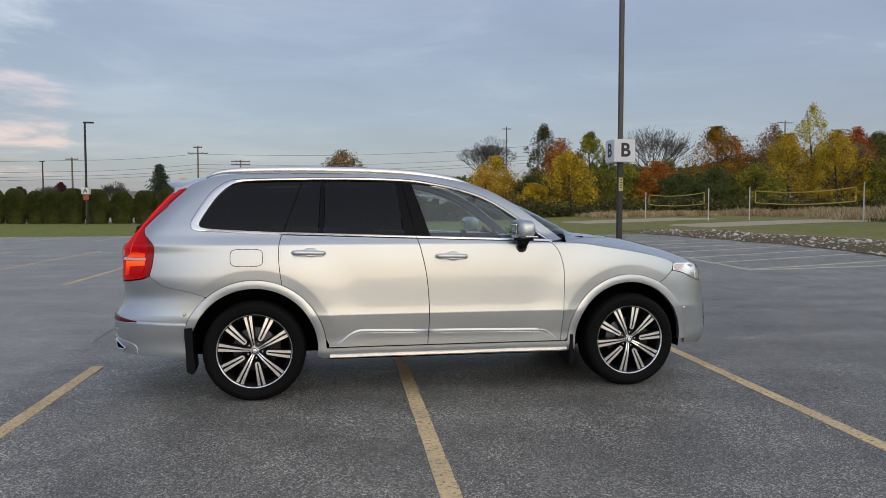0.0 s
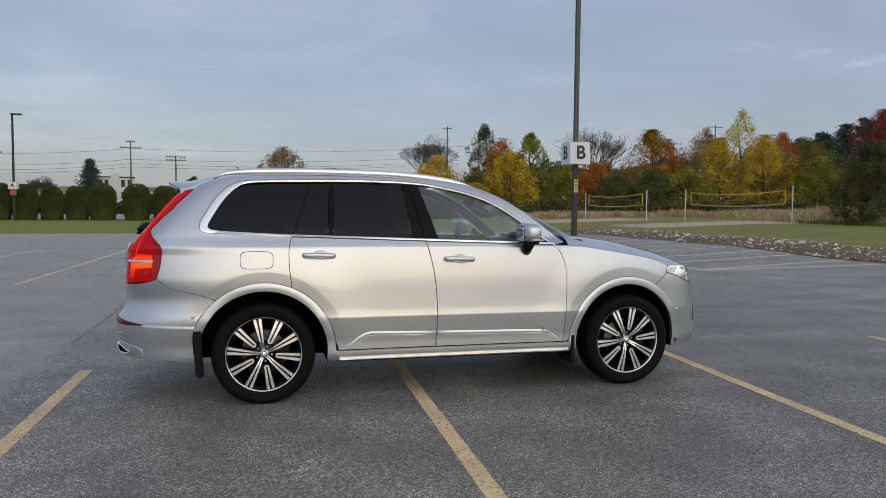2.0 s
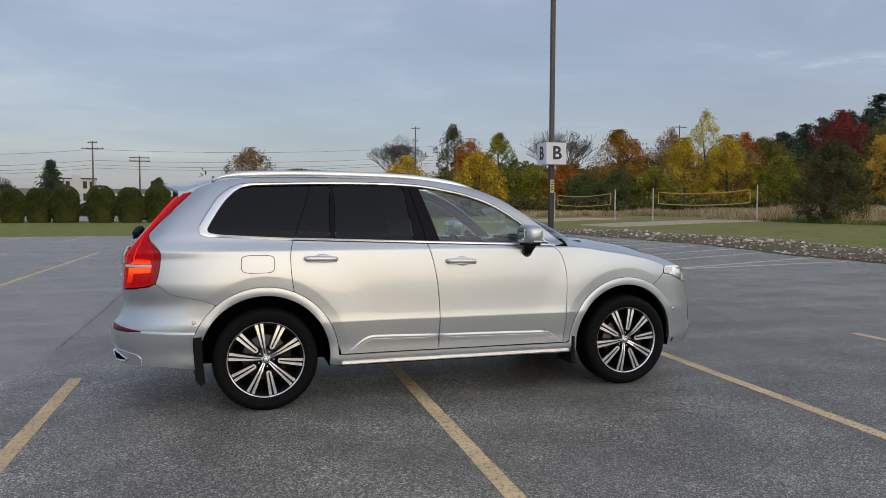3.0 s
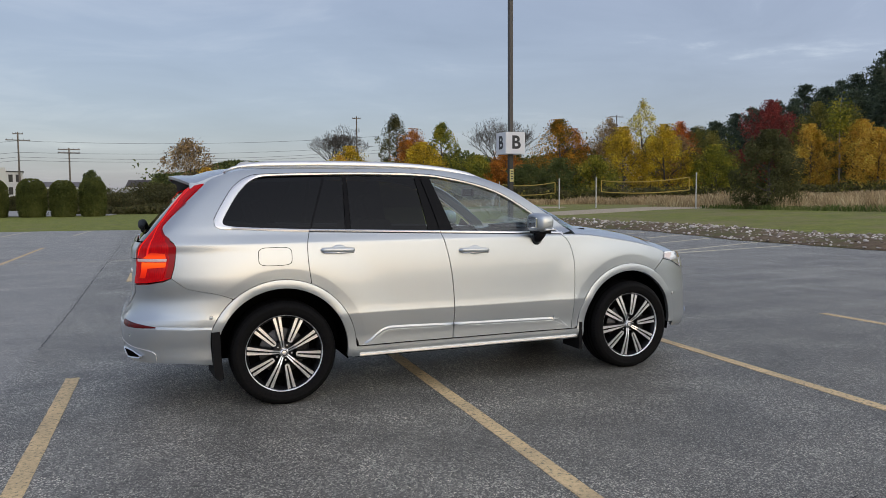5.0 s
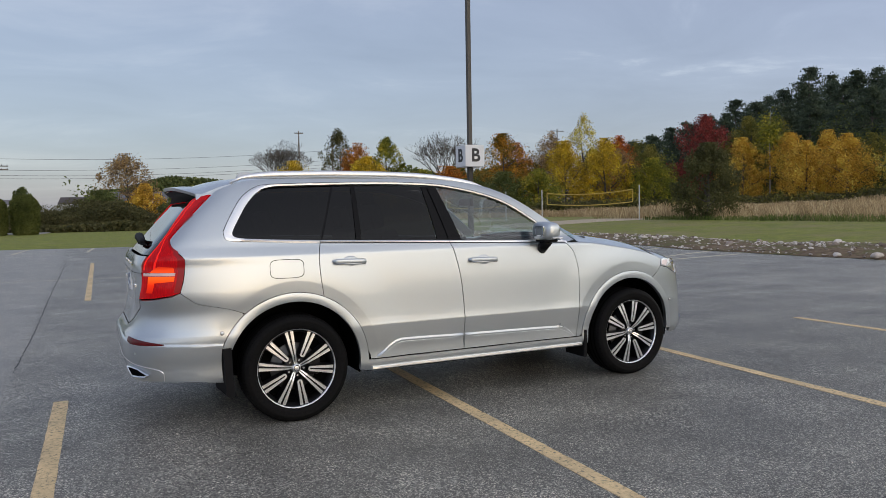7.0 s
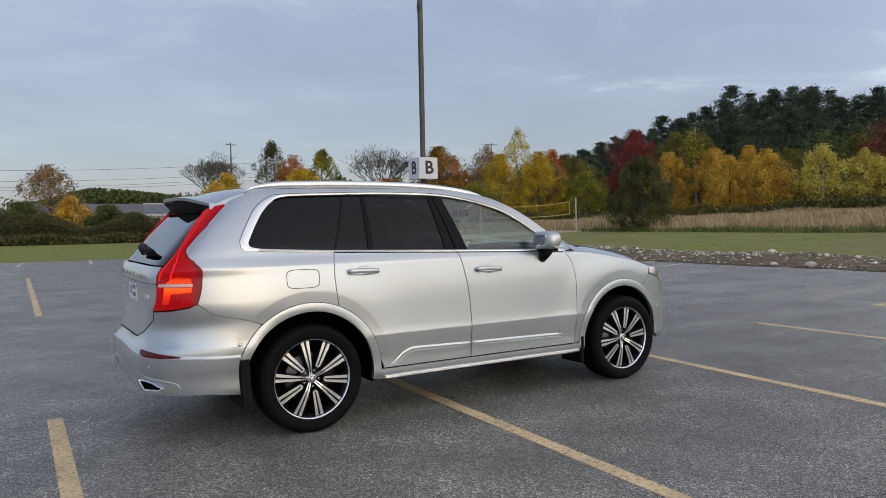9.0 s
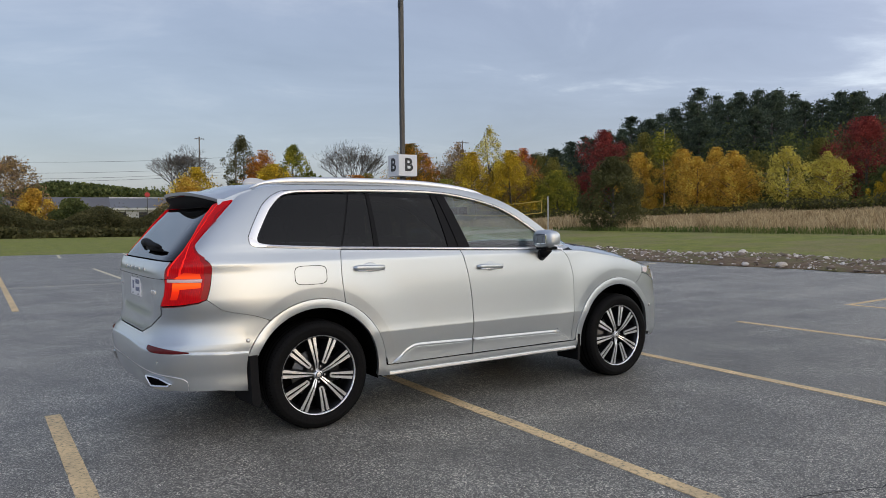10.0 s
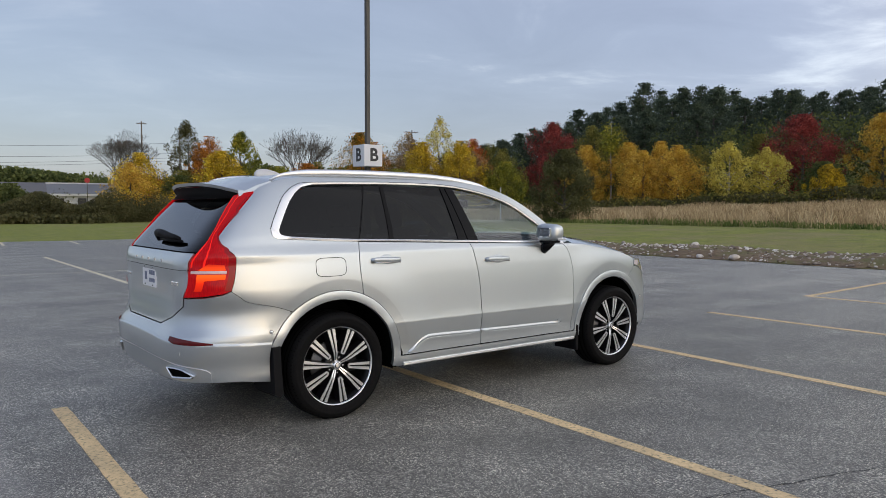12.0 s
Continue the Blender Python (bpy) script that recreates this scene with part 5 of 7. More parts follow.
def spline(pts, step=0.02, closed=False):
    """Points along a smooth curve through pts."""
    out = []
    P = [Vector(p) for p in pts]
    n = len(P)
    for i in range(n if closed else n - 1):
        p1, p2 = P[i], P[(i + 1) % n]
        p0 = P[i - 1] if (i > 0 or closed) else p1 * 2 - p2
        p3 = P[(i + 2) % n] if (i + 2 < n or closed) else p2 * 2 - p1
        k = max(1, round((p2 - p1).length / step))
        for j in range(k):
            t = j / k
            out.append(0.5 * (2 * p1 + (p2 - p0) * t + (2 * p0 - 5 * p1 + 4 * p2 - p3) * t * t + (3 * p1 - p0 - 3 * p2 + p3) * t ** 3))
    if not closed:
        out.append(P[-1])
    return [tuple(p) for p in out]


XC, AXLE_F, HUB, NOSE_N = 1.0, 2.984, 0.375, 5.9
half = curve((0.22, 0.86), (0.30, 0.915), (0.36, 0.936), (0.44, 0.938), (0.52, 0.947), (0.60, 0.9558), (0.628, 0.9584), (0.634, 0.9590), (0.640, 0.9586), (0.66, 0.9562), (0.70, 0.9530), (0.78, 0.9496), (0.88, 0.9464), (0.97, 0.9418), (1.05, 0.9358), (1.12, 0.9288), (1.168, 0.9235), (1.178, 0.9195),
             (1.24, 0.887), (1.32, 0.859), (1.45, 0.803), (1.57, 0.745), (1.66, 0.695), (1.72, 0.655), (1.78, 0.60))
rear_x = curve((0.22, -0.95), (0.30, -1.035), (0.36, -1.062), (0.44, -1.082), (0.52, -1.094), (0.60, -1.098), (0.64, -1.088), (0.68, -1.062), (0.72, -1.042), (0.78, -1.028), (0.90, -1.016), (1.05, -1.013), (1.14, -1.000), (1.22, -0.948), (1.285, -0.888),
               (1.425, -0.765), (1.53, -0.668), (1.60, -0.605), (1.66, -0.56), (1.74, -0.50))
front_x = curve((0.22, 3.70), (0.30, 3.82), (0.40, 3.855), (0.55, 3.84), (0.75, 3.825), (0.90, 3.795), (1.0, 3.74), (1.1, 3.65))
screen_x = curve((1.15, 2.90), (1.25, 2.74), (1.40, 2.46), (1.50, 2.25), (1.60, 2.00), (1.68, 1.72), (1.74, 1.45))


def flare(x, z):
    """The swelling of the body round the wheels."""
    f = -1.0
    for ax in (0.0, AXLE_F):
        r = math.hypot(x - ax, z - HUB)
        f = max(f, 0.009 * ease(0.92, 0.615, r) - 0.006 * max(0.0, 0.612 - max(r, 0.53)) / 0.075)
    return f


def tail_n(z):
    """How square the tail's corners are in plan, by height."""
    return 5.5 + 1.5 * ease(0.78, 0.95, z) + 3.0 * ease(1.10, 1.30, z) + 1.0 * ease(1.3, 1.5, z)


def width(x, z):
    b = half(z)
    if x < XC:
        n = tail_n(z)
        r = min(0.99999, (XC - x) / (XC - rear_x(z)))
        return b * (1 - max(0.0, r) ** n) ** (1 / n) + flare(x, z)
    up = ease(1.16, 1.25, z)
    r = min(0.99999, (x - XC) / (front_x(min(z, 1.1)) - XC))
    low = (1 - r ** NOSE_N) ** (1 / NOSE_N)
    if up == 0:
        return b * low + flare(x, z)
    r = min(0.99999, (x - XC) / (screen_x(z) - XC))
    high = (1 - r ** 8) ** 0.125 * (1 - 0.05 * ease(1.5, 2.6, x))
    return b * (low * (1 - up) + high * up) + flare(x, z)


def side(s):
    """The car's flank, s = -1 right, +1 left, over length and height."""
    return lambda x, z: Vector((x, s * width(x, z), z))


def back(a, z):
    """The tail, over an angle about the middle (1.2 to the radian) and height."""
    w = a / 1.2
    n = tail_n(z)
    c, q = math.cos(w), math.sin(w)
    rho = 1 / (abs(c) ** n + abs(q) ** n) ** (1 / n)
    x = XC - (XC - rear_x(z)) * c * rho
    return Vector((x, half(z) * q * rho + math.copysign(flare(x, z), q), z))


def back_at(x, z):
    n = tail_n(z)
    r = (XC - x) / (XC - rear_x(z))
    return 1.2 * math.atan2((1 - r ** n) ** (1 / n), r)


def back_y(y, z):
    n = tail_n(z)
    q = abs(y) / half(z)
    return math.copysign(1.2 * math.atan2(q, (1 - q ** n) ** (1 / n)), y)


def nose(a, z):
    w = a / 1.2
    c, q = math.cos(w), math.sin(w)
    rho = 1 / (abs(c) ** NOSE_N + abs(q) ** NOSE_N) ** (1 / NOSE_N)
    x = XC + (front_x(z) - XC) * c * rho
    return Vector((x, half(z) * q * rho + math.copysign(flare(x, z), q), z))


def nose_at(x, z):
    r = min(0.9999, (x - XC) / (front_x(z) - XC))
    return 1.2 * math.atan2((1 - r ** NOSE_N) ** (1 / NOSE_N), r)


def nose_y(y, z):
    q = abs(y) / half(z)
    return math.copysign(1.2 * math.atan2(q, (1 - q ** NOSE_N) ** (1 / NOSE_N)), y)


def resample(loop, step):
    out = []
    n = len(loop)
    for i in range(n):
        a, b = Vector(loop[i]), Vector(loop[(i + 1) % n])
        k = max(1, math.ceil((b - a).length / step))
        out += [a.lerp(b, j / k) for j in range(k)]
    clean = [out[0]]
    for p in out[1:]:
        if (p - clean[-1]).length > 1e-5:
            clean.append(p)
    return clean


def area2(loop):
    return sum(loop[i - 1][0] * loop[i][1] - loop[i][0] * loop[i - 1][1] for i in range(len(loop)))


def shrink(loop, d):
    n = len(loop)
    out = []
    for i in range(n):
        a, p, b = loop[i - 1], loop[i], loop[(i + 1) % n]
        u, v = (p - a).normalized(), (b - p).normalized()
        m = Vector((-u.y, u.x)) + Vector((-v.y, v.x))
        m = m.normalized() if m.length > 1e-6 else Vector((-u.y, u.x))
        k = max(0.5, m.dot(Vector((-u.y, u.x))))
        out.append(p + m * d / k)
    return out


def inside(loop, x, y):
    hit = False
    for i in range(len(loop)):
        a, b = loop[i - 1], loop[i]
        if (a[1] > y) != (b[1] > y) and x < (b[0] - a[0]) * (y - a[1]) / (b[1] - a[1]) + a[0]:
            hit = not hit
    return hit


def panel(name, outline, surf, mat, parent, step=0.035, offset=0.0, gap=0.0030, flange=0.014, out=(0, -1, 0), label="", shape=None, folds=()):
    """A body panel: the outline, in the surface's own two measures, filled with a fine net laid on the surface, its rim turned inwards."""
    from mathutils import geometry
    loop = resample([p[:2] for p in outline], step * 0.7)
    if area2(loop) < 0:
        loop.reverse()
    loop = shrink(loop, gap)
    nb = len(loop)
    pts = [Vector(p) for p in loop]
    us, vs = [p.x for p in loop], [p.y for p in loop]
    arr = np.array([(p.x, p.y) for p in loop])
    u = min(us) + step / 2
    while u < max(us):
        v = min(vs) + step / 2
        while v < max(vs):
            if inside(loop, u, v) and np.min((arr[:, 0] - u) ** 2 + (arr[:, 1] - v) ** 2) > (0.45 * step) ** 2:
                pts.append(Vector((u, v)))
            v += step
        u += step
    for p in folds:
        if inside(loop, p[0], p[1]) and np.min((arr[:, 0] - p[0]) ** 2 + (arr[:, 1] - p[1]) ** 2) > 0.004 ** 2:
            pts.append(Vector(p))
    vo, _, fo, orig, _, _ = geometry.delaunay_2d_cdt(pts, [(i, (i + 1) % nb) for i in range(nb)], [], 1, 1e-6)
    h = 0.004
    way = Vector(out)
    wrap = surf in (back, nose)
    pos, nor = [], []
    for p in vo:
        c = surf(p.x, p.y)
        if wrap:
            way = Vector((c.x - 1.4, 3 * c.y, 0))
        nn = (surf(p.x + h, p.y) - surf(p.x - h, p.y)).cross(surf(p.x, p.y + h) - surf(p.x, p.y - h))
        nn = nn.normalized() if nn.length > 1e-12 else way
        if nn.dot(way) < 0:
            nn = -nn
        pos.append(c + nn * (offset + (shape(p.x, p.y) if shape else 0.0)))
        nor.append(nn)
    if shape:
        acc = [Vector() for _ in pos]
        for f in fo:
            q = (pos[f[1]] - pos[f[0]]).cross(pos[f[2]] - pos[f[0]])
            if q.dot(nor[f[0]]) < 0:
                q = -q
            for i in f:
                acc[i] += q
        nor = [a.normalized() if a.length > 0 else b for a, b in zip(acc, nor)]
    faces, normals = [], []
    for f in fo:
        a, b, c = f[0], f[1], f[2]
        if (pos[b] - pos[a]).cross(pos[c] - pos[a]).dot(nor[a]) < 0:
            f = f[::-1]
        faces.append(tuple(f))
        normals += [nor[i] for i in f]
    back_of = {}
    for k, o in enumerate(orig):
        for i in o:
            if i < nb:
                back_of[i] = k
    ring = [back_of[i] for i in range(nb) if i in back_of]
    base = len(pos)
    m = len(ring)
    for i in ring:
        pos.append(pos[i].copy())
    for i in ring:
        pos.append(pos[i] - nor[i] * flange)
    for k in range(m):
        j = (k + 1) % m
        q = (base + k, base + m + k, base + m + j, base + j)
        fn = (pos[q[1]] - pos[q[0]]).cross(pos[q[3]] - pos[q[0]])
        fn = fn.normalized() if fn.length > 0 else way
        faces.append(q)
        normals += [fn] * 4
    me = bpy.data.meshes.new(name)
    me.from_pydata(pos, [], faces)
    me.materials.append(mat)
    me.polygons.foreach_set("use_smooth", [True] * len(me.polygons))
    me.normals_split_custom_set([tuple(v) for v in normals])
    me.update()
    ob = new(name, me)
    ob.parent = parent
    if label:
        ob["label"] = label
    return ob


def ribbon(name, a, b, surf, mat, parent, offset=0.0, depth=0.012, out=(0, -1, 0), n=80, label="", crown=0.0, rise=0.0):
    """A strip between two lines on a surface, with thickness."""
    def even(line):
        P = [Vector(p[:2]) for p in line]
        L = [0.0]
        for i in range(1, len(P)):
            L.append(L[-1] + (P[i] - P[i - 1]).length)
        res = []
        for k in range(n + 1):
            t = L[-1] * k / n
            i = min(len(P) - 2, max(j for j in range(len(L)) if L[j] <= t + 1e-12))
            f = (t - L[i]) / max(1e-9, L[i + 1] - L[i])
            res.append(P[i].lerp(P[i + 1], f))
        return res
    way, h = Vector(out), 0.004
    A, B = even(a), even(b)
    rows = []
    for p, q in zip(A, B):
        row = []
        for f, lift in ((0, -depth), (0, 0.0), (0.5, crown), (1, 0.0), (1, -depth)):
            m = p.lerp(q, f)
            if surf in (back, nose):
                c = surf(m.x, m.y)
                way = Vector((c.x - 1.4, 3 * c.y, 0))
            nn = (surf(m.x + h, m.y) - surf(m.x - h, m.y)).cross(surf(m.x, m.y + h) - surf(m.x, m.y - h))
            nn = nn.normalized() if nn.length > 1e-12 else way
            if nn.dot(way) < 0:
                nn = -nn
            row.append(surf(m.x, m.y) + nn * (offset + lift + rise * f))
        rows.append(row)
    bm = bmesh.new()
    vv = [[bm.verts.new(p) for p in r] for r in rows]
    for i in range(n):
        for k in range(4):
            bm.faces.new((vv[i][k], vv[i][k + 1], vv[i + 1][k + 1], vv[i + 1][k]))
    bm.faces.new(vv[0])
    bm.faces.new(vv[-1][::-1])
    bmesh.ops.recalc_face_normals(bm, faces=bm.faces)
    for f in bm.faces:
        f.smooth = True
    for e in bm.edges:
        if len(e.link_faces) == 2 and e.calc_face_angle(0) > 0.7:
            e.smooth = False
    return part(name, bm, mat, parent, label)


def swept(name, points, radii, mat, parent, sides=10, label="", flat=1.0):
    bm = tube_bm(points, radii, sides)
    bmesh.ops.recalc_face_normals(bm, faces=bm.faces)
    return part(name, bm, mat, parent, label, smooth=True)


def block(name, lo, hi, mat, parent, bevel=0.01, label="", m=None):
    bm = bmesh.new()
    box(bm, lo, hi, bevel)
    if m:
        bm.transform(m)
    return part(name, bm, mat, parent, label)


def arc(ax, r, a0, a1, step=4):
    n = max(2, round(abs(a1 - a0) / step))
    return [(ax + r * math.cos(radians(a0 + (a1 - a0) * i / n)), HUB + r * math.sin(radians(a0 + (a1 - a0) * i / n))) for i in range(n + 1)]


def lathe(profile, sides=64):
    """A bmesh turned about the y axis from (radius, y) points, closed."""
    bm = bmesh.new()
    rings = []
    for k in range(sides):
        w = 2 * math.pi * k / sides
        rings.append([bm.verts.new((r * math.cos(w), y, r * math.sin(w))) for r, y in profile])
    n = len(profile)
    for k in range(sides):
        p, q = rings[k], rings[(k + 1) % sides]
        for i in range(n - 1):
            bm.faces.new((p[i], p[i + 1], q[i + 1], q[i]))
    bmesh.ops.recalc_face_normals(bm, faces=bm.faces)
    return bm


def wheel(car, x, s, spin):
    """A wheel with tyre, machined spokes, hub cap, brake disc and caliper. The outer face lies towards -y before it is placed."""
    w = empty("wheel", 0, 0, 0)
    w.parent = car
    w.matrix_basis = pose(x, s * 0.828, HUB, 0, 0, 0 if s < 0 else 180)
    bm = lathe([(0.262, 0.125), (0.285, 0.130), (0.330, 0.132), (0.361, 0.118), (0.376, 0.098), (0.3805, 0.06), (0.3815, 0.0), (0.3805, -0.06), (0.376, -0.098), (0.364, -0.120), (0.343, -0.131),
                (0.335, -0.1345), (0.332, -0.1335), (0.312, -0.1345), (0.298, -0.130), (0.284, -0.122), (0.277, -0.114)], 96)
    tyre = part("tyre", bm, RUBBER, w, smooth=True)
    # flat black strips over the smooth tyre stand for shaded tread grooves
    chunks = []
    for y in (-0.075, -0.028, 0.028, 0.075):
        chunks.append(([(0.3822 * math.cos(2 * math.pi * k / 72), y + d, 0.3822 * math.sin(2 * math.pi * k / 72)) for k in range(72) for d in (-0.005, 0.005)],
                       [(2 * k, 2 * k + 1, (2 * k + 3) % 144, (2 * k + 2) % 144) for k in range(72)]))
    for k in range(96):
        a = 2 * math.pi * k / 96
        for y0, y1, r0, r1 in ((-0.122, -0.082, 0.3655, 0.3795), (0.082, 0.122, 0.3795, 0.3655)):
            q = []
            for y, r in ((y0, r0), (y1, r1)):
                for d in (-0.007, 0.007):
                    q.append((r * math.cos(a + d), y, r * math.sin(a + d)))
            chunks.append((q, [(0, 1, 3, 2)]))
    mesh_object("tread", *join(chunks), SHADOW, tyre)
    rim = part("rim", lathe([(0.277, 0.10), (0.262, 0.09), (0.250, 0.03), (0.250, -0.06), (0.263, -0.098), (0.275, -0.106), (0.279, -0.114)], 80), RIM_BLACK, w, "black alloy rim", True)
    part("rim_lip", lathe([(0.2705, -0.104), (0.2735, -0.1115), (0.2795, -0.1165), (0.2835, -0.114), (0.2825, -0.106)], 96), RIM_CUT, rim, "bright machined rim edge", True)
    # black disc added behind the spokes to read as shade
    part("wheel_back", lathe([(0.0, 0.02), (0.248, 0.02), (0.252, 0.05)], 40), SHADOW, rim)
    part("brake_disc", lathe([(0.07, 0.0), (0.165, 0.0), (0.17, -0.006), (0.165, -0.014), (0.075, -0.014), (0.07, -0.04), (0.0, -0.04)], 48), BRAKE, w, "grey steel brake disc", True)
    block("brake_caliper", (0.09, -0.045, -0.07), (0.19, 0.0, 0.07), RIM_BLACK, w, 0.015)
    part("hub", lathe([(0.0, -0.070), (0.060, -0.070), (0.085, -0.060), (0.09, -0.03), (0.09, 0.0)], 40), RIM_BLACK, w, smooth=True)
    cap = part("hub_cap", lathe([(0.0, -0.104), (0.018, -0.104), (0.028, -0.100), (0.033, -0.090), (0.034, -0.068)], 40), SATIN, w, "round silver hub cap with a dark emblem", True)
    part("emblem", lathe([(0.016, -0.1045), (0.0175, -0.1062), (0.0205, -0.1062), (0.022, -0.1035)], 28), SIGN_BLACK, cap, smooth=True)
    for k in range(5):
        a = radians(spin + 72 * k + 36)
        bmn = lathe([(0.0, -0.078), (0.007, -0.078), (0.0085, -0.07)], 8)
        nut = part("wheel_nut", bmn, CHROME, w)
        nut.matrix_basis = Matrix.Translation((0.057 * math.cos(a), 0, 0.057 * math.sin(a)))
    for k in range(10):
        long = k % 2 == 0
        r0, r1 = (0.030, 0.272) if long else (0.096, 0.272)
        rot = Matrix.Rotation(-radians(spin + 36 * k), 4, "Y")

        def face(r):
            return -0.100 - 0.006 * math.sin(math.pi * min(1, r / 0.26)) + (0.016 * ease(0.09, 0.03, r) if long else 0.0)
        bm = bmesh.new()
        n = 8
        prof = []
        for i in range(n + 1):
            r = r0 + (r1 - r0) * i / n
            hw = (0.010 + 0.0205 * ((r - 0.03) / 0.228)) if long else (0.018 + 0.012 * ((r - 0.09) / 0.168))
            prof.append((r, hw))
        rows = [[bm.verts.new((r, y, z)) for y, z in ((-0.03, -h * 1.25), (face(r) + 0.006, -h), (face(r) + 0.006, h), (-0.03, h * 1.25))] for r, h in prof]
        for i in range(n):
            for j in range(3):
                bm.faces.new((rows[i][j], rows[i][j + 1], rows[i + 1][j + 1], rows[i + 1][j]))
        bm.faces.new(rows[0])
        bmesh.ops.recalc_face_normals(bm, faces=bm.faces)
        bm.transform(rot)
        sp = part("spoke", bm, RIM_BLACK, w, "black spoke with machined bright edges")
        for sgn in (-1, 1):
            bm = bmesh.new()
            bars = []
            for r, h in prof:
                wdt = h * 0.74
                lo, hi = sgn * h * 1.0, sgn * (h - wdt)
                y = face(r)
                bars.append([bm.verts.new((r, yy, zz)) for yy, zz in ((y + 0.008, lo), (y, lo * 0.98), (y, hi), (y + 0.008, hi))])
            for i in range(n):
                for j in range(3):
                    bm.faces.new((bars[i][j], bars[i][j + 1], bars[i + 1][j + 1], bars[i + 1][j]))
            bm.faces.new(bars[0])
            bm.faces.new(bars[-1][::-1])
            bmesh.ops.recalc_face_normals(bm, faces=bm.faces)
            bm.transform(rot)
            part("spoke_edge", bm, RIM_CUT, sp)
        if not long:
            bm = bmesh.new()
            r, h = prof[0]
            pts = [(r + 0.004 - 0.016 * math.cos(t), h * math.sin(t)) for t in [math.pi * (i / 8 - 0.5) for i in range(9)]]
            inn = [(r + 0.006 - 0.006 * math.cos(t), h * 0.45 * math.sin(t)) for t in [math.pi * (i / 8 - 0.5) for i in range(9)]]
            y = face(r)
            A = [bm.verts.new((p[0], y, p[1])) for p in pts]
            B = [bm.verts.new((p[0], y, p[1])) for p in inn]
            C = [bm.verts.new((p[0], y + 0.012, p[1])) for p in pts]
            for i in range(8):
                bm.faces.new((A[i], A[i + 1], B[i + 1], B[i]))
                bm.faces.new((A[i], C[i], C[i + 1], A[i + 1]))
            bmesh.ops.recalc_face_normals(bm, faces=bm.faces)
            bm.transform(rot)
            part("spoke_end", bm, RIM_CUT, sp)
    return w


def belt(x):
    """The lower edge of the side windows."""
    return 1.247 - 0.0315 * (x - 0.2)


SEAM_REAR = [(0.205, 1.246), (0.186, 1.17), (0.183, 1.08), (0.19, 0.98), (0.205, 0.868)]
SEAM_MID = [(1.235, 1.213), (1.262, 1.13), (1.298, 0.97), (1.318, 0.80), (1.325, 0.60), (1.312, 0.385)]
SEAM_FRONT = [(2.305, 1.180), (2.372, 1.115), (2.41, 1.0), (2.42, 0.88), (2.41, 0.62), (2.392, 0.385)]
DLO_TOP = [(-0.455, 1.345), (-0.415, 1.42), (-0.335, 1.545), (-0.275, 1.605), (-0.205, 1.647), (-0.10, 1.668), (0.35, 1.682), (0.80, 1.686), (1.15, 1.676), (1.34, 1.655), (1.61, 1.598), (1.84, 1.513), (2.10, 1.348), (2.325, 1.182)]
DLO_LOW = [(-0.455, 1.345), (-0.452, 1.300), (-0.41, 1.280), (-0.30, 1.272), (0.205, 1.246), (1.235, 1.213), (2.325, 1.180)]
PILLAR = [(2.42, 1.20), (2.33, 1.275), (2.06, 1.475), (1.82, 1.605), (1.56, 1.678), (1.19, 1.712), (0.38, 1.722), (-0.10, 1.712), (-0.30, 1.690), (-0.46, 1.635), (-0.50, 1.603)]
LAMP_SIDE_EDGE = [(-0.50, 1.603), (-0.57, 1.535), (-0.68, 1.425), (-0.765, 1.335), (-0.797, 1.29), (-0.778, 1.235), (-0.726, 1.183), (-0.715, 1.14), (-0.728, 1.03), (-0.752, 0.945)]
BUMPER_SEAM = [(-0.752, 0.945), (-0.70, 0.905), (-0.655, 0.872), (-0.58, 0.852), (-0.45, 0.823), (-0.3445, 0.7856)]


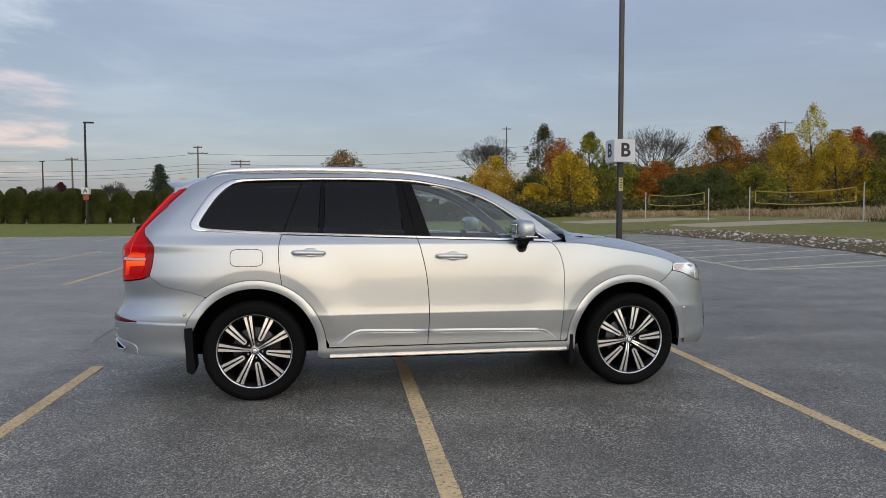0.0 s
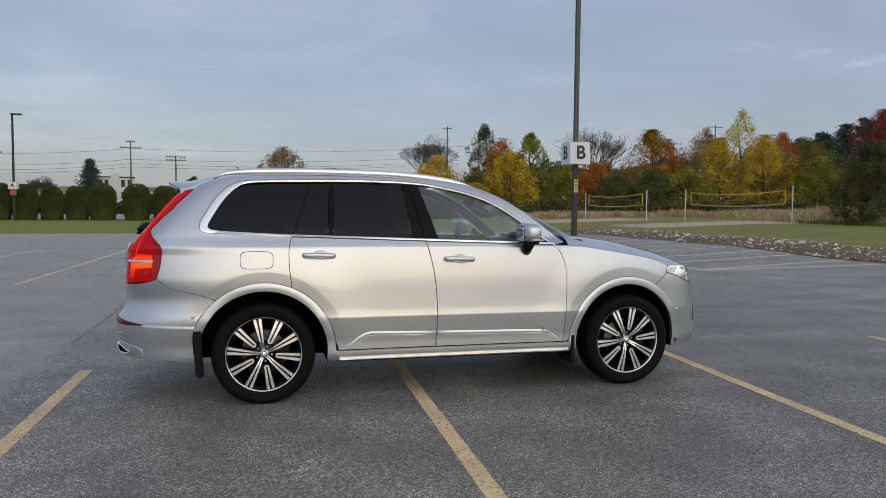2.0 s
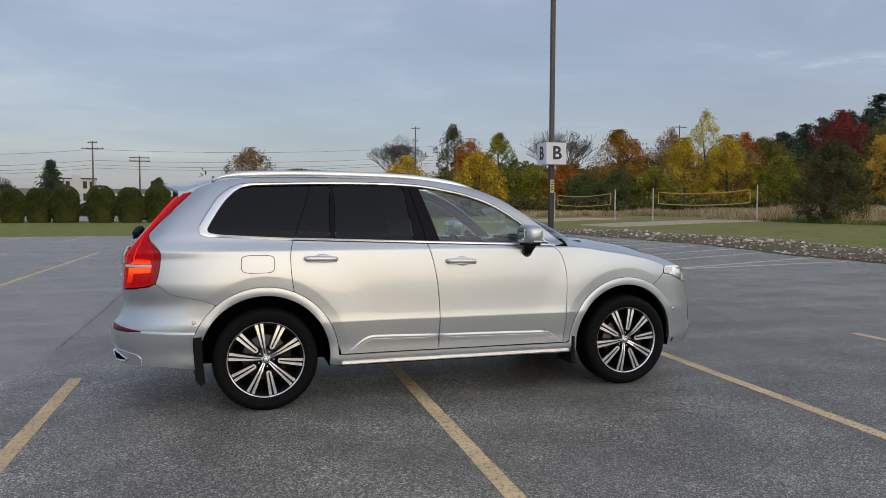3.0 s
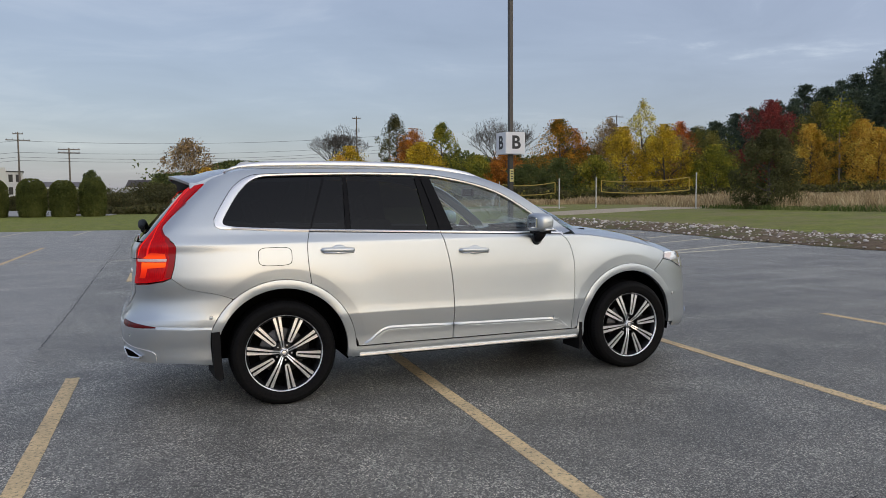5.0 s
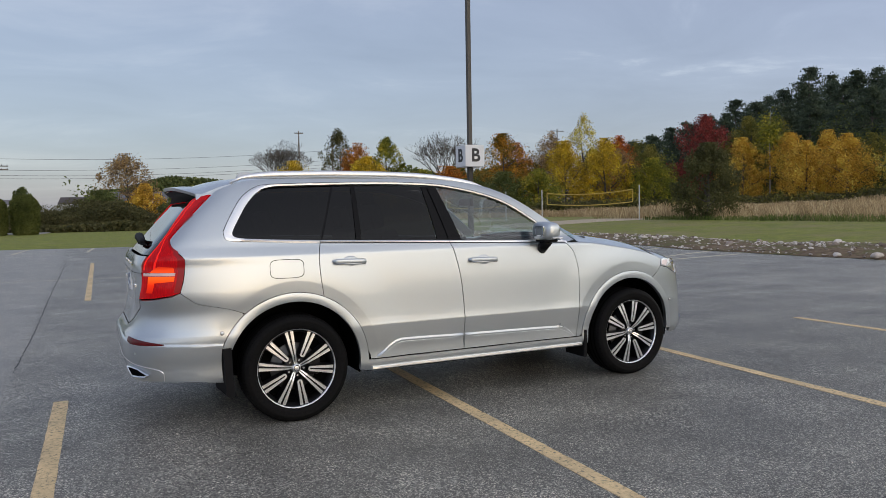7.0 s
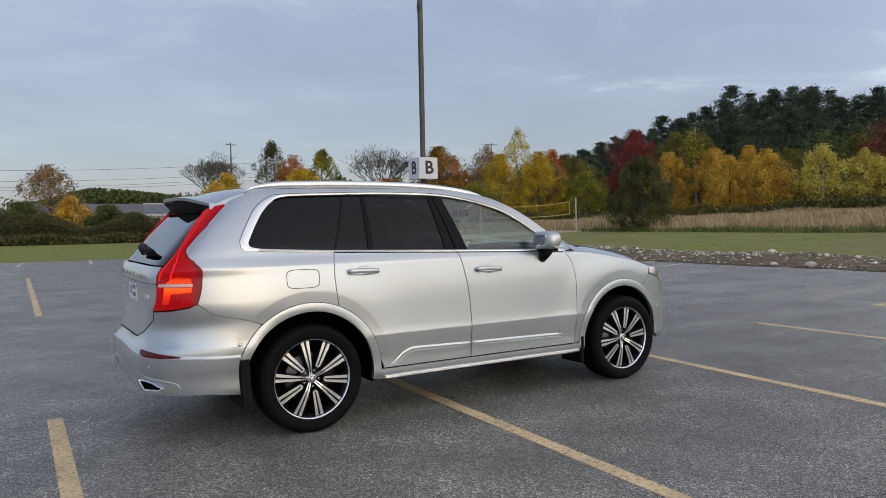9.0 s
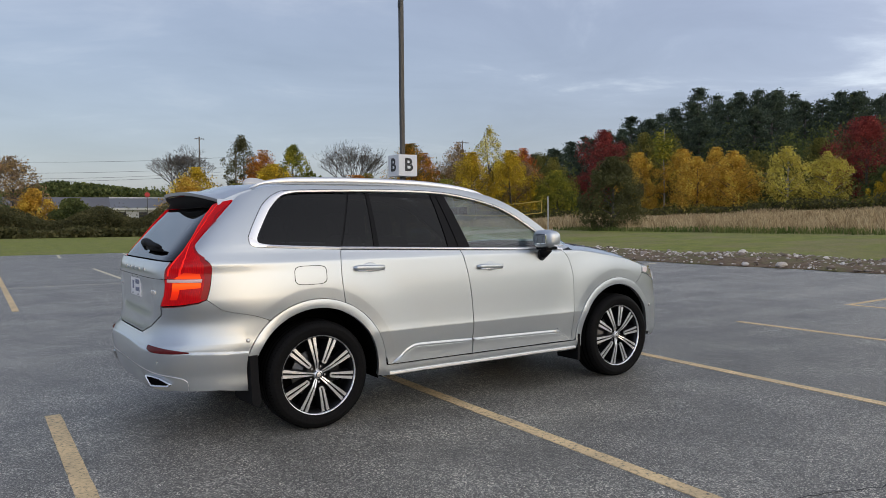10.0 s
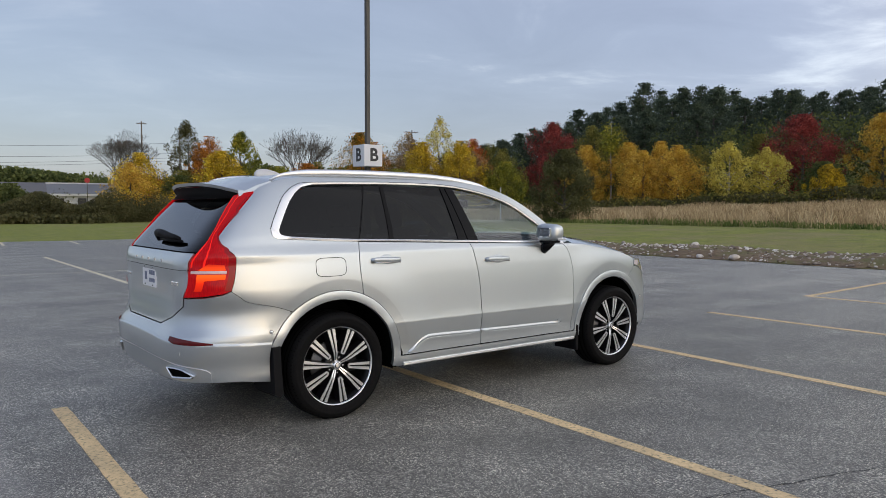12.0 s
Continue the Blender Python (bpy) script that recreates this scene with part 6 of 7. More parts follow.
def flank(car, s):
    """All panels of one side of the car."""
    surf, out = side(s), (0, s, 0)
    kw = dict(out=out)
    folds = [p for ax in (0.0, AXLE_F) for r in (0.600, 0.609, 0.6135, 0.622) for p in arc(ax, r, -5, 185, 1.6)]
    folds += [(0.02 * i - 1.0, z) for i in range(236) for z in (0.606, 0.622, 0.631, 0.637, 0.646, 0.662)]
    folds += [(0.02 * i - 1.0, z) for i in range(236) for z in (1.150, 1.166, 1.1705, 1.1755, 1.181, 1.196)]
    R = 0.535
    a_bump = math.degrees(math.atan2(0.792 - HUB, -0.350))
    a_rear = math.degrees(math.atan2(0.868 - HUB, 0.205))
    shell = spline(PILLAR) + spline(LAMP_SIDE_EDGE)[1:] + spline(BUMPER_SEAM)[1:] + arc(0, R, a_bump, a_rear)[1:] + spline(SEAM_REAR)[::-1][1:]
    shell += spline([(0.205, 1.246), (-0.30, 1.272), (-0.41, 1.280), (-0.452, 1.300), (-0.455, 1.345)])[1:] + spline(DLO_TOP)[1:]
    panel("body_side", shell, surf, PAINT, car, 0.03, gap=0.0022, folds=folds, **kw)
    door = spline(SEAM_REAR) + arc(0, R, a_rear, 8)[1:] + [(0.548, 0.41), (0.550, 0.385), (1.312, 0.385)] + spline(SEAM_MID)[::-1][1:] + [(0.72, 1.230)]
    rear_door = panel("rear_door", door, surf, PAINT, car, 0.03, folds=folds, **kw)
    door = spline(SEAM_MID) + [(2.392, 0.385)] + spline(SEAM_FRONT)[::-1][1:] + [(1.8, 1.196)]
    front_door = panel("front_door", door, surf, PAINT, car, 0.03, folds=folds, **kw)
    top = [(2.305, 1.180), (2.42, 1.178), (2.60, 1.160), (2.80, 1.130), (3.0, 1.098), (3.2, 1.058), (3.34, 1.018), (3.395, 0.990)]
    a0 = math.degrees(math.atan2(0.835 - HUB, 3.255 - AXLE_F))
    fend = spline(top) + [(3.375, 0.935), (3.325, 0.885)] + arc(AXLE_F, R, a0, 180 - 3)[0:] + [(2.425, 0.385)] + spline(SEAM_FRONT)[::-1]
    panel("fender", fend, surf, PAINT, car, 0.03, gap=0.0012, folds=folds, **kw)
    for ax, lo, hi in ((0.0, 3, 160), (AXLE_F, 4, 177)):
        inner, outer = arc(ax, 0.472, lo, hi), arc(ax, 0.5335, lo, hi)
        if ax == 0.0:
            inner, outer = [(0.468, 0.315)] + inner, [(0.545, 0.315)] + outer
        else:
            inner, outer = inner + [(ax - 0.468, 0.315)], outer + [(ax - 0.545, 0.315)]
            inner, outer = [(ax + 0.468, 0.36)] + inner, [(ax + 0.530, 0.36)] + outer
        ribbon("arch_trim", outer, inner, surf, PAINT, car, 0.006, 0.03, out, 70, crown=0.006)
        well = []
        for x, z in arc(ax, 0.478, -10, 190, 6):
            well.append((x, z))
        # well closed with flat black sheets that stand for its shade
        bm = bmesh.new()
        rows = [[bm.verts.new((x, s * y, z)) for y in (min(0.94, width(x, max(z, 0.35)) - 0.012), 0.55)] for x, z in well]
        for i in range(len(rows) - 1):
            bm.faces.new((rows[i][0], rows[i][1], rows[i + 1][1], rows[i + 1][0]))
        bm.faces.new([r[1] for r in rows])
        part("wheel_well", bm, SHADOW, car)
    sill = [(0.50, 0.305), (0.50, 0.3845), (2.47, 0.3845), (2.47, 0.300)]
    panel("sill", sill, surf, PAINT, car, 0.04, 0.010, **kw)
    ribbon("sill_trim", [(0.56, 0.332), (2.44, 0.334)], [(0.56, 0.312), (2.44, 0.314)], surf, SATIN, car, 0.020, 0.02, out, 60, "satin silver strip along the sill", 0.006)
    ledge = [(0.575, 0.388), (0.640, 0.425), (0.705, 0.478), (0.775, 0.508), (0.86, 0.511), (1.315, 0.500)]
    panel("door_moulding", spline(ledge) + [(1.3125, 0.388)], surf, PAINT, rear_door, 0.03, 0.0105, **kw)
    ledge = [(1.322, 0.500), (2.18, 0.484), (2.26, 0.478), (2.315, 0.44), (2.37, 0.388)]
    panel("door_moulding", [(1.318, 0.388)] + spline(ledge), surf, PAINT, front_door, 0.03, 0.0105, **kw)
    for pts, owner in (([(0.595, 0.408), (0.645, 0.438), (0.705, 0.488), (0.77, 0.517), (0.86, 0.521), (1.314, 0.510)], rear_door), ([(1.323, 0.510), (2.15, 0.495), (2.225, 0.488), (2.275, 0.470), (2.32, 0.440), (2.36, 0.404)], front_door)):
        line = spline(pts)
        low = []
        for i, p in enumerate(line):
            a, b = line[max(0, i - 1)], line[min(len(line) - 1, i + 1)]
            t = Vector((b[0] - a[0], b[1] - a[1])).normalized()
            wide = 0.008 + 0.020 * min(1.0, min(i, len(line) - 1 - i) / 5 if 8 < len(line) else 1)
            low.append((p[0] + t.y * wide, p[1] - t.x * wide))
        ribbon("moulding_edge", line, low, surf, PAINT, owner, 0.001, 0.01, out, 60, "bright bevelled edge of the moulding", 0.0, rise=0.0105)
    # dark backing in the gaps between the panels
    for line in (SEAM_REAR, SEAM_MID, SEAM_FRONT, BUMPER_SEAM, LAMP_SIDE_EDGE[2:]):
        c = spline(line)
        ribbon("gap_backing", [(p[0] - 0.016, p[1]) for p in c], [(p[0] + 0.016, p[1]) for p in c], surf, SHADOW, car, -0.011, 0.004, out, 50)
    ribbon("gap_backing", [(0.5, 0.398), (2.45, 0.398)], [(0.5, 0.362), (2.45, 0.362)], surf, SHADOW, car, -0.011, 0.004, out, 30)
    # windows
    top_line, low_line = spline(DLO_TOP), spline(DLO_LOW)
    quarter = spline([(0.213, 1.262), (-0.20, 1.283), (-0.335, 1.293), (-0.395, 1.310), (-0.400, 1.345), (-0.36, 1.425), (-0.285, 1.535), (-0.225, 1.592), (-0.15, 1.632), (-0.06, 1.648), (0.357, 1.660)])
    panel("quarter_window", quarter, surf, GLASS_DARK, car, 0.05, -0.010, flange=0.004, label="dark privacy glass", **kw)
    panel("quarter_window", [(0.218, 1.266), (0.364, 1.660), (0.505, 1.664), (0.478, 1.258)], surf, GLASS_DARK, rear_door, 0.05, -0.008, flange=0.004, label="dark privacy glass", **kw)
    panel("window_divider", [(0.478, 1.258), (0.505, 1.664), (0.535, 1.665), (0.520, 1.257)], surf, PIANO, rear_door, 0.05, -0.004, gap=0.001, **kw)
    panel("door_window", [(0.520, 1.257), (0.535, 1.665), (1.02, 1.662), (1.085, 1.657), (1.135, 1.238)], surf, GLASS_DARK, rear_door, 0.05, -0.010, flange=0.004, label="dark privacy glass", **kw)
    panel("window_pillar", [(1.135, 1.238), (1.085, 1.657), (1.128, 1.657), (1.228, 1.235)], surf, PIANO, rear_door, 0.05, -0.003, gap=0.002, **kw)
    panel("window_pillar", [(1.234, 1.235), (1.134, 1.657), (1.215, 1.650), (1.345, 1.231)], surf, PIANO, front_door, 0.05, -0.003, gap=0.002, **kw)
    fw = spline([(1.215, 1.650), (1.34, 1.634), (1.60, 1.580), (1.82, 1.498), (2.02, 1.372), (2.145, 1.283)]) + [(2.13, 1.208)] + [(1.345, 1.231)]
    panel("door_window", fw, surf, GLASS_CLEAR, front_door, 0.05, -0.010, flange=0.004, label="lightly tinted clear glass", **kw)
    panel("mirror_triangle", [(2.145, 1.283), (2.27, 1.192), (2.27, 1.202), (2.13, 1.208)], surf, PIANO, front_door, 0.04, -0.002, **kw)
    for a, b, w in (((0.2155, 1.262), (0.3605, 1.660), 0.012), ((1.231, 1.235), (1.131, 1.655), 0.012)):
        ribbon("pillar_joint", [(a[0] - w, a[1]), (b[0] - w, b[1])], [(a[0] + w, a[1]), (b[0] + w, b[1])], surf, PIANO, rear_door, -0.012, 0.003, out, 20)
    for part_line, lay in (([p for p in top_line if p[0] <= 0.37], 0.001), ([p for p in top_line if 0.34 <= p[0] <= 1.15], 0.0017), ([p for p in top_line if p[0] >= 1.12], 0.001)):
        inner = []
        for p in part_line:
            d = 0.0135 + 0.040 * ease(-0.05, -0.35, p[0])
            i = min(range(len(part_line)), key=lambda k: abs(part_line[k][0] - p[0]) + abs(part_line[k][1] - p[1]))
            a, b = part_line[max(0, i - 1)], part_line[min(len(part_line) - 1, i + 1)]
            t = Vector((b[0] - a[0], b[1] - a[1])).normalized()
            inner.append((p[0] + t.y * d, p[1] - t.x * d))
        ribbon("window_trim", part_line, inner, surf, SATIN, car, lay + 0.002, 0.014, out, 90, "satin silver window surround", 0.005)
        # dark outline added to draw the gap outside the surround
        rim_gap = []
        for i, p in enumerate(part_line):
            a, b = part_line[max(0, i - 1)], part_line[min(len(part_line) - 1, i + 1)]
            t = Vector((b[0] - a[0], b[1] - a[1])).normalized()
            rim_gap.append((p[0] - t.y * 0.0045, p[1] + t.x * 0.0045))
        ribbon("trim_seal", rim_gap, part_line, surf, PIANO, car, lay - 0.0002, 0.01, out, 90, "thin black outline for the gap round the window surround")
    low = [p for p in low_line if p[0] > -0.4551]
    first = [p for p in low if p[0] <= 0.2] + [(0.2065, belt(0.2065))]
    up = spline([(-0.398, 1.345), (-0.395, 1.313), (-0.345, 1.296), (-0.20, 1.2845), (0.2065, 1.2635)])
    ribbon("window_trim", up, first, surf, SATIN, car, 0.001, 0.014, out, 60, "satin silver window surround", 0.004)
    for x0, x1, owner in ((0.208, 1.2315, rear_door), (1.234, 2.325, front_door)):
        ribbon("belt_trim", [(x0, belt(x0) + 0.018), (x1, belt(x1) + 0.018)], [(x0, belt(x0) + 0.003), (x1, belt(x1) + 0.003)], surf, SATIN, owner, 0.003, 0.014, out, 40, "bright strip below the window", 0.004)
    # handles
    for cx, cz, owner in ((0.405, 1.107, rear_door), (1.502, 1.072, front_door)):
        bm = bmesh.new()
        bmesh.ops.create_uvsphere(bm, u_segments=20, v_segments=12, radius=1.0)
        bm.transform(Matrix.Translation((cx + 0.010, s * (width(cx, cz) - 0.006), cz - 0.006)) @ Matrix.Diagonal((0.072, 0.012, 0.046, 1)))
        part("handle_recess", bm, PAINT, owner, "grey finger recess behind the handle", True)
        y = width(cx, cz)
        bm = bmesh.new()
        n, rows = 24, []
        for i in range(n + 1):
            u = -1 + 2 * i / n
            tip = math.sqrt(max(0.0, 1 - abs(u) ** 7))
            hh, far = 0.0065 + 0.0130 * tip, 0.006 + 0.034 * tip ** 0.6
            drop = cz + 0.003 - 0.003 * u
            rows.append([bm.verts.new((cx + 0.128 * u, s * (y + d), drop + z)) for d, z in ((far - 0.022 * tip, hh * 0.7), (far - 0.006, hh), (far, hh * 0.62), (far, -hh * 0.62), (far - 0.006, -hh), (far - 0.022 * tip, -hh * 0.7))])
        for i in range(n):
            for k in range(6):
                j = (k + 1) % 6
                bm.faces.new((rows[i][k], rows[i][j], rows[i + 1][j], rows[i + 1][k]))
        bm.faces.new(rows[0])
        bm.faces.new(rows[-1][::-1])
        bmesh.ops.recalc_face_normals(bm, faces=bm.faces)
        h = part("door_handle", bm, PAINT, owner, "silver pull handle", True)
        swept("handle_trim", [(cx - 0.108, s * (y + 0.035), cz - 0.0125), (cx + 0.112, s * (y + 0.035), cz - 0.0165)], [0.0045, 0.0045], CHROME, h, 6)
    # fuel flap, sensors, mud flaps
    if s < 0:
        cx, cz, w2, h2 = -0.05, 1.077, 0.120, 0.066
        corner = []
        for k in range(40):
            t = 2 * math.pi * k / 40
            corner.append((cx + w2 * math.copysign(abs(math.cos(t)) ** 0.45, math.cos(t)), cz + h2 * math.copysign(abs(math.sin(t)) ** 0.45, math.sin(t))))
        corner.append(corner[0])
        inner = [(cx + (p[0] - cx) * 0.965, cz + (p[1] - cz) * 0.94) for p in corner]
        ribbon("fuel_flap_gap", corner, inner, surf, SHADOW, car, 0.0008, 0.003, out, 120, "thin dark gap round the fuel flap")
    for x, z in ((-0.50, 0.664), (3.49, 0.62)):
        bm = lathe([(0.0, -0.004), (0.009, -0.004), (0.0115, 0.0)], 16)
        p = part("parking_sensor", bm, SATIN, car, smooth=True)
        p.matrix_basis = Matrix.Translation((x, s * (width(x, z) + 0.002), z)) @ Matrix.Rotation(0 if s < 0 else math.pi, 4, "Z")
        part("sensor_ring", lathe([(0.0115, -0.001), (0.0130, -0.002), (0.014, 0.0)], 16), BRAKE, p)
    bm = bmesh.new()
    prof = [(-0.500, 0.56), (-0.445, 0.565), (-0.440, 0.40), (-0.425, 0.235), (-0.455, 0.215), (-0.488, 0.245)]
    A = [bm.verts.new((x, s * 0.955, z)) for x, z in prof]
    B = [bm.verts.new((x - 0.02, s * 0.66, z)) for x, z in prof]
    bm.faces.new(A), bm.faces.new(B[::-1])
    for i in range(6):
        bm.faces.new((A[i], A[(i + 1) % 6], B[(i + 1) % 6], B[i]))
    bmesh.ops.recalc_face_normals(bm, faces=bm.faces)
    part("mud_flap", bm, PLASTIC, car, "black mud flap behind the wheel")
    block("mud_flap", (2.465, min(s * 0.95, s * 0.68), 0.20), (2.50, max(s * 0.95, s * 0.68), 0.44), PLASTIC, car, 0.012, "black mud flap behind the wheel")
    # roof rail
    rail = [(-0.37, 1.690), (-0.30, 1.722), (-0.20, 1.740), (0.0, 1.750), (0.4, 1.757), (0.9, 1.751), (1.2, 1.735), (1.45, 1.706), (1.62, 1.670), (1.76, 1.628)]
    pts = [(x, s * (0.640 - 0.02 * ease(1.0, 1.7, x)), z) for x, z in spline(rail, 0.06)]
    bm = tube_bm(pts, [0.006 + 0.010 * ease(-0.37, -0.05, p[0]) * ease(1.78, 1.55, p[0]) for p in pts], 10)
    for v in bm.verts:
        near = min(pts, key=lambda p: abs(p[0] - v.co.x))
        v.co.z = near[2] + (v.co.z - near[2]) * 1.7 - 0.008
    bmesh.ops.recalc_face_normals(bm, faces=bm.faces)
    part("roof_rail", bm, SATIN, car, "bright silver roof rail", True)
    # door mirror
    m = empty("door_mirror", 0, 0, 0)
    m.parent = car
    bm = bmesh.new()
    bmesh.ops.create_uvsphere(bm, u_segments=32, v_segments=20, radius=1.0)
    for v in bm.verts:
        x, y, z = v.co
        q = [math.copysign(abs(c) ** 0.62, c) for c in (x, y, z)]
        taper = 1 - 0.18 * (0.5 + 0.5 * q[0])
        v.co = Vector((2.055 + 0.072 * q[0] - 0.022 * q[1] * s, s * (1.005 + 0.105 * q[1] * s * s), 1.284 + 0.082 * q[2] * taper))
    bmesh.ops.recalc_face_normals(bm, faces=bm.faces)
    cap = part("mirror_cap", bm, PAINT, m, "silver mirror housing", True)
    block("mirror_base", (2.0, min(s * 0.93, s * 1.06), 1.195), (2.13, max(s * 0.93, s * 1.06), 1.215), PLASTIC, m, 0.008, "black lower edge of the mirror")
    arm = [(2.07, s * 0.90, 1.135), (2.065, s * 0.96, 1.165), (2.07, s * 1.0, 1.205)]
    swept("mirror_arm", arm, [0.050, 0.042, 0.045], PIANO, m, 12, "black mirror arm")
    block("mirror_glass", (1.976, s * 1.005 - 0.072, 1.240), (1.992, s * 1.005 + 0.072, 1.326), MIRROR, m, 0.01, "mirror glass", )
    block("turn_lamp", (2.05, s * 1.095 - 0.012, 1.222), (2.15, s * 1.095 + 0.006, 1.232), LAMP_CLEAR, m, 0.003)
    return rear_door, front_door


def tail(car):
    """Tailgate, lamps, bumper and spoiler."""
    out = (-1, 0, 0)
    inner_edge = curve((0.90, 0.662), (0.935, 0.684), (0.99, 0.706), (1.05, 0.709), (1.12, 0.707), (1.18, 0.735), (1.25, 0.750), (1.32, 0.733), (1.42, 0.683), (1.52, 0.628), (1.60, 0.588))
    edge = [(back_y(inner_edge(z) if z > 0.93 else 0.672, z), z) for z in [0.95 + 0.03 * i for i in range(9)]]
    # lower metal part of the tailgate
    right = [(-0.44, 0.7085), (-0.60, 0.7605), (-back_y(0.645, 0.84), 0.84), (-back_y(0.66, 0.905), 0.905)] + [(-a, z) for a, z in edge]
    left = [(-a, z) for a, z in right][::-1]
    top = [(back_y(0.45, 1.185), 1.185), (back_y(0.30, 1.205), 1.205), (0, 1.215), (-back_y(0.30, 1.205), 1.205), (-back_y(0.45, 1.185), 1.185)]
    def fold(a, z):
        return -0.010 * ease(0.80, 0.885, z) * ease(1.07, 0.99, z) * ease(0.66, 0.56, abs(a)) + 0.010 * ease(1.05, 1.09, z)
    gate = panel("tailgate", right + left, back, PAINT, car, 0.03, 0.0, out=out, shape=fold)
    def glass_edge(z):
        return inner_edge(z) - 0.004
    gl = [(-back_y(glass_edge(z), z), z) for z in [1.20 + 0.03 * i for i in range(13)]]
    outline = gl + [(-a, z) for a, z in gl][::-1]
    panel("rear_window", outline, back, GLASS_DARK, gate, 0.05, -0.008, flange=0.006, out=out, label="dark tinted rear window")
    for s in (-1, 1):
        oedge = spline(LAMP_SIDE_EDGE, 0.03)
        ring = [(s * back_at(x, z), z) for x, z in oedge]
        bottom = [(s * back_at(-0.80, 0.925), 0.928), (s * back_y(0.80, 0.905), 0.912)]
        inn = [(s * back_y(inner_edge(z), z), z) for z in [0.90, 0.935] + [0.97 + 0.03 * i for i in range(21)]]
        o2 = (-0.8, s * 0.6, 0)
        lamp = panel("tail_lamp", ring + bottom + inn, back, LAMP_RED, car, 0.028, 0.004, out=o2, flange=0.03, label="red wrap-round tail lamp, lit")
        # lit guide running down the lamp's inner side, and the inner shapes
        def between(z, f):
            xo = min(range(len(oedge)), key=lambda k: abs(oedge[k][1] - z))
            ao, ai = back_at(oedge[xo][0], z), back_y(inner_edge(z), z)
            return s * (ai + (ao - ai) * f)
        zz = [1.56 - 0.02 * i for i in range(24)]
        ribbon("light_guide", [(between(z, 0.40), z) for z in zz], [(between(z, 0.45), z) for z in zz], back, LAMP_GLOW, lamp, 0.0055, 0.003, o2, 60, "glowing red light strip", 0.002)
        ribbon("light_guide", [(between(z, 0.07), z) for z in zz], [(between(z, 0.12), z) for z in zz], back, LAMP_GLOW, lamp, 0.0055, 0.003, o2, 60, "thin glowing red line", 0.002)
        ribbon("lamp_border", [(between(z, 0.88), z) for z in zz], [(between(z, 1.0), z) for z in zz], back, LAMP_EDGE, lamp, 0.0052, 0.003, o2, 60, "dark red lamp edge")
        zz = [1.056 - 0.012 * i for i in range(10)]
        ribbon("light_guide", [(between(z, 0.27), z) for z in zz], [(between(z, 0.46), z) for z in zz], back, LAMP_AMBER, lamp, 0.0055, 0.003, o2, 30, "glowing light field fading from orange to red", 0.002)
        ribbon("turn_signal", [(between(1.122, 0.52), 1.124), (between(1.116, 0.82), 1.116)], [(between(1.083, 0.30), 1.083), (between(1.083, 0.84), 1.083)], back, LAMP_AMBER, lamp, 0.0055, 0.003, o2, 20, "glowing orange lamp field", 0.002)
        ribbon("turn_signal", [(between(1.056, 0.45), 1.057), (between(1.056, 0.85), 1.057)], [(between(1.02, 0.45), 1.014), (between(1.02, 0.85), 1.024)], back, LAMP_AMBER, lamp, 0.0058, 0.003, o2, 20, "glowing orange lamp field", 0.002)
        ribbon("lamp_field", [(between(1.012, 0.54), 1.012), (between(1.016, 0.86), 1.020)], [(between(0.945, 0.48), 0.945), (between(0.945, 0.86), 0.945)], back, LAMP_RED, lamp, 0.0075, 0.004, o2, 20, "red lamp field", 0.003)
        ribbon("reverse_lamp", [(between(1.082, 0.10), 1.080), (between(1.082, 0.86), 1.080)], [(between(1.060, 0.10), 1.060), (between(1.060, 0.86), 1.060)], back, LAMP_WHITE, lamp, 0.007, 0.004, o2, 30, "pale horizontal lamp strip", 0.002)
        ribbon("lamp_border", [(between(z, 0.90), z) for z in [1.13 - 0.03 * i for i in range(7)]], [(between(z, 1.0), z) for z in [1.13 - 0.03 * i for i in range(7)]], back, LAMP_EDGE, lamp, 0.0052, 0.003, o2, 30, "dark red lamp edge")
    # bumper
    side_low = [(-0.492, 0.322), (-0.500, 0.40), (-0.5045, 0.50), (-0.500, 0.56)] + arc(0, 0.5355, 160, 131)[1:]
    seam = spline(BUMPER_SEAM)[::-1]
    rim = [(back_at(x, z), z) for x, z in side_low] + [(back_at(x, z), z) for x, z in seam[1:]]
    rim += [(back_at(-0.80, 0.92), 0.922), (back_y(0.80, 0.898), 0.903), (back_y(0.667, 0.893), 0.893), (back_y(0.652, 0.84), 0.84), (0.605, 0.757), (0.445, 0.705)]
    loop = [(-a, z) for a, z in rim] + rim[::-1]
    loop += [(1.02, 0.346), (0.5, 0.356), (-0.5, 0.356), (-1.02, 0.346)]
    lip = curve((0.0, 0.640), (0.40, 0.636), (0.75, 0.615), (1.0, 0.598), (1.25, 0.580), (1.6, 0.566))

    def ridge(a, z):
        x = abs(a)
        step = ease(lip(x) + 0.006, lip(x) - 0.006, z)
        return 0.0065 * step * ease(0.40, 0.58, z)
    bends = [(sgn * 0.02 * i, lip(0.02 * i) + d) for i in range(80) for sgn in (-1, 1) for d in (-0.014, -0.0065, -0.003, 0.003, 0.0065, 0.014)]
    bends += [(sgn * (0.02 * i + 0.01), z) for i in range(80) for sgn in (-1, 1) for z in (0.655, 0.67, 0.69, 0.705)]
    bump = panel("rear_bumper", loop, back, PAINT, car, 0.026, 0.0, gap=0.0012, out=out, shape=ridge, folds=bends)
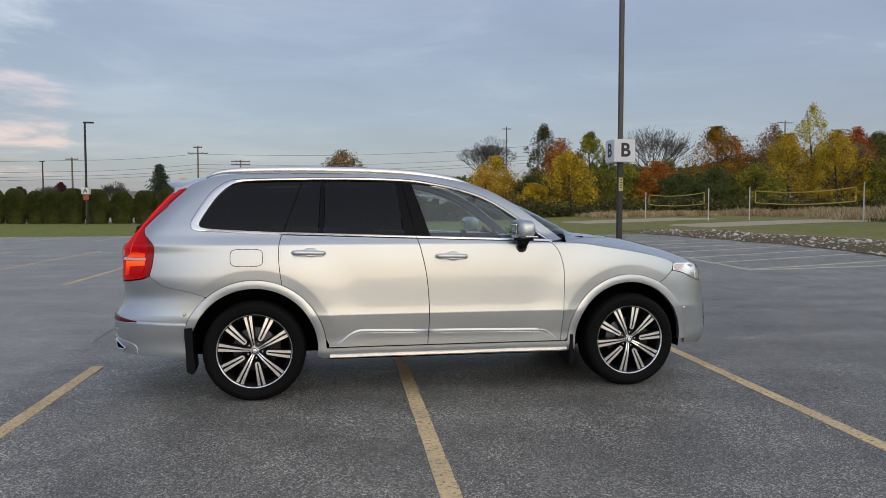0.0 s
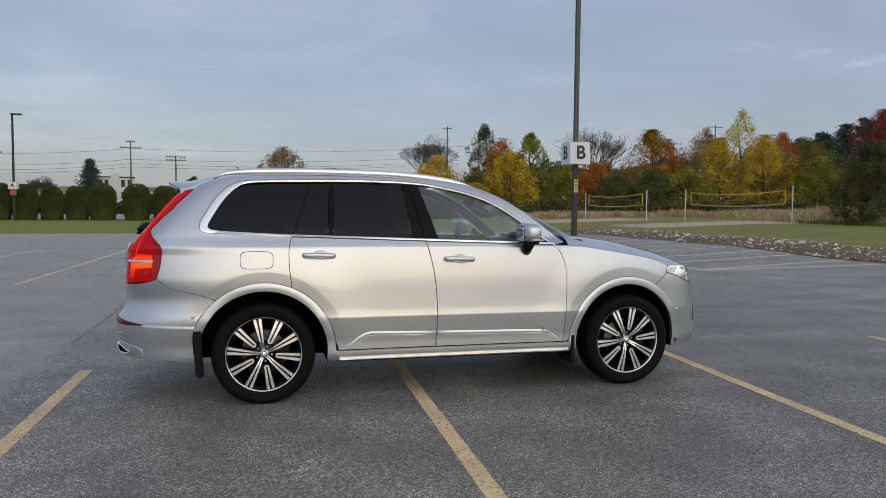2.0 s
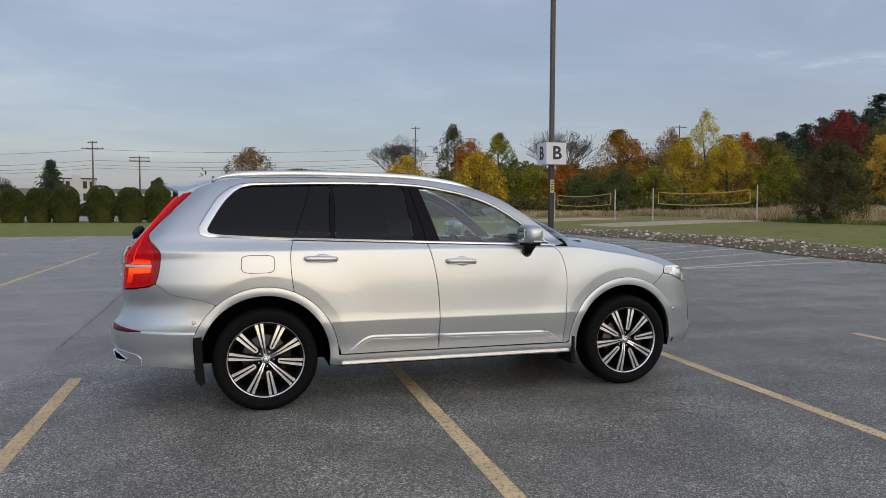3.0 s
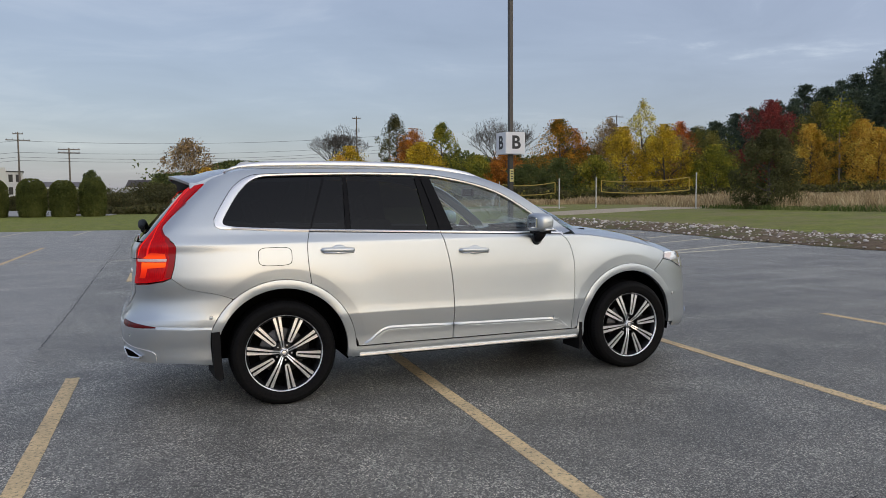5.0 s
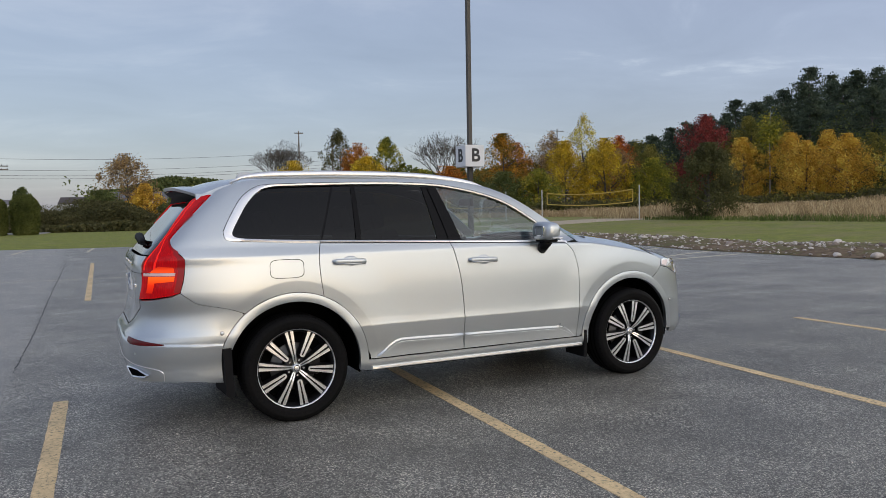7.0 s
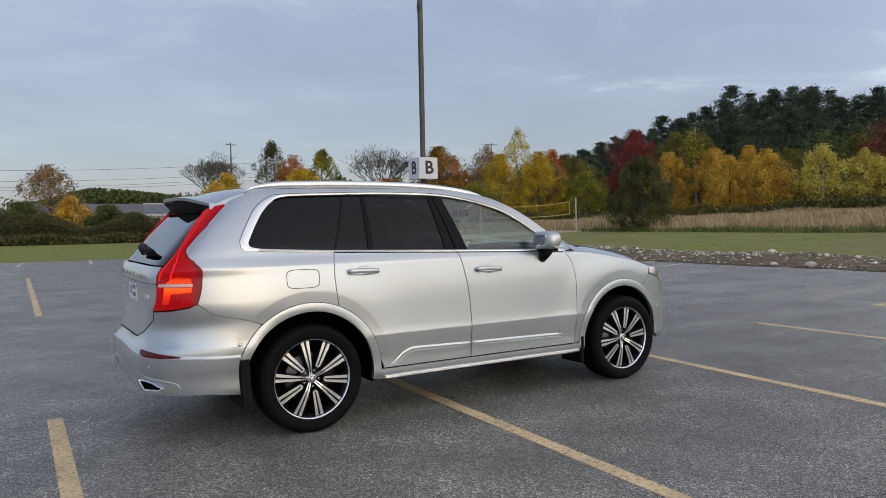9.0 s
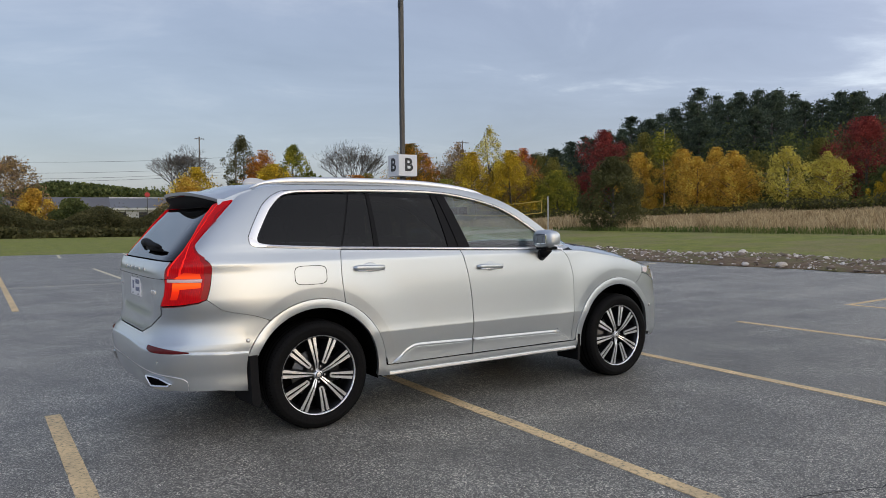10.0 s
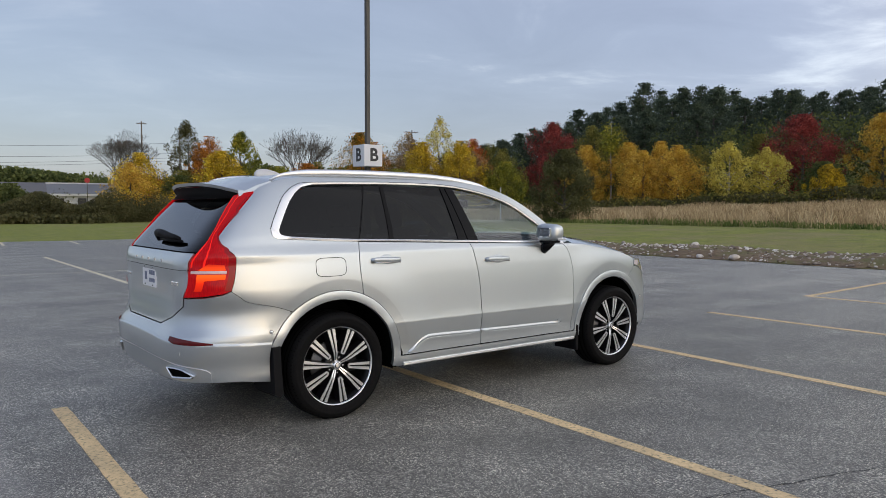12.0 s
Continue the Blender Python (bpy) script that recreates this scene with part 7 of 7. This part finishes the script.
    for s in (-1, 1):
        o2 = (-0.8, s * 0.6, 0)
        aa = [back_y(0.60, 0.62) + (back_at(-0.86, 0.61) - back_y(0.60, 0.62)) * k / 10 for k in range(11)]
        A = [(s * a, lip(a) + 0.028 - 0.020 * (k / 10) ** 2) for k, a in enumerate(aa)]
        B = [(s * a, lip(a) - 0.012 * min(1, k / 2) + 0.012 * (k / 10) ** 3) for k, a in enumerate(aa)]
        ribbon("reflector", A, B, back, LAMP_DARK, bump, 0.0075, 0.008, o2, 24, "dark red bumper reflector", 0.002)
        # exhaust trim
        pts = [(s * back_y(0.555, 0.445), 0.447), (s * back_y(0.64, 0.45), 0.450), (s * back_y(0.695, 0.44), 0.440), (s * back_y(0.752, 0.40), 0.402), (s * back_y(0.735, 0.382), 0.383), (s * back_y(0.595, 0.376), 0.377)]
        rim_line = [p for p in pts] + [pts[0]]
        panel("tailpipe_trim", pts, back, CHROME, bump, 0.02, 0.012, out=o2, label="chrome exhaust trim")
        pts = [(s * back_y(0.572, 0.438), 0.439), (s * back_y(0.64, 0.441), 0.441), (s * back_y(0.688, 0.432), 0.432), (s * back_y(0.736, 0.401), 0.401), (s * back_y(0.724, 0.391), 0.391), (s * back_y(0.606, 0.385), 0.386)]
        # no hole is cut: a black sheet stands for the dark inside
        panel("tailpipe", pts, back, SHADOW, bump, 0.02, 0.0145, flange=0.004, out=o2, label="flat black panel for the shade inside the exhaust")
        ribbon("tailpipe_rim", rim_line, pts + [pts[0]], back, CHROME, bump, 0.0150, 0.012, o2, 80, "bright rim of the exhaust", 0.005)
        ln = [(s * 0.02, 0.500), (s * back_y(0.45, 0.49), 0.492), (s * back_y(0.66, 0.465), 0.468), (s * back_y(0.80, 0.43), 0.432), (s * back_at(-0.86, 0.36), 0.360)]
        ribbon("bumper_strip", spline(ln), [(a, z - 0.006) for a, z in spline(ln)], back, SATIN, bump, 0.0035, 0.004, o2, 50, "thin chrome line", 0.001)
        p = part("parking_sensor", lathe([(0.0, -0.004), (0.010, -0.004), (0.012, 0.0)], 16), PAINT, bump, smooth=True)
        c = back(s * back_y(0.70, 0.545), 0.545)
        p.matrix_basis = Matrix.Translation(c + Vector((-0.011, 0, 0))) @ Matrix.Rotation(radians(-90 + s * 35), 4, "Z")
    panel("diffuser", [(-0.62, 0.335), (-0.62, 0.38), (0.62, 0.38), (0.62, 0.335)], back, PLASTIC, bump, 0.05, -0.014, out=out)
    # plate with unreadable writing, badges, wiper
    c = back(0, 1.0)
    plate = block("licence_plate", (c.x - 0.016 + 0.018, -0.155, 0.925), (c.x - 0.004 + 0.018, 0.155, 1.078), PLATE_WHITE, gate, 0.004, "white licence plate with blue writing bars")
    fx = c.x - 0.0175 + 0.018
    for y0, y1, z0, z1 in ((-0.135, -0.10, 1.012, 1.044), (-0.09, -0.055, 1.012, 1.044), (-0.045, -0.01, 1.012, 1.044), (-0.135, -0.10, 0.960, 0.988), (-0.09, -0.055, 0.960, 0.988), (-0.045, -0.01, 0.960, 0.988), (0.045, 0.095, 0.972, 1.03)):
        block("writing_bar", (fx, y0, z0), (fx + 0.003, y1, z1), PLATE_BLUE, plate, 0.0)
    for y in (-0.09, 0.09):
        for z in (0.938, 1.066):
            block("plate_screw", (fx - 0.002, y - 0.008, z - 0.005), (fx + 0.003, y + 0.008, z + 0.005), SIGN_BLACK, plate, 0.002)
    for k in range(5):
        y = 0.30 - 0.15 * k
        cc = back(y, 1.128)
        block("badge_letter", (cc.x - 0.014, y - 0.013, 1.116), (cc.x - 0.007, y + 0.013, 1.140), CHROME, gate, 0.004, "small chrome badge shape")
    for y0, y1 in ((-0.60, -0.565), (-0.555, -0.52), (-0.515, -0.49)):
        cc = back(-back_y(0.55, 0.99), 0.99)
        block("badge_letter", (cc.x - 0.005, y0, 0.972), (cc.x + 0.014, y1, 1.000), CHROME, gate, 0.004, "small chrome badge shape")
    cc = back(back_y(0.55, 0.99), 0.99)
    block("badge_letter", (cc.x - 0.004, 0.48, 0.975), (cc.x + 0.014, 0.58, 0.998), CHROME, gate, 0.004, "small chrome badge shape")
    def on_glass(y, z, up):
        return back(back_y(y, z), z) + Vector((-0.72, 0, 0.70)) * up
    w = swept("wiper", [on_glass(0.03, 1.262, 0.0), on_glass(0.02, 1.275, 0.045), on_glass(-0.08, 1.272, 0.050), on_glass(-0.22, 1.264, 0.042), on_glass(-0.36, 1.262, 0.036), on_glass(-0.43, 1.262, 0.024)], [0.030, 0.034, 0.028, 0.024, 0.018, 0.010], PLASTIC, gate, 10, "black rear wiper")
    swept("wiper_blade", [on_glass(-0.02, 1.258, 0.016), on_glass(-0.2, 1.252, 0.016), on_glass(-0.48, 1.252, 0.014)], [0.014, 0.015, 0.010], PLASTIC, w, 6)
    # shade of the tailgate's fold, drawn as a thin black strip
    ribbon("gate_crease", [(-0.86, 1.082), (0.86, 1.082)], [(-0.86, 1.077), (0.86, 1.077)], back, SHADOW, gate, 0.0075, 0.004, out, 60, "dark strip for the shade in the tailgate's fold")
    ribbon("gate_gap", [(-0.86, 1.228), (0.86, 1.228)], [(-0.86, 1.165), (0.86, 1.165)], back, SHADOW, gate, -0.014, 0.01, out, 60, "dark joint below the rear window")
    # roof spoiler: a thin wing with a dark underside
    bm = bmesh.new()
    n, rows = 28, []
    for i in range(-1, n + 2):
        f = max(-1.0, min(1.0, -1 + 2 * i / n))
        y = 0.655 * f
        ed = abs(f) ** 3
        front = Vector((-0.36, y * 0.985, roof_z(-0.36, y * 0.985) + 0.002))
        mid = Vector((-0.56, y, roof_z(-0.50, y) - 0.018 - 0.012 * ed))
        tip = Vector((-0.738 + 0.135 * ed, y * 0.985, 1.668 - 0.062 * ed))
        low = tip + Vector((0.012, 0, -0.022))
        row = [front, front.lerp(mid, 0.5) + Vector((0, 0, 0.006)), mid, mid.lerp(tip, 0.5) + Vector((0, 0, 0.004)), tip, low]
        if i in (-1, n + 1):
            row = [p + Vector((0.0, math.copysign(0.016, f), -0.040)) for p in row]
        rows.append([bm.verts.new(p) for p in row])
    for i in range(n + 2):
        for k in range(5):
            bm.faces.new((rows[i][k], rows[i][k + 1], rows[i + 1][k + 1], rows[i + 1][k]))
    bmesh.ops.recalc_face_normals(bm, faces=bm.faces)
    for f in bm.faces:
        f.smooth = True
    for e in bm.edges:
        if len(e.link_faces) == 2 and e.calc_face_angle(0) > 0.6:
            e.smooth = False
    sp = part("spoiler", bm, PAINT, car, "silver roof spoiler with a dark underside")
    bm = bmesh.new()
    rows = []
    for i in range(n + 1):
        f = -1 + 2 * i / n
        y = 0.650 * f
        ed = abs(f) ** 3
        tip = Vector((-0.726 + 0.135 * ed, y * 0.985, 1.645 - 0.062 * ed))
        deep = back(back_y(y * 0.95, 1.552), 1.552) + Vector((-0.012, 0, 0))
        up = deep + Vector((0.05, 0, 0.02))
        rows.append([bm.verts.new(p) for p in (tip, tip.lerp(deep, 0.45) + Vector((0.03, 0, 0.012)), deep, up)])
    for i in range(n):
        for k in range(3):
            bm.faces.new((rows[i][k], rows[i][k + 1], rows[i + 1][k + 1], rows[i + 1][k]))
    part("spoiler_underside", bm, PLASTIC, sp, "black underside", True)
    c0 = Vector((-0.710, 0, 1.640))
    swept("brake_lamp", [c0 + Vector((0.0, -0.22, 0.0)), c0 + Vector((-0.004, 0, 0.001)), c0 + Vector((0.0, 0.22, 0.0))], [0.006] * 3, LAMP_DARK, sp, 6)


roof_mid = curve((-0.60, 1.672), (-0.36, 1.722), (-0.1, 1.748), (0.4, 1.764), (0.9, 1.757), (1.3, 1.728), (1.55, 1.694), (1.75, 1.655))
roof_edge = curve((-0.60, 1.598), (-0.36, 1.672), (-0.1, 1.708), (0.4, 1.718), (0.9, 1.716), (1.2, 1.706), (1.55, 1.672), (1.75, 1.628))


def roof_z(x, y):
    f = min(1.0, abs(y) / 0.668)
    return roof_mid(x) - (roof_mid(x) - roof_edge(x)) * f ** 2.6


hood_mid = curve((2.45, 1.268), (2.65, 1.248), (3.0, 1.205), (3.3, 1.148), (3.6, 1.065), (3.75, 1.005), (3.82, 0.94))


def hood_edge(x):
    f = curve((2.40, 1.180), (2.60, 1.162), (2.80, 1.132), (3.0, 1.10), (3.2, 1.06), (3.395, 0.992), (3.60, 0.968), (3.80, 0.94))
    return f(x)


def hood_z(x, y):
    w = width(min(x, 3.75), hood_edge(min(x, 3.75)))
    f = min(1.0, abs(y) / w)
    return hood_mid(x) - (hood_mid(x) - hood_edge(x)) * f ** 3.2


def front_end(car):
    """Hood, windscreen, roof, nose and head lamps."""
    up = (0, 0, 1)
    xs = [2.44 + 0.07 * i for i in range(14)]
    edge = [(x, -(width(x, hood_edge(x)) - 0.002)) for x in xs]
    tipx = [(3.60, -0.79), (3.70, -0.66), (3.765, -0.40), (3.785, 0.0)]
    half_loop = [(2.60, 0.0), (2.58, -0.40), (2.52, -0.62)] + edge + tipx
    loop = half_loop + [(x, -y) for x, y in half_loop[::-1][1:-1]]
    panel("hood", loop, lambda x, y: Vector((x, y, hood_z(x, y))), PAINT, car, 0.05, out=up, gap=0.003)
    block("cowl", (2.40, -0.72, 1.195), (2.66, 0.72, 1.215), PLASTIC, car, 0.01, "black cowl below the windscreen")
    roof_loop = [(-0.36, -0.650), (0.0, -0.664), (0.6, -0.664), (1.2, -0.652), (1.50, -0.64), (1.58, -0.50), (1.63, -0.25), (1.645, 0)]
    loop = roof_loop + [(x, -y) for x, y in roof_loop[::-1][1:]] + [(-0.36, 0.0)]
    roof = panel("roof", loop, lambda x, y: Vector((x, y, roof_z(x, y))), PAINT, car, 0.05, out=up, gap=0.002)
    def screen(y, z):
        f = min(0.999, abs(y) / (half(z) * 0.95))
        return Vector((XC + (screen_x(z) - 0.13 - XC) * (1 - f ** 8) ** 0.125 - 0.06 * f * f, y, z))
    ed = [(-(half(z) * 0.93 - 0.02), z) for z in (1.23, 1.32, 1.42, 1.52, 1.60, 1.655)]
    loop = ed + [(0, 1.69)] + [(-y, z) for y, z in ed[::-1]] + [(0, 1.225)]
    panel("windscreen", loop, screen, GLASS_CLEAR, car, 0.06, 0.0, out=(1, 0, 0), flange=0.006, label="clear windscreen")
    # nose
    low = [(AXLE_F + 0.526, 0.315), (AXLE_F + 0.532, 0.36)] + arc(AXLE_F, 0.5355, 2, 59)[0:]
    rim = [(nose_at(x, z), z) for x, z in low] + [(nose_at(3.325, 0.885), 0.885), (nose_at(3.375, 0.93), 0.93)]
    rim += [(nose_at(3.47, 0.912), 0.912), (nose_at(3.58, 0.865), 0.865), (nose_at(3.66, 0.835), 0.835), (0.75, 0.835), (0.72, 0.93)]
    loop = [(-a, z) for a, z in rim] + rim[::-1] + [(0.6, 0.27), (-0.6, 0.27)]
    bump = panel("front_bumper", loop, nose, PAINT, car, 0.03, gap=0.0008, out=(1, 0, 0), flange=0.02)
    ring = [(nose_y(-0.46, 0.62), 0.60), (nose_y(-0.50, 0.75), 0.75), (nose_y(-0.47, 0.88), 0.88), (0, 0.90), (nose_y(0.47, 0.88), 0.88), (nose_y(0.50, 0.75), 0.75), (nose_y(0.46, 0.62), 0.60)]
    grille = panel("grille", ring, nose, PIANO, car, 0.03, 0.004, out=(1, 0, 0), flange=0.02, label="black radiator grille with bright bars")
    for k in range(15):
        y = -0.42 + 0.06 * k
        ribbon("grille_bar", [(nose_y(y, 0.75) - 0.004, 0.63), (nose_y(y, 0.75) - 0.004, 0.875)], [(nose_y(y, 0.75) + 0.004, 0.63), (nose_y(y, 0.75) + 0.004, 0.875)], nose, CHROME, grille, 0.010, 0.008, (1, 0, 0), 8)
    for s in (-1, 1):
        o2 = (0.6, s * 0.8, 0)
        pts = [(3.378, 0.935), (3.398, 0.990), (3.50, 0.992), (3.62, 0.985), (3.70, 0.965)]
        ring = [(s * nose_at(x, z), z) for x, z in spline(pts)]
        ring += [(s * nose_at(3.72, 0.90), 0.90), (s * nose_at(3.71, 0.835), 0.838), (s * nose_at(3.655, 0.838), 0.838), (s * nose_at(3.58, 0.868), 0.868), (s * nose_at(3.47, 0.915), 0.915)]
        lamp = panel("head_lamp", ring, nose, LAMP_CLEAR, car, 0.02, 0.003, out=o2, flange=0.03, label="clear head lamp with a pale side reflector")
        pts = [(3.388, 0.940), (3.405, 0.983), (3.52, 0.984), (3.50, 0.955), (3.46, 0.925)]
        panel("side_reflector", [(s * nose_at(x, z), z) for x, z in pts], nose, LAMP_SIDE, lamp, 0.02, 0.006, out=o2, flange=0.004, label="side reflector, its red paled for the reflection on its cover")
        pts = [(3.62, 0.93), (3.69, 0.93), (3.69, 0.85), (3.63, 0.85)]
        panel("lamp_projector", [(s * nose_at(x, z), z) for x, z in pts], nose, SATIN, lamp, 0.02, 0.006, out=o2, flange=0.004)
        pts = [(3.775, 0.60), (3.80, 0.66), (3.825, 0.56), (3.81, 0.47), (3.78, 0.48)]
        panel("fog_recess", [(s * nose_at(x, z), z) for x, z in pts], nose, PLASTIC, bump, 0.02, 0.004, out=o2, flange=0.004, label="black bumper inlet")
        ln = [(s * nose_at(3.74, 0.43), 0.42), (s * nose_at(3.80, 0.46), 0.465)]
        ribbon("bumper_strip", ln, [(a, z - 0.03) for a, z in ln], nose, CHROME, bump, 0.008, 0.008, o2, 10, "chrome bumper strip")
    # antenna fin
    bm = bmesh.new()
    bmesh.ops.create_uvsphere(bm, u_segments=20, v_segments=12, radius=1.0)
    for v in bm.verts:
        x, y, z = v.co
        f = 0.5 - 0.5 * x
        v.co = Vector((-0.09 + 0.115 * x - 0.02 * max(0, z), 0.032 * y * (1.1 - 0.6 * max(0, z)), roof_z(-0.09 + 0.115 * x, 0) - 0.004 + max(0, z) * (0.036 + 0.030 * f)))
    part("antenna_fin", bm, material("pale_silver_plastic", (0.62, 0.62, 0.61), 0.35, 0.3), roof, "pale shark-fin antenna", True)
    return roof


def cabin(car):
    """Seats, dashboard, wheel and floor, dimly seen through the glass."""
    block("cabin_floor", (0.56, -0.80, 0.34), (2.40, 0.80, 0.42), CABIN, car, 0.02)
    for s in (-1, 1):
        bm = bmesh.new()
        vs = [bm.verts.new((x, s * y, z)) for x, y, z in ((0.56, 0.86, 0.42), (2.42, 0.86, 0.42), (2.30, 0.845, 1.19), (-0.55, 0.80, 1.235), (-0.55, 0.80, 0.98), (0.40, 0.84, 0.98))]
        bm.faces.new(vs)
        part("door_card", bm, CABIN, car)
    block("dashboard", (2.04, -0.80, 0.75), (2.50, 0.80, 1.13), CABIN, car, 0.07)
    def chair(x, y, top, w=0.25):
        t = empty("seat", 0, 0, 0)
        t.parent = car
        block("cushion", (x, y - w, 0.62), (x + 0.50, y + w, 0.76), SEAT, t, 0.05)
        lean = Matrix.Translation((x, y, 0.72)) @ Matrix.Rotation(radians(-16), 4, "Y")
        block("backrest", (-0.10, -w, 0.0), (0.06, w, top - 0.92), SEAT, t, 0.05, m=lean)
        block("headrest", (-0.09, -0.13, top - 0.90), (0.02, 0.13, top - 0.70), SEAT, t, 0.045, m=lean)
    for y in (-0.40, 0.40):
        chair(1.02, y, 1.54)
        chair(0.16, y * 0.66, 1.50, 0.26)
        chair(-0.45, y * 0.8, 1.42, 0.22)
    bm = bmesh.new()
    v, f = tube([(0.0, 0.185 * math.cos(t), 0.185 * math.sin(t)) for t in [2 * math.pi * k / 28 for k in range(29)]], [0.016] * 29, 8)
    vs = [bm.verts.new(p) for p in v]
    for q in f:
        bm.faces.new([vs[i] for i in q])
    bm.transform(Matrix.Translation((1.93, 0.40, 1.06)) @ Matrix.Rotation(radians(-24), 4, "Y"))
    part("steering_wheel", bm, PLASTIC, car, smooth=True)
    block("rear_mirror", (1.84, -0.12, 1.50), (1.87, 0.12, 1.57), PIANO, car, 0.012)


def build_car():
    car = empty("car", 0, 0, 0)
    flank(car, -1)
    flank(car, 1)
    tail(car)
    front_end(car)
    cabin(car)
    # near-black blocks fill in the shade below the floor
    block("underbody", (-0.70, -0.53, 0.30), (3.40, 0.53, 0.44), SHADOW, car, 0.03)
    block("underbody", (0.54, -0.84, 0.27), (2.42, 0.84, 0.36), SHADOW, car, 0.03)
    for x, spin in ((0.0, 100.6), (AXLE_F, 114.6)):
        wheel(car, x, -1, spin)
        wheel(car, x, 1, spin)
    tagged(car, "silver metallic sport utility car parked across the bay lines", "car")


build_car()


build_rocks()
